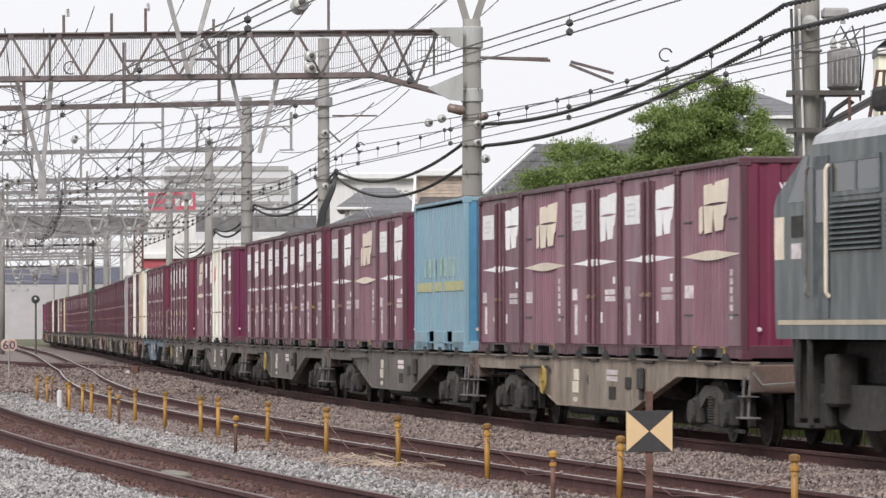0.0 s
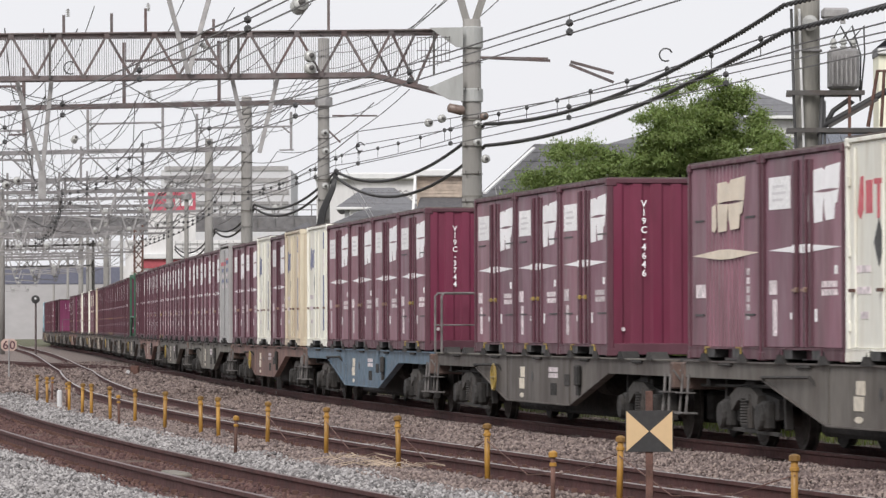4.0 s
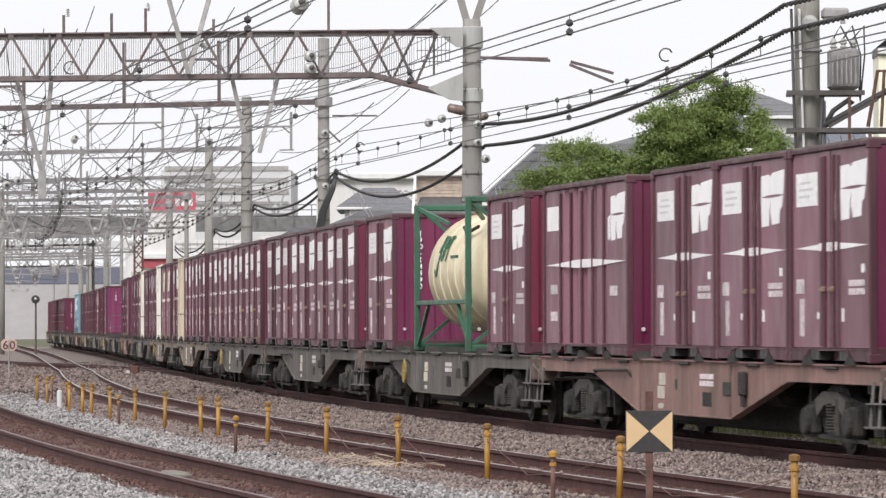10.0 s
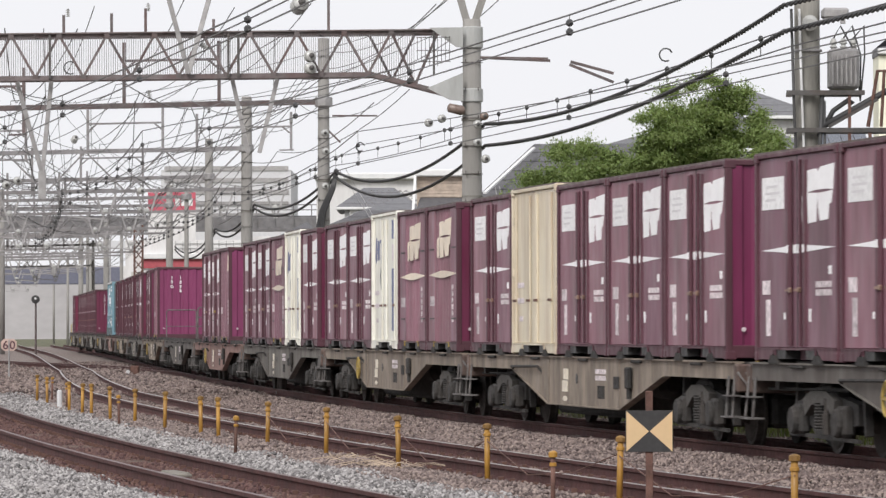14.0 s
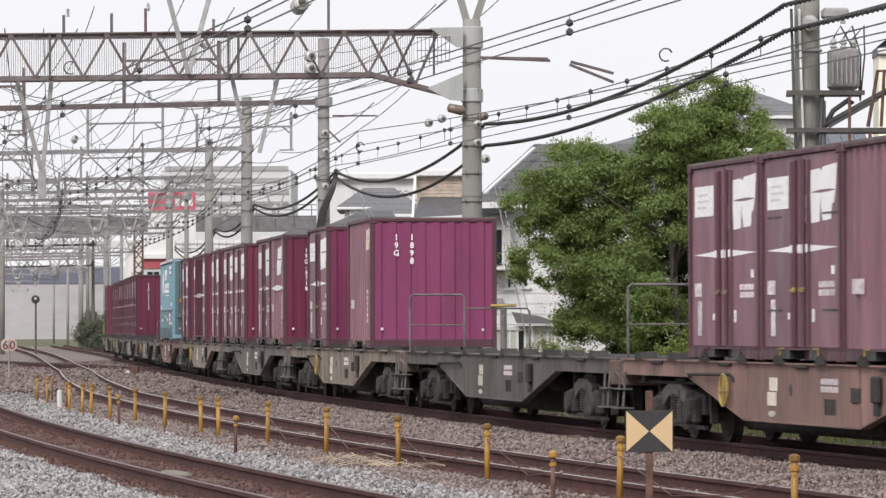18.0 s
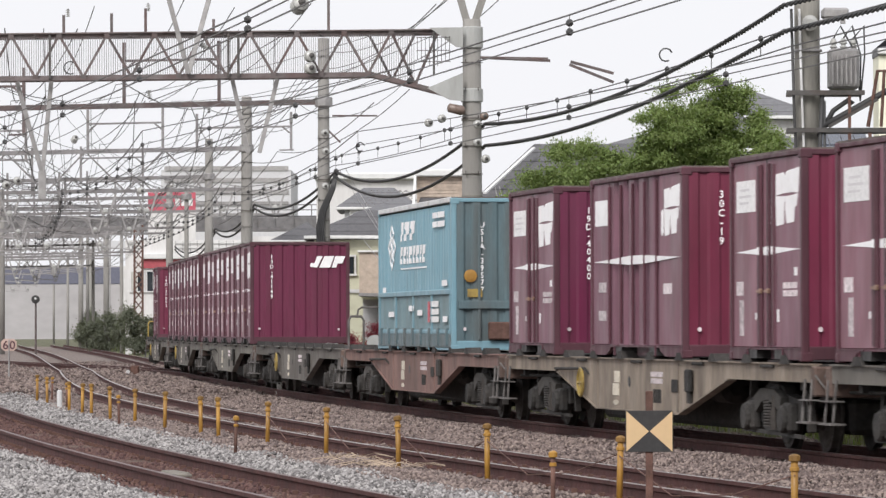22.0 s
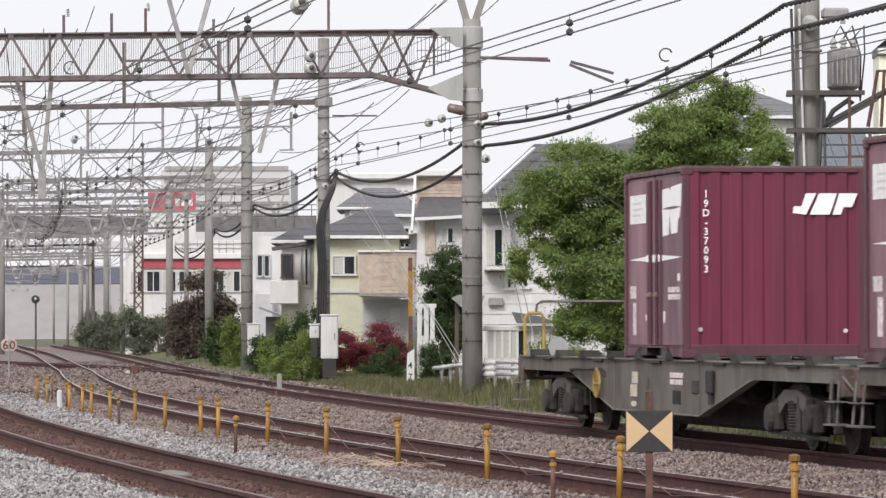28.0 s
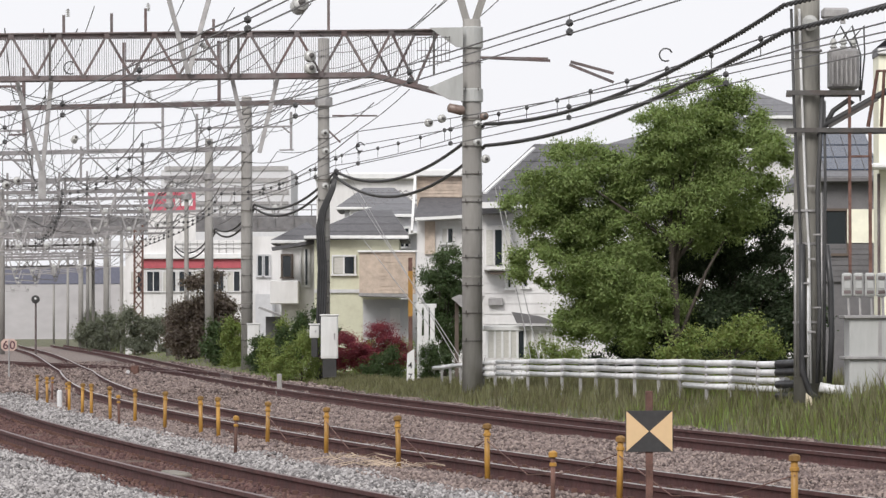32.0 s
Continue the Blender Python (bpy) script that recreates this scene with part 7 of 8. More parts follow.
part("awning", Form().add([(1.76, 121.6, 1.8), (2.49, 121.6, 1.68), (3.07, 121.6, 1.49), (1.9, 121.6, 1.5), (1.78, 123, 1.81), (2.52, 123, 1.69), (3.11, 123, 1.49), (1.93, 123, 1.5)], [(0, 3, 2, 1), (4, 5, 6, 7), (0, 1, 5, 4), (1, 2, 6, 5), (2, 3, 7, 6), (3, 0, 4, 7)]), M_WALLDARK, sun_room)
cp = thing("carport", "small carport with grey translucent roof on slim posts", "carport")
part("roof", Form().add([(0.22, 121, 2.15), (0.4, 121, 2.24), (1.07, 121, 2.21), (0.95, 121, 1.9), (0.49, 121, 1.9), (0.22, 124, 2.17), (0.41, 124, 2.26), (1.1, 124, 2.23), (0.98, 124, 1.92), (0.5, 124, 1.92)], [(0, 4, 3, 2, 1), (5, 6, 7, 8, 9), (0, 1, 6, 5), (1, 2, 7, 6), (2, 3, 8, 7), (3, 4, 9, 8), (4, 0, 5, 9)]), M_GALV, cp)
for px in (0.35, 0.61):
    part("post", Form().box(px - 0.05, px + 0.05, 121.5, 121.6, -0.4, 2.12), M_BRONZE, cp)

# grey-roofed house behind the tree and its taller neighbour
h2 = house("white house with wide grey slate hip roof behind the tree", 5.14, 11.43, 150, 160, -0.4, 6.93, M_WALLWHITE, M_SLATE2, 1.35, 4.0, 1.8)
h3 = house("tall white house with grey hip roof partly behind the tree", 8.52, 12.97, 165, 174, -0.4, 8.63, M_WALLWHITE, M_SLATE2, 1.35, 1.8, 2.6)
window(h3, 11.03, 11.42, 7.09, 8.07, 164.96, 1)

# tan-tiled house
h4 = thing("house", "house with tan tiled upper wall and dark lower roof", "house", group="houses behind the railway")
part("wall", Form().box(-0.87, 1.1, 158, 166, -0.4, 5.08), M_WALLWHITE, h4)
part("upper_wall", Form().box(-0.88, 1.11, 159.5, 166, 5.08, 6.5), M_WALLTAN, h4)
for k in range(6):
    z = 5.81 + k * 0.115
    part("tile_course", Form().box(-0.84, 0.72, 159.47, 159.5, z, z + 0.1), M_WALLTAN, h4)
part("roof_edge", Form().box(-0.95, 1.18, 159.2, 166.3, 6.5, 6.73, 0.03), M_TRIM, h4)
part("lower_roof", Form().add([(-0.98, 157.4, 5.07), (1.17, 157.4, 5.16), (1.19, 159.5, 5.78), (-0.76, 159.5, 5.79), (-0.98, 157.4, 5.01), (1.17, 157.4, 5.09)], [(0, 1, 2, 3), (4, 5, 1, 0)]), M_SLATE, h4)
part("rake_board", Form().bar((-0.93, 159.3, 6.51), (-1.04, 157.6, 4.6), 0.08, 0.12), M_TRIM, h4)
part("gutter", Form().bar((-0.94, 157.3, 5.01), (1.17, 157.3, 5.12), 0.08, 0.1), M_TRIM, h4)
window(h4, -0.04, 0.34, 4.23, 4.72, 157.96, 2)
part("corner_tile", Form().box(-0.61, -0.26, 157.9, 158.05, 3.85, 4.95), M_WALLTAN, h4)

# pale yellow house
h5 = house("pale yellow house with dark roof and balcony", -4.51, -1.54, 165, 173, -0.4, 4.47, M_WALLYELLOW, M_SLATE, 0.95, 1.6, 0.3)
window(h5, -3.84, -3.1, 3.27, 3.88, 164.96, 2)
part("floor_band", Form().box(-4.51, -2.85, 164.93, 165, 2.61, 2.73), M_WALLGREY, h5)
part("tiled_bay", Form().box(-2.9, -0.96, 163.4, 165, 2.57, 4), M_WALLTAN, h5)
part("parapet_cap", Form().box(-2.96, -0.9, 163.3, 165, 4, 4.07, 0.01), M_TRIM, h5)
for k in range(12):
    z = 2.58 + k * 0.12
    part("tile_course", Form().box(-2.16, -1, 163.37, 163.4, z, z + 0.105), M_WALLTAN, h5)
h6 = house("grey-roofed house with upper windows and white awning", -3.04, -0.89, 176, 184, -0.4, 5.48, M_WALLGREY, M_SLATE2, 0.7, 1.4, 0.6)
window(h6, -2.19, -1.84, 4.4, 5.1, 175.96, 2, M_BRONZE, False)
window(h6, -1.6, -1.27, 4.4, 5.1, 175.96, 2, M_TRIM, False)
part("awning", Form().add([(-1.64, 175, 4.85), (-0.82, 175, 5), (-0.82, 176, 4.91), (-1.64, 176, 4.76), (-1.64, 175, 4.79), (-0.82, 175, 4.93)], [(0, 1, 2, 3), (4, 5, 1, 0)]), M_TRIM, h6)
h7 = house("white house with dark roof and a solid white balcony", -5.76, -4.51, 168, 175, -0.4, 4.37, M_WALLWHITE, M_SLATE, 0.7, 0.8, 0.4)
part("balcony", Form().box(-6.11, -5.11, 166.4, 168, 2.23, 3.06, 0.03), M_WALLWHITE, h7)
window(h7, -5.05, -4.81, 2.9, 4.21, 167.96, 2)
window(h7, -5.72, -5.4, 3.2, 3.96, 167.96, 1, M_BRONZE, False)
part("porch_roof", Form().bar((-6.03, 166.5, 4.17), (-4.47, 166.5, 4.43), 1.2, 0.12), M_SLATE, h7)
h8 = house("plain white house block with narrow windows", -8.3, -6.86, 205, 214, -0.4, 5.36, M_WALLWHITE, M_SLATE, 0, 0, 0)
for px in (-8.06, -7.76):
    window(h8, px, px + 0.2, 3.64, 4.52, 204.96, 1, M_WALLGREY, False)
part("lower_wing", Form().box(-8.04, -7.31, 202, 205, -0.4, 2.83), M_WALLGREY, h8)

# buildings beyond
b1 = thing("flat_building", "long white flat-roofed building behind the houses", "building")
part("wall", Form().box(-6.17, -1.21, 230, 245, -0.4, 8.68), M_WALLWHITE, b1)
part("parapet", Form().box(-6.29, -1.1, 229.6, 245.4, 8.6, 8.93, 0.05), M_TRIM, b1)
t1 = house("house with patterned dark tiled roof", -4.38, -1.41, 210, 217, -0.4, 6.61, M_WALLGREY, M_SLATE2, 0.95, 0.8, 0.8)
for k in range(7):
    u = 0.08 + k * 0.125
    for i in range(int(14 - 8 * u)):
        a = -4.3 + 1.15 * u + i * 0.26
        part("ridge_tile", Form().prism([(a, 6.72 + 0.95 * u), (a + 0.24, 6.72 + 0.95 * u), (a + 0.12, 6.81 + 0.95 * u)], "y", 209.6 + 3.85 * u, 209.66 + 3.85 * u), M_BEAMPALE, t1)
part("chimney", Form().box(-4.17, -3.77, 209.8, 210.4, 6.11, 6.66, 0.03), M_WALLWHITE, t1)
# wall and window bands both kept pale to carry the distance haze
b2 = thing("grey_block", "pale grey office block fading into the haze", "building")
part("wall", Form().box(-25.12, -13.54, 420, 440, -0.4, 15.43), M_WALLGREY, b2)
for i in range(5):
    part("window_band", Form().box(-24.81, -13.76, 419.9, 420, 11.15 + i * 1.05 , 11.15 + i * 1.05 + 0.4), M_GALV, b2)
b3 = thing("shop_building", "white building with a red band and wide windows", "building")
part("wall", Form().box(-20.21, -12.8, 300, 316, -0.4, 6.97), M_WALLWHITE, b3)
part("red_band", Form().box(-19.19, -12.86, 299.85, 300, 5.17, 5.75), M_REDSTRIPE, b3)
part("white_band", Form().box(-19.19, -12.72, 299.6, 300, 5.75, 6.11, 0.04), M_TRIM, b3)
for i in range(7):
    a = -19.85 + i * 1.02
    window(b3, a, a + 0.8, 3.7, 4.96, 299.95, 2, M_TRIM, i % 2 == 0)
for i in range(9):
    a = -17.04 + i * 0.46
    part("railing_post", Form().box(a, a + 0.05, 299.9, 299.95, 6.11, 6.9), M_GALV, b3)
for z in (6.75, 6.47):
    part("railing", Form().box(-17.04, -12.8, 299.88, 299.92, z, z + 0.06), M_TRIM, b3)
rs = thing("roof_sign", "red roof sign with unreadable white lettering", "sign")
part("board", Form().box(-20.65, -17.32, 330, 330.3, 9.5, 10.85, 0.03), M_SIGNRED, rs)
part("lettering", Form().box(-18.75, -18.43, 329.97, 330, 9.9, 10.45).box(-18.31, -18, 329.97, 330, 9.9, 10.45).box(-17.88, -17.52, 329.97, 330, 9.9, 10.45), M_TRIM, rs)
part("support", Form().box(-20.65, -17.32, 330.1, 330.4, -0.5, 9.5), M_WALLWHITE, rs)

# the road bridge over the line
br = thing("road_bridge", "dark steel girder bridge across all the tracks", "bridge", kind="structure")
part("girder", Form().box(-43.17, -8.64, 345, 346, 8.55, 9.46, 0.04), M_BRIDGE, br)
part("deck", Form().box(-43.17, -8.64, 345.5, 352, 9.29, 9.58), M_BRIDGE, br)
part("lower_flange", Form().box(-43.17, -8.64, 344.7, 346.2, 8.42, 8.59), M_BRIDGE, br)
for i in range(24):
    a = -40.69 + i * 1.35
    part("parapet_post", Form().box(a, a + 0.07, 344.9, 345.0, 9.46, 10.37), M_BRIDGE, br)
    part("stiffener", Form().box(a, a + 0.08, 344.9, 345.0, 8.59, 9.37), M_BRIDGE, br)
for z in (10.32, 9.95):
    part("parapet_rail", Form().box(-43.17, -8.64, 344.88, 344.96, z, z + 0.07), M_BRIDGE, br)
for px in (-38.62, -9.26):
    part("pier", Form().box(px - 0.7, px + 0.7, 345, 351, -0.4, 8.59), M_CONC, br)
fb = thing("girder_bridge", "blue girder bridge greyed by haze farther along the line", "bridge", kind="structure")
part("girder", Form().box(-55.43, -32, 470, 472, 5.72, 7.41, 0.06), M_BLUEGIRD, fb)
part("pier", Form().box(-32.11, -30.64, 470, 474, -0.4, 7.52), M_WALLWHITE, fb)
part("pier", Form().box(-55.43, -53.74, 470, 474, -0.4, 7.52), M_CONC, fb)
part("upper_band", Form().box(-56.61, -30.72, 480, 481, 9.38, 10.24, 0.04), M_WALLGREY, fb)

# houses at the right edge
h9 = house("house with dark siding and solar panels on the roof", 8.97, 10.36, 112, 120, -0.2, 4.81, M_WALLDARK, M_SLATE2, 1.25, 0.4, 0.2, 0.25, trim=M_WALLDARK)
for i in range(4):
    for k in range(3):
        u0 = 0.12 + k * 0.27
        a = 9.1 + i * 0.32
        y0, z0 = 111.75 + 4.25 * u0, 4.81 + 0.2 + 1.25 * u0
        y1, z1 = 111.75 + 4.25 * (u0 + 0.24), 4.81 + 0.2 + 1.25 * (u0 + 0.24)
        part("solar_panel", Form().add([(a, y0, z0), (a + 0.3, y0, z0), (a + 0.3, y1, z1), (a, y1, z1), (a, y0, z0 - 0.03), (a + 0.3, y0, z0 - 0.03)], [(0, 1, 2, 3), (4, 5, 1, 0)]), M_SOLAR, h9)
window(h9, 9.1, 9.58, 3.14, 4.15, 111.96, 1, M_BRONZE, False)
part("pale_wall", Form().box(9.6, 10.3, 111.9, 112, 3.39, 4.19), M_WALLCREAM, h9)
for k in range(7):
    part("siding_board", Form().box(8.99, 10.3, 111.92, 111.99, 2.47 + k * 0.13, 2.47 + k * 0.13 + 0.12), M_WALLDARK, h9)
h10 = house("cream rendered house wall at the railway edge", 8.79, 11.11, 95, 96.2, -0.2, 6.87, M_WALLCREAM, M_SLATE2, 0.3, 2, 2, 0.02)
part("downpipe", Form().tube([(8.77, 94.85, 1.63), (8.77, 94.85, 4.48)], 0.03, 8), M_BEAM, h10)
part("canopy", Form().box(8.57, 9.42, 94, 95, 4.56, 4.67, 0.03), M_TRIM, h10)
st = thing("orange_stake", "tall rusty orange stake in the bushes", "post", pose(-0.95, 137, -0.4))
part("stem", Form().box(-0.06, 0.06, -0.05, 0.05, 0, 3.43 + 0.4, 0.01), M_RUST, st)
part("band", Form().box(-0.065, 0.065, -0.055, 0.055, 1.72 + 0.4, 3.04 + 0.4), M_YPOST, st)
gt = thing("garden_gate", "white timber garden posts and rails", "fence")
for i, px in enumerate((-0.7, -0.5, -0.32)):
    part("post", Form().box(px - 0.07, px + 0.07, 140, 140.1, -0.4, 2.1, 0.01), M_TRIM, gt)
part("rail", Form().box(-0.82, -0.2, 140.02, 140.08, 1.98, 2.1), M_TRIM, gt)
ss = thing("garden_shed", "dark garden shed with pale sloping roof", "shed")
part("wall", Form().box(-2.55, -1.11, 150, 153, -0.4, 2.29), M_WALLGREY, ss)
part("roof", Form().bar((-2.66, 150, 2.44), (-1.01, 150, 2.4), 3.2, 0.1), M_GALV, ss)
part("door", Form().box(-1.69, -1.37, 149.9, 150, -0.4, 2.02), M_WALLWHITE, ss)
lt = thing("lean_to", "grey corrugated lean-to beside the pole", "shed")
part("roof", Form().bar((-7.23, 186, 2.18), (-6.2, 186, 1.8), 2.4, 0.08), M_GALV, lt)
part("wall", Form().box(-7.04, -6.37, 187, 189, -0.4, 1.83), M_WALLDARK, lt)

# ---- plants ----
def leafmat(name, base, vary=0.4, hue=0.03):
    m = mat(name, base, 0.55, vary=0.2, scale=3, island=vary, hue=hue)
    b = m.node_tree.nodes["Principled BSDF"]
    b.inputs["Subsurface Weight"].default_value = 0.0
    b.inputs["Specular IOR Level"].default_value = 0.3
    tr_ = m.node_tree.nodes.new("ShaderNodeBsdfTranslucent")
    ad = m.node_tree.nodes.new("ShaderNodeMixShader")
    ad.inputs["Fac"].default_value = 0.27
    tr_.inputs["Color"].default_value = (base[0] * 1.6, base[1] * 1.7, base[2], 1)
    out = m.node_tree.nodes["Material Output"]
    m.node_tree.links.new(b.outputs["BSDF"], ad.inputs[1])
    m.node_tree.links.new(tr_.outputs["BSDF"], ad.inputs[2])
    m.node_tree.links.new(ad.outputs["Shader"], out.inputs["Surface"])
    return m


M_LEAF = leafmat("fresh_green_leaf", (0.175, 0.228, 0.078), 0.3, 0.016)
M_LEAFDARK = leafmat("dark_green_leaf", (0.055, 0.082, 0.032))
# hedge leaves darkened further, shade under the tree put into the colour
M_LEAFSHADE = leafmat("shade_dark_hedge_leaf", (0.037, 0.054, 0.026))
# far shrubs: distance haze put into a paler, greyer leaf colour
M_LEAFHAZE = leafmat("haze_pale_leaf", (0.135, 0.145, 0.11), 0.25)
M_LEAFRED = leafmat("red_leaf", (0.20, 0.04, 0.06), hue=0.02)
M_LEAFBROWN = leafmat("brownish_leaf", (0.115, 0.09, 0.075), 0.3)
M_LEAFWEED = leafmat("yellow_green_weed", (0.175, 0.215, 0.065))
M_BARK = mat("grey_brown_bark", (0.06, 0.049, 0.04), 0.9, vary=0.25, scale=8, bump=0.6, bscale=30)
M_BLADE = leafmat("dry_green_grass", (0.135, 0.128, 0.072), 0.5, 0.04)


def quads(name, verts, n, m):
    """A mesh of n loose leaves, four corners each."""
    me = bpy.data.meshes.new(name)
    me.vertices.add(4 * n)
    me.vertices.foreach_set("co", verts.astype(np.float32).ravel())
    me.loops.add(4 * n)
    me.polygons.add(n)
    me.polygons.foreach_set("loop_start", np.arange(0, 4 * n, 4, dtype=np.int32))
    me.loops.foreach_set("vertex_index", np.arange(4 * n, dtype=np.int32))
    me.update()
    me.materials.append(m)
    return me


def leaves(clumps, count, size, seed, droop=0.3):
    """Leaf corners over the shells of clumps (x, y, z, rx, ry, rz)."""
    g = np.random.default_rng(seed)
    cl = np.array(clumps, float)
    w = cl[:, 3] * cl[:, 5]
    pick = g.choice(len(cl), count, p=w / w.sum())
    d = g.normal(size=(count, 3))
    d /= np.linalg.norm(d, axis=1, keepdims=True)
    r = np.abs(g.normal(0, 0.42, count)) + g.uniform(0, 0.62, count)
    wob = 1 + 0.3 * np.sin(d[:, 0] * 5 + pick) * np.sin(d[:, 2] * 6 + pick * 1.7)
    c = cl[pick, :3] + d * cl[pick, 3:] * (r * wob)[:, None]
    a = g.normal(size=(count, 3)) + d * 0.3
    a[:, 2] -= droop
    a /= np.linalg.norm(a, axis=1, keepdims=True)
    nrm = d * 1.1 + g.normal(0, 0.5, size=(count, 3)) + np.array([0, 0, 0.55])
    b = np.cross(nrm, a)
    b /= np.linalg.norm(b, axis=1, keepdims=True)
    s = size * g.uniform(0.6, 1.3, count)[:, None]
    return np.stack([c - a * s, c + b * s * 0.45, c + a * s, c - b * s * 0.45], 1)


def clump_cloud(lobes, n, seed, k=0.36):
    """Small clumps scattered through big lobes (x, y, z, rx, ry, rz), so that the outline is uneven."""
    g = np.random.default_rng(seed)
    out = []
    for i in range(n):
        x, y, z, a, b, c = lobes[i % len(lobes)]
        d = g.normal(size=3)
        d /= np.linalg.norm(d)
        r = g.uniform(0.2, 1.0) ** 0.45
        q = k * g.uniform(0.6, 1.25)
        out.append((x + d[0] * a * r, y + d[1] * b * r, z + d[2] * c * r, a * q, b * q, c * q * 0.8))
    return out


def tree(name, label, base, lobes, n, count, size, material, seed, trunk=0.12, category="tree", k=0.36):
    t = thing(name, label, category, pose(*base))
    cl = clump_cloud(lobes, n, seed, k)
    g = random.Random(seed)
    top = max(l[2] for l in lobes)
    if trunk:
        tk = part("trunk", Form().tube([(0, 0, -0.2), (0.08, 0.05, top * 0.3), (-0.05, 0.0, top * 0.6), (0.1, 0, top * 0.95)], trunk, 9, trunk * 0.35), M_BARK, t, smooth=True)
        for i in range(min(11, n)):
            c = cl[(i * 3) % len(cl)]
            z0 = top * g.uniform(0.15, 0.55)
            part("limb", Form().tube([(0.03, 0, z0), (c[0] * 0.45 + g.uniform(-0.1, 0.1), c[1] * 0.45, z0 + (c[2] - z0) * 0.55), (c[0] * 0.95, c[1] * 0.95, c[2])], trunk * 0.45, 6, trunk * 0.12), M_BARK, tk, smooth=True)
    part("crown", quads("crown", leaves(cl, count, size, seed), count, material), material, t)
    return t


# the big garden tree beyond the rack
tb = (4.91, 101, 0.67)
lobe = lambda i, x, z, r, flat=0.72: (x, 0.35 * math.sin(i * 2.3), z, r, r * 0.9, r * flat)
upper = [(1.04, 6.62, 0.5), (0.52, 6.3, 0.62), (-0.05, 5.95, 0.52), (0.8, 5.75, 0.68), (1.45, 6.0, 0.52), (1.75, 5.44, 0.62), (2.25, 5.16, 0.36), (-0.11, 5.4, 0.54), (0.74, 4.92, 0.72), (1.64, 4.56, 0.72), (-0.48, 5.0, 0.46), (-0.72, 4.38, 0.6), (-1.02, 4.95, 0.4), (0.13, 4.0, 0.66)]
lower = [(-2.02, 5.2, 0.56), (-1.47, 4.84, 0.48), (-2.63, 4.65, 0.64), (-3.1, 4.12, 0.48), (-2.29, 4.04, 0.6), (-1.5, 3.85, 0.4), (-2.9, 3.0, 0.52), (-2.24, 2.93, 0.56), (-1.54, 3.14, 0.58), (-0.75, 2.9, 0.66), (-1.11, 2.45, 0.74), (-2.15, 2.3, 0.54), (-1.57, 1.8, 0.62), (-0.73, 1.65, 0.58), (-2.25, 1.6, 0.4), (-0.36, 2.3, 0.46)]
core = [(0.6, 5.4, 1.05), (1.2, 4.9, 1.1), (0.2, 4.3, 1.1), (-0.8, 3.9, 0.9), (-2.2, 4.3, 0.95), (-1.5, 2.9, 1.1), (-1.3, 2.0, 0.95), (-0.5, 2.2, 0.9), (-2.3, 3.6, 0.7), (0.9, 3.9, 0.9)]
tree("broadleaf_tree", "large bushy green broadleaf tree with several stems behind the conduits", (tb[0], tb[1], -0.2), [lobe(i, x, z, r * 1.22, 0.85) for i, (x, z, r) in enumerate(upper + lower)] + [(x, 0.5, z, r, 0.6, r * 0.95) for x, z, r in core], 480, 400000, 0.034, M_LEAF, 5, 0.11, k=0.44)
# hedge lobes fill the broadleaf tree's shaded foot with dark leaves
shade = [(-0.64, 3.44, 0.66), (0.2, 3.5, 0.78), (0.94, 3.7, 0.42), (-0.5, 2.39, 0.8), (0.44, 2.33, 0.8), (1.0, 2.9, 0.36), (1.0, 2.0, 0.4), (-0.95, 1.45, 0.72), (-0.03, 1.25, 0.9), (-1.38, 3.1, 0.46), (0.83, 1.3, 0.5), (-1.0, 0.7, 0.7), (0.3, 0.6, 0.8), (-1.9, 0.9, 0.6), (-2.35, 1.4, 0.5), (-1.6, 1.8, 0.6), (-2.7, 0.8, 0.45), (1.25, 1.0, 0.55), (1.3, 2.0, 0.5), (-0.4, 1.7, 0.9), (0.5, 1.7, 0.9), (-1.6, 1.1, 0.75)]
tree("evergreen_tree", "dark hedge foliage with shade in its leaf colour beside the broadleaf tree", (6.37, 102.6, -0.2), [lobe(i, x, z, r * 1.2, 0.95) for i, (x, z, r) in enumerate(shade)], 290, 300000, 0.036, M_LEAFSHADE, 8, 0.08, "tree", 0.42)
tree("evergreen_bush", "round dark evergreen bush between the houses", (0.04, 148, -0.3), [(0, 0, 3.3, 0.85, 0.8, 0.95), (0.2, 0, 2.3, 0.85, 0.8, 1.0), (0.0, 0, 1.3, 0.75, 0.7, 1.0)], 70, 44000, 0.04, M_LEAFDARK, 11, 0.08, "bush", 0.38)
tree("red_bush", "red-leaved bush in the garden by the track", (-2.15, 141, -0.3), [(0, 0, 1.3, 0.95, 0.6, 0.5), (-0.7, 0, 1.0, 0.6, 0.5, 0.5), (0.55, 0, 1.0, 0.6, 0.5, 0.5), (-0.1, 0, 0.8, 0.8, 0.5, 0.4)], 60, 40000, 0.026, M_LEAFRED, 12, 0.05, "bush", 0.42)
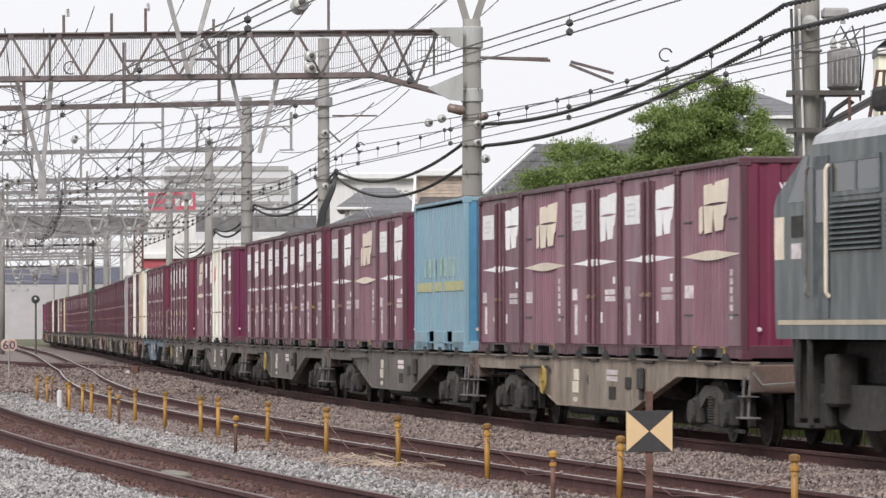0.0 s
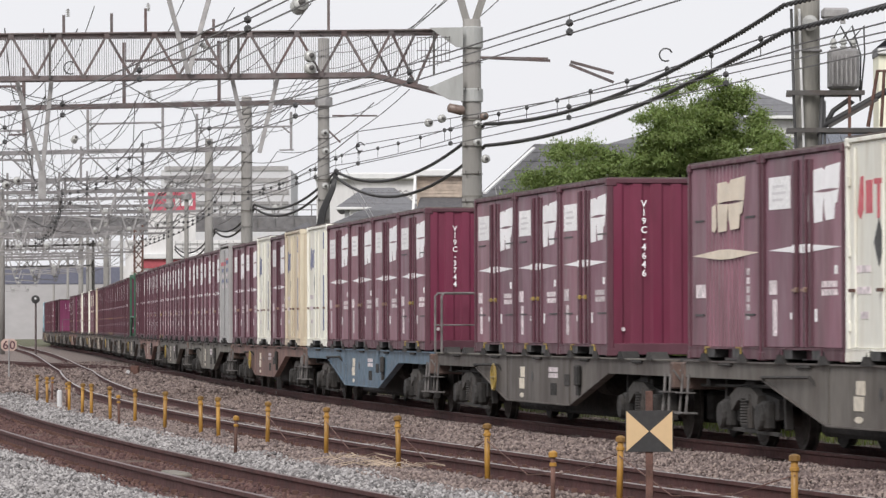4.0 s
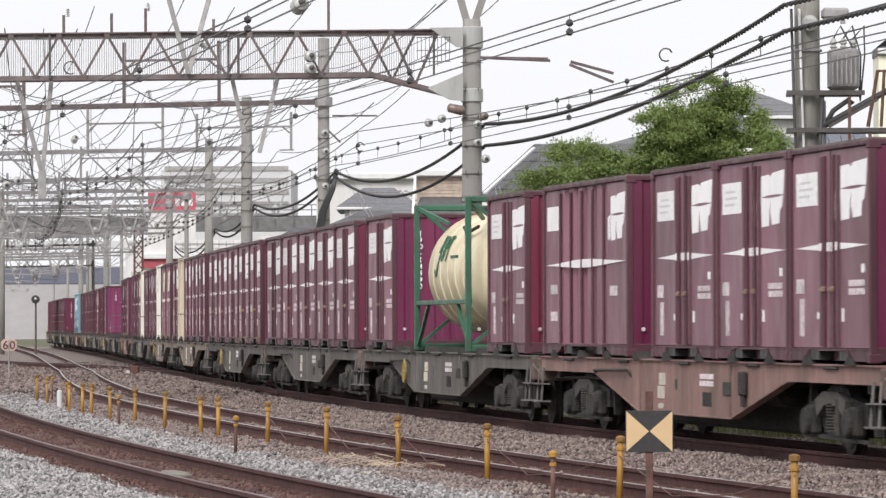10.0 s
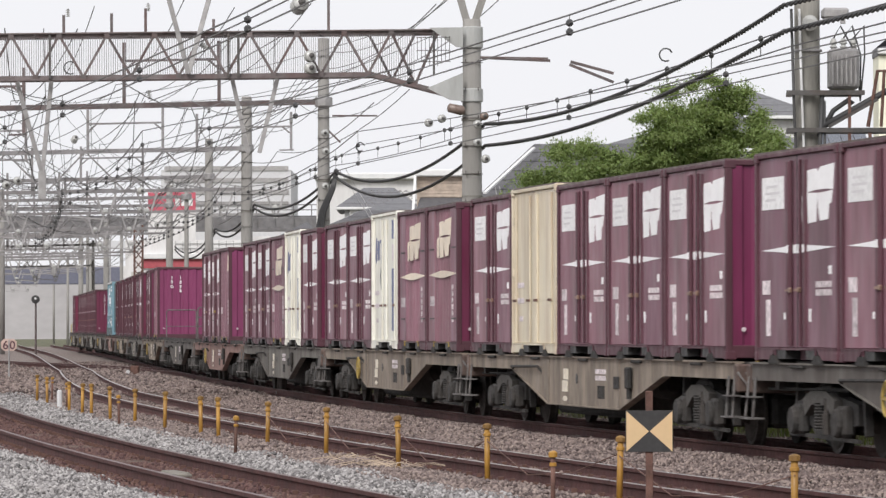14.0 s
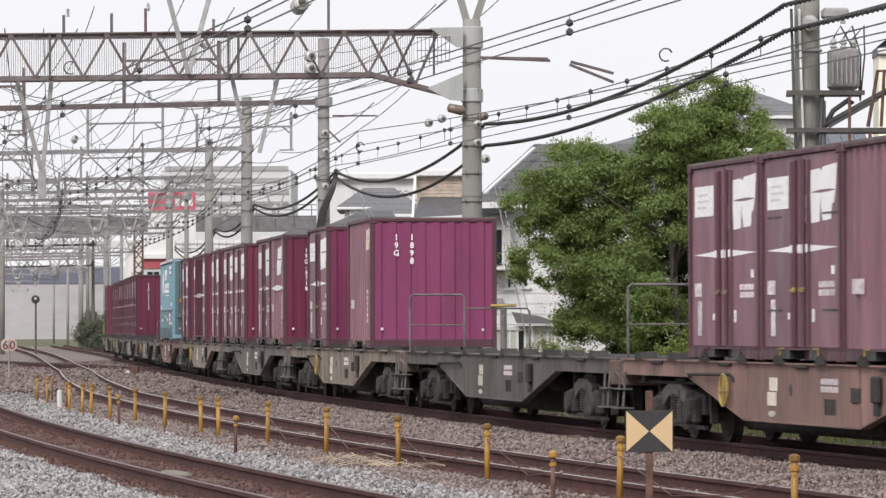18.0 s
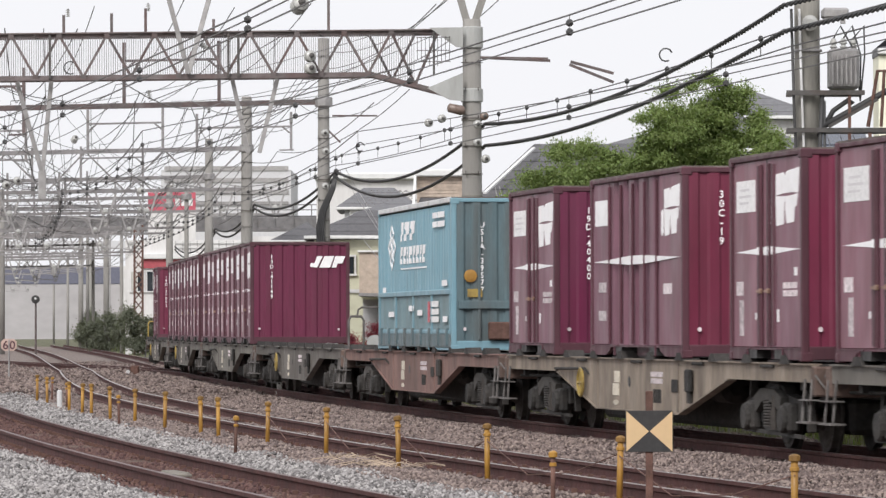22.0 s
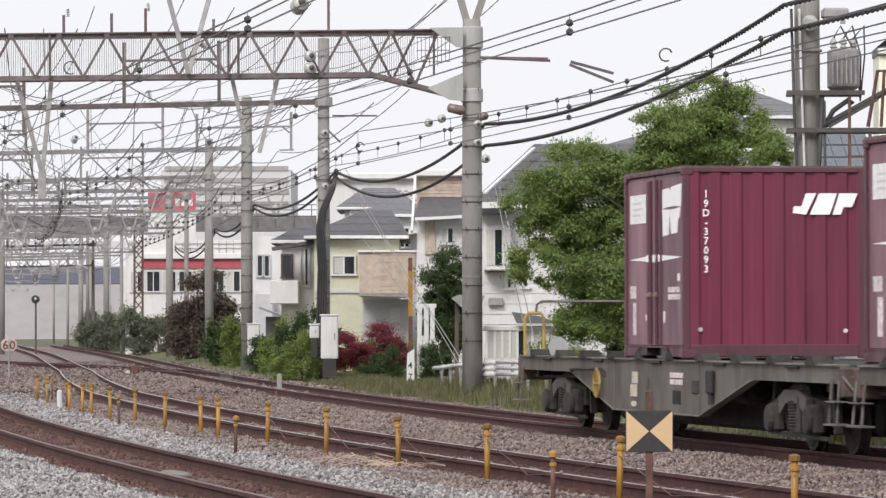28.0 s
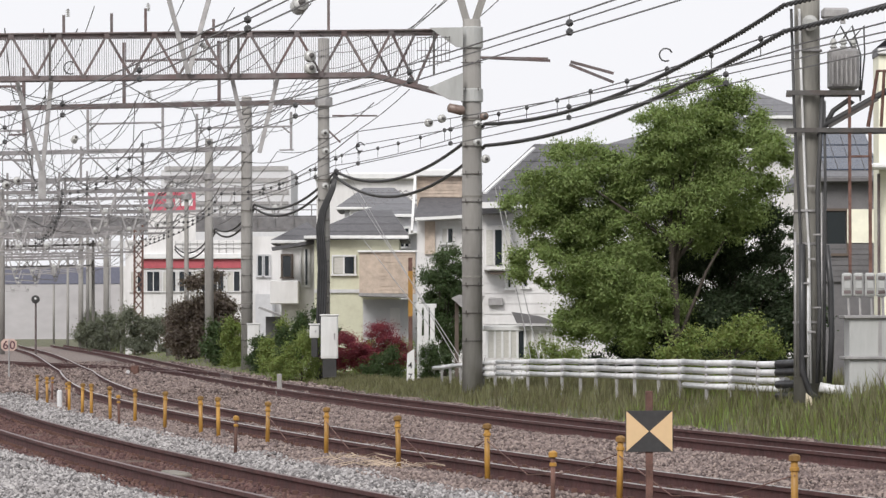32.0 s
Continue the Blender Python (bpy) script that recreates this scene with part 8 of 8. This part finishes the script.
for nm, lab, px, D, z, lobes, cnt, m, sd in (
        ("garden_bush", "green garden bush below the red one", -1.57, 139, -0.3, [(0, 0, 0.6, 0.55, 0.4, 0.55), (-0.5, 0, 0.5, 0.4, 0.4, 0.45)], 5000, M_LEAFDARK, 21),
        ("green_bush", "fresh green bush beside the lineside cabinet", -4.26, 140, -0.3, [(0, 0, 0.9, 0.55, 0.45, 0.9), (-0.5, 0, 0.5, 0.5, 0.4, 0.5)], 6000, M_LEAFWEED, 22),
        ("green_bush", "mixed green bush at the foot of the poles", -5.95, 170, -0.3, [(0, 0, 0.8, 0.8, 0.5, 0.7), (0.6, 0, 1.2, 0.4, 0.4, 0.6), (-0.6, 0, 0.5, 0.5, 0.4, 0.5)], 7000, M_LEAFDARK, 23),
        ("brown_bush", "large brownish bush beside the railway", -11.22, 225, -0.3, [(0, 0, 3.2, 1.35, 0.9, 1.15), (0.4, 0, 2.4, 1.3, 0.9, 1.2), (-0.7, 0, 1.8, 1.1, 0.9, 1.3), (0.8, 0, 1.2, 1.0, 0.8, 1.2)], 16000, M_LEAFBROWN, 24),
        ("green_bush", "yellow-green bush beside the grey pole", -8.47, 190, -0.3, [(0, 0, 1.3, 0.45, 0.4, 0.8), (0.1, 0, 0.6, 0.5, 0.4, 0.7)], 5000, M_LEAFWEED, 25),
        ("hazy_shrub", "hazy green shrubs along the railway fence", -17.22, 285, -0.3, [(0, 0, 1.2, 1.2, 0.8, 1.2), (-1.3, 0, 1.6, 1.0, 0.8, 1.4)], 6000, M_LEAFHAZE, 26),
        ("hazy_shrub", "hazy green shrubs along the railway fence", -22.9, 330, -0.3, [(0, 0, 1.6, 1.3, 0.8, 1.5), (-1.5, 0, 1.0, 1.2, 0.8, 1.2)], 6000, M_LEAFHAZE, 27),
        ("hazy_shrub", "hazy green shrubs along the railway fence", -28.19, 380, -0.3, [(0, 0, 1.4, 1.3, 0.8, 1.5)], 4000, M_LEAFHAZE, 28),
        ("weed_clump", "tall bright green weeds growing before the tree", 5.58, 92, 0.2, [(-0.2, 0, 0.75, 0.7, 0.35, 0.5), (0.5, 0, 0.9, 0.6, 0.35, 0.55), (-1.0, 0, 0.45, 0.7, 0.3, 0.4), (0.2, 0, 1.2, 0.3, 0.3, 0.4)], 9000, M_LEAFWEED, 29),
        ("weed_clump", "low leafy weeds beside the sunroom", 3.03, 112, 0.0, [(0, 0, 0.5, 0.9, 0.4, 0.45), (-0.7, 0, 0.6, 0.4, 0.3, 0.6)], 5000, M_LEAFWEED, 30),
        ("green_bush", "tall mixed shrub between cabinet and yellow house", -4.3, 150, -0.3, [(0, 0, 1.5, 0.4, 0.4, 0.9), (0.7, 0, 0.9, 0.5, 0.4, 0.7), (-0.5, 0, 0.9, 0.5, 0.4, 0.8)], 7000, M_LEAFDARK, 41),
        ("green_bush", "leafy shrub below the white balcony", -5.35, 160, -0.3, [(0, 0, 1.0, 0.6, 0.4, 0.9), (-0.5, 0, 0.7, 0.4, 0.4, 0.6)], 6000, M_LEAFWEED, 42),
        ("brown_bush", "brownish shrub beyond the poles", -12.79, 235, -0.3, [(0, 0, 1.5, 0.9, 0.7, 1.3), (0.8, 0, 1.0, 0.8, 0.7, 1.0)], 6000, M_LEAFBROWN, 43),
        ("hazy_shrub", "hazy green shrubs along the railway fence", -20.07, 305, -0.3, [(0, 0, 1.3, 1.2, 0.8, 1.3), (1.4, 0, 0.9, 1.0, 0.8, 0.9)], 5000, M_LEAFHAZE, 44),
        ("green_bush", "green shrub at the foot of the grey pole", -9.4, 200, -0.3, [(0, 0, 0.9, 0.7, 0.5, 0.9), (0.8, 0, 0.6, 0.5, 0.4, 0.6)], 5000, M_LEAFDARK, 45),
        ("green_bush", "low shrub before the garden shed", -2.47, 143, -0.3, [(0, 0, 0.7, 0.5, 0.4, 0.8), (1.3, 0, 0.7, 0.5, 0.4, 0.7)], 5000, M_LEAFWEED, 46),
        ("green_bush", "low bush between pole and distance post", -0.37, 140, -0.3, [(0, 0, 0.6, 0.4, 0.3, 0.6)], 3000, M_LEAFDARK, 33)):
    tree(nm, lab, (px, D, z), lobes, 40, int(cnt * (2.2 if D < 150 else 3.2)), 0.032 if D < 150 else (0.045 if D < 200 else 0.075), m, sd, 0.03, "bush", 0.45)


def blades(s0, s1, o0, o1, n, h0, h1, seed, dry):
    g = np.random.default_rng(seed)
    ss, oo = g.uniform(s0, s1, n), o0 + (o1 - o0) * g.beta(1.3, 1.3, n)
    keep = 0.5 + 0.5 * np.sin(ss * 0.9 + oo * 2.1) * np.sin(ss * 0.37 + 1) > g.uniform(0, 0.75, n) - 0.2
    ss, oo = ss[keep], oo[keep]
    n = len(ss)
    base = np.array([spot(s, o, ground_height(s, o) - 0.03) for s, o in zip(ss, oo)])
    h = g.uniform(h0, h1, n) * (0.55 + 0.45 * np.sin(ss * 0.5 + 2) ** 2) * (0.4 + 0.6 * np.clip((ss + 50) / 40, 0, 1))
    lean = g.normal(0, 0.16, (n, 2)) * h[:, None]
    w = g.uniform(0.006, 0.014, n)
    ang = g.uniform(0, np.pi, n)
    side = np.stack([np.cos(ang) * w, np.sin(ang) * w, np.zeros(n)], 1)
    tip = base + np.stack([lean[:, 0], lean[:, 1], h], 1)
    mid = base + np.stack([lean[:, 0] * 0.35, lean[:, 1] * 0.35, h * 0.55], 1)
    return np.stack([base - side, mid + side * 0.9, tip, mid - side * 0.9], 1), n


for lab, (s0, s1, o0, o1, n, h0, h1, seed), m in (("tall dry-green verge grass along the track", (-75, 32, 1.9, 4.4, 42000, 0.2, 0.62, 3), M_BLADE), ("short fresh green verge grass", (-75, 36, 1.7, 5.0, 22000, 0.06, 0.22, 4), M_LEAFWEED), ("fresh green weeds in the verge below the pole", (-8, 30, 1.9, 4.6, 16000, 0.12, 0.42, 14), M_LEAFWEED), ("rank grass behind the conduits", (-60, 5, 4.0, 9.0, 9000, 0.15, 0.6, 6), M_BLADE), ("thin weeds along the far verge", (-330, -70, 1.8, 7.0, 16000, 0.1, 0.5, 9), M_LEAFWEED)):
    vs, k = blades(s0, s1, o0, o1, n, h0, h1, seed, 0)
    solid("verge_grass", quads("verge_grass", vs, k, m), m, lab, "grass", kind="stuff")

# pale distance under the bridges: a plain box with mist put into its colour
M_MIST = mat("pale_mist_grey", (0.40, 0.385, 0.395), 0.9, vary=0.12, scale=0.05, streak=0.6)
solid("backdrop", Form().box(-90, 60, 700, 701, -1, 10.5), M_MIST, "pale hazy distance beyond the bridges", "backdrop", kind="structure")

# ---- loose ballast stones ----
def stones(o0, o1, s0, s1, dens, size, seed, avoid, skip=(9, 9)):
    g = np.random.default_rng(seed)
    n = int((s1 - s0) * (o1 - o0) * dens)
    ss, oo = s0 + (s1 - s0) * g.uniform(0, 1, n) ** 0.6, g.uniform(o0, o1, n)
    p = np.array([spot(s, o, 0) for s, o in zip(ss, oo)])
    keep = np.abs(p[:, 0]) < p[:, 1] * 0.099 + 0.5
    keep &= (oo < skip[0]) | (oo > skip[1])
    for c in avoid:
        keep &= (np.abs(oo - c - 0.57) > 0.07) & (np.abs(oo - c + 0.57) > 0.07)
    p, oo = p[keep], oo[keep]
    n = len(p)
    r = size * g.uniform(0.55, 1.35, n)
    bed = np.min(np.abs(oo[:, None] - np.array([0.0, -4.78, -8.78])[None]), 1)
    p[:, 2] = -0.285 + 0.075 * np.clip((bed - 0.85) / 0.5, 0, 1) + r * g.uniform(0.0, 0.75, n) + 0.03 * np.sin(p[:, 0] * 2.1) * np.sin(p[:, 1] * 1.3)
    octa = np.array([(1, 0, 0), (-1, 0, 0), (0, 1, 0), (0, -1, 0), (0, 0, 1), (0, 0, -1)], float)
    v = octa[None] * g.uniform(0.6, 1.25, (n, 6, 1)) + g.normal(0, 0.22, (n, 6, 3))
    a = g.uniform(0, 2 * np.pi, n)
    c, s = np.cos(a), np.sin(a)
    v = np.stack([v[:, :, 0] * c[:, None] - v[:, :, 1] * s[:, None], v[:, :, 0] * s[:, None] + v[:, :, 1] * c[:, None], v[:, :, 2] * 0.75], 2)
    v = v * r[:, None, None] + p[:, None]
    tri = np.array([(0, 2, 4), (2, 1, 4), (1, 3, 4), (3, 0, 4), (2, 0, 5), (1, 2, 5), (3, 1, 5), (0, 3, 5)])
    f = (tri[None] + 6 * np.arange(n)[:, None, None]).reshape(-1)
    me = bpy.data.meshes.new("loose_stones")
    me.vertices.add(6 * n)
    me.vertices.foreach_set("co", v.astype(np.float32).ravel())
    me.loops.add(24 * n)
    me.polygons.add(8 * n)
    me.polygons.foreach_set("loop_start", np.arange(0, 24 * n, 3, dtype=np.int32))
    me.loops.foreach_set("vertex_index", f.astype(np.int32))
    me.update()
    return me


for lab, (o0, o1, s0, s1, dens, size, seed), m, av in (("loose grey crushed stones between the nearer tracks", (-12.5, -6.75, -45, 40, 300, 0.029, 1), M_STONE, (-8.78,)), ("rust-stained stones between the nearest rails", (-9.75, -7.85, -45, 40, 300, 0.03, 5), M_STONEDARK, (-8.78,)), ("coarse ballast stones farther along the tracks", (-12.5, 1.6, -150, -45, 24, 0.055, 6), M_STONEBROWN, (-8.78, -4.78, 0.0)), ("loose rust-brown stones round the farther tracks", (-6.95, 1.6, -45, 40, 260, 0.028, 2), M_STONEBROWN, (-4.78, 0.0))):
    solid("loose_stones", stones(o0, o1, s0, s1, dens, size, seed, av, (-9.62, -7.95) if seed == 1 else (9, 9)), m, lab, "ballast stones", kind="stuff")
motions()
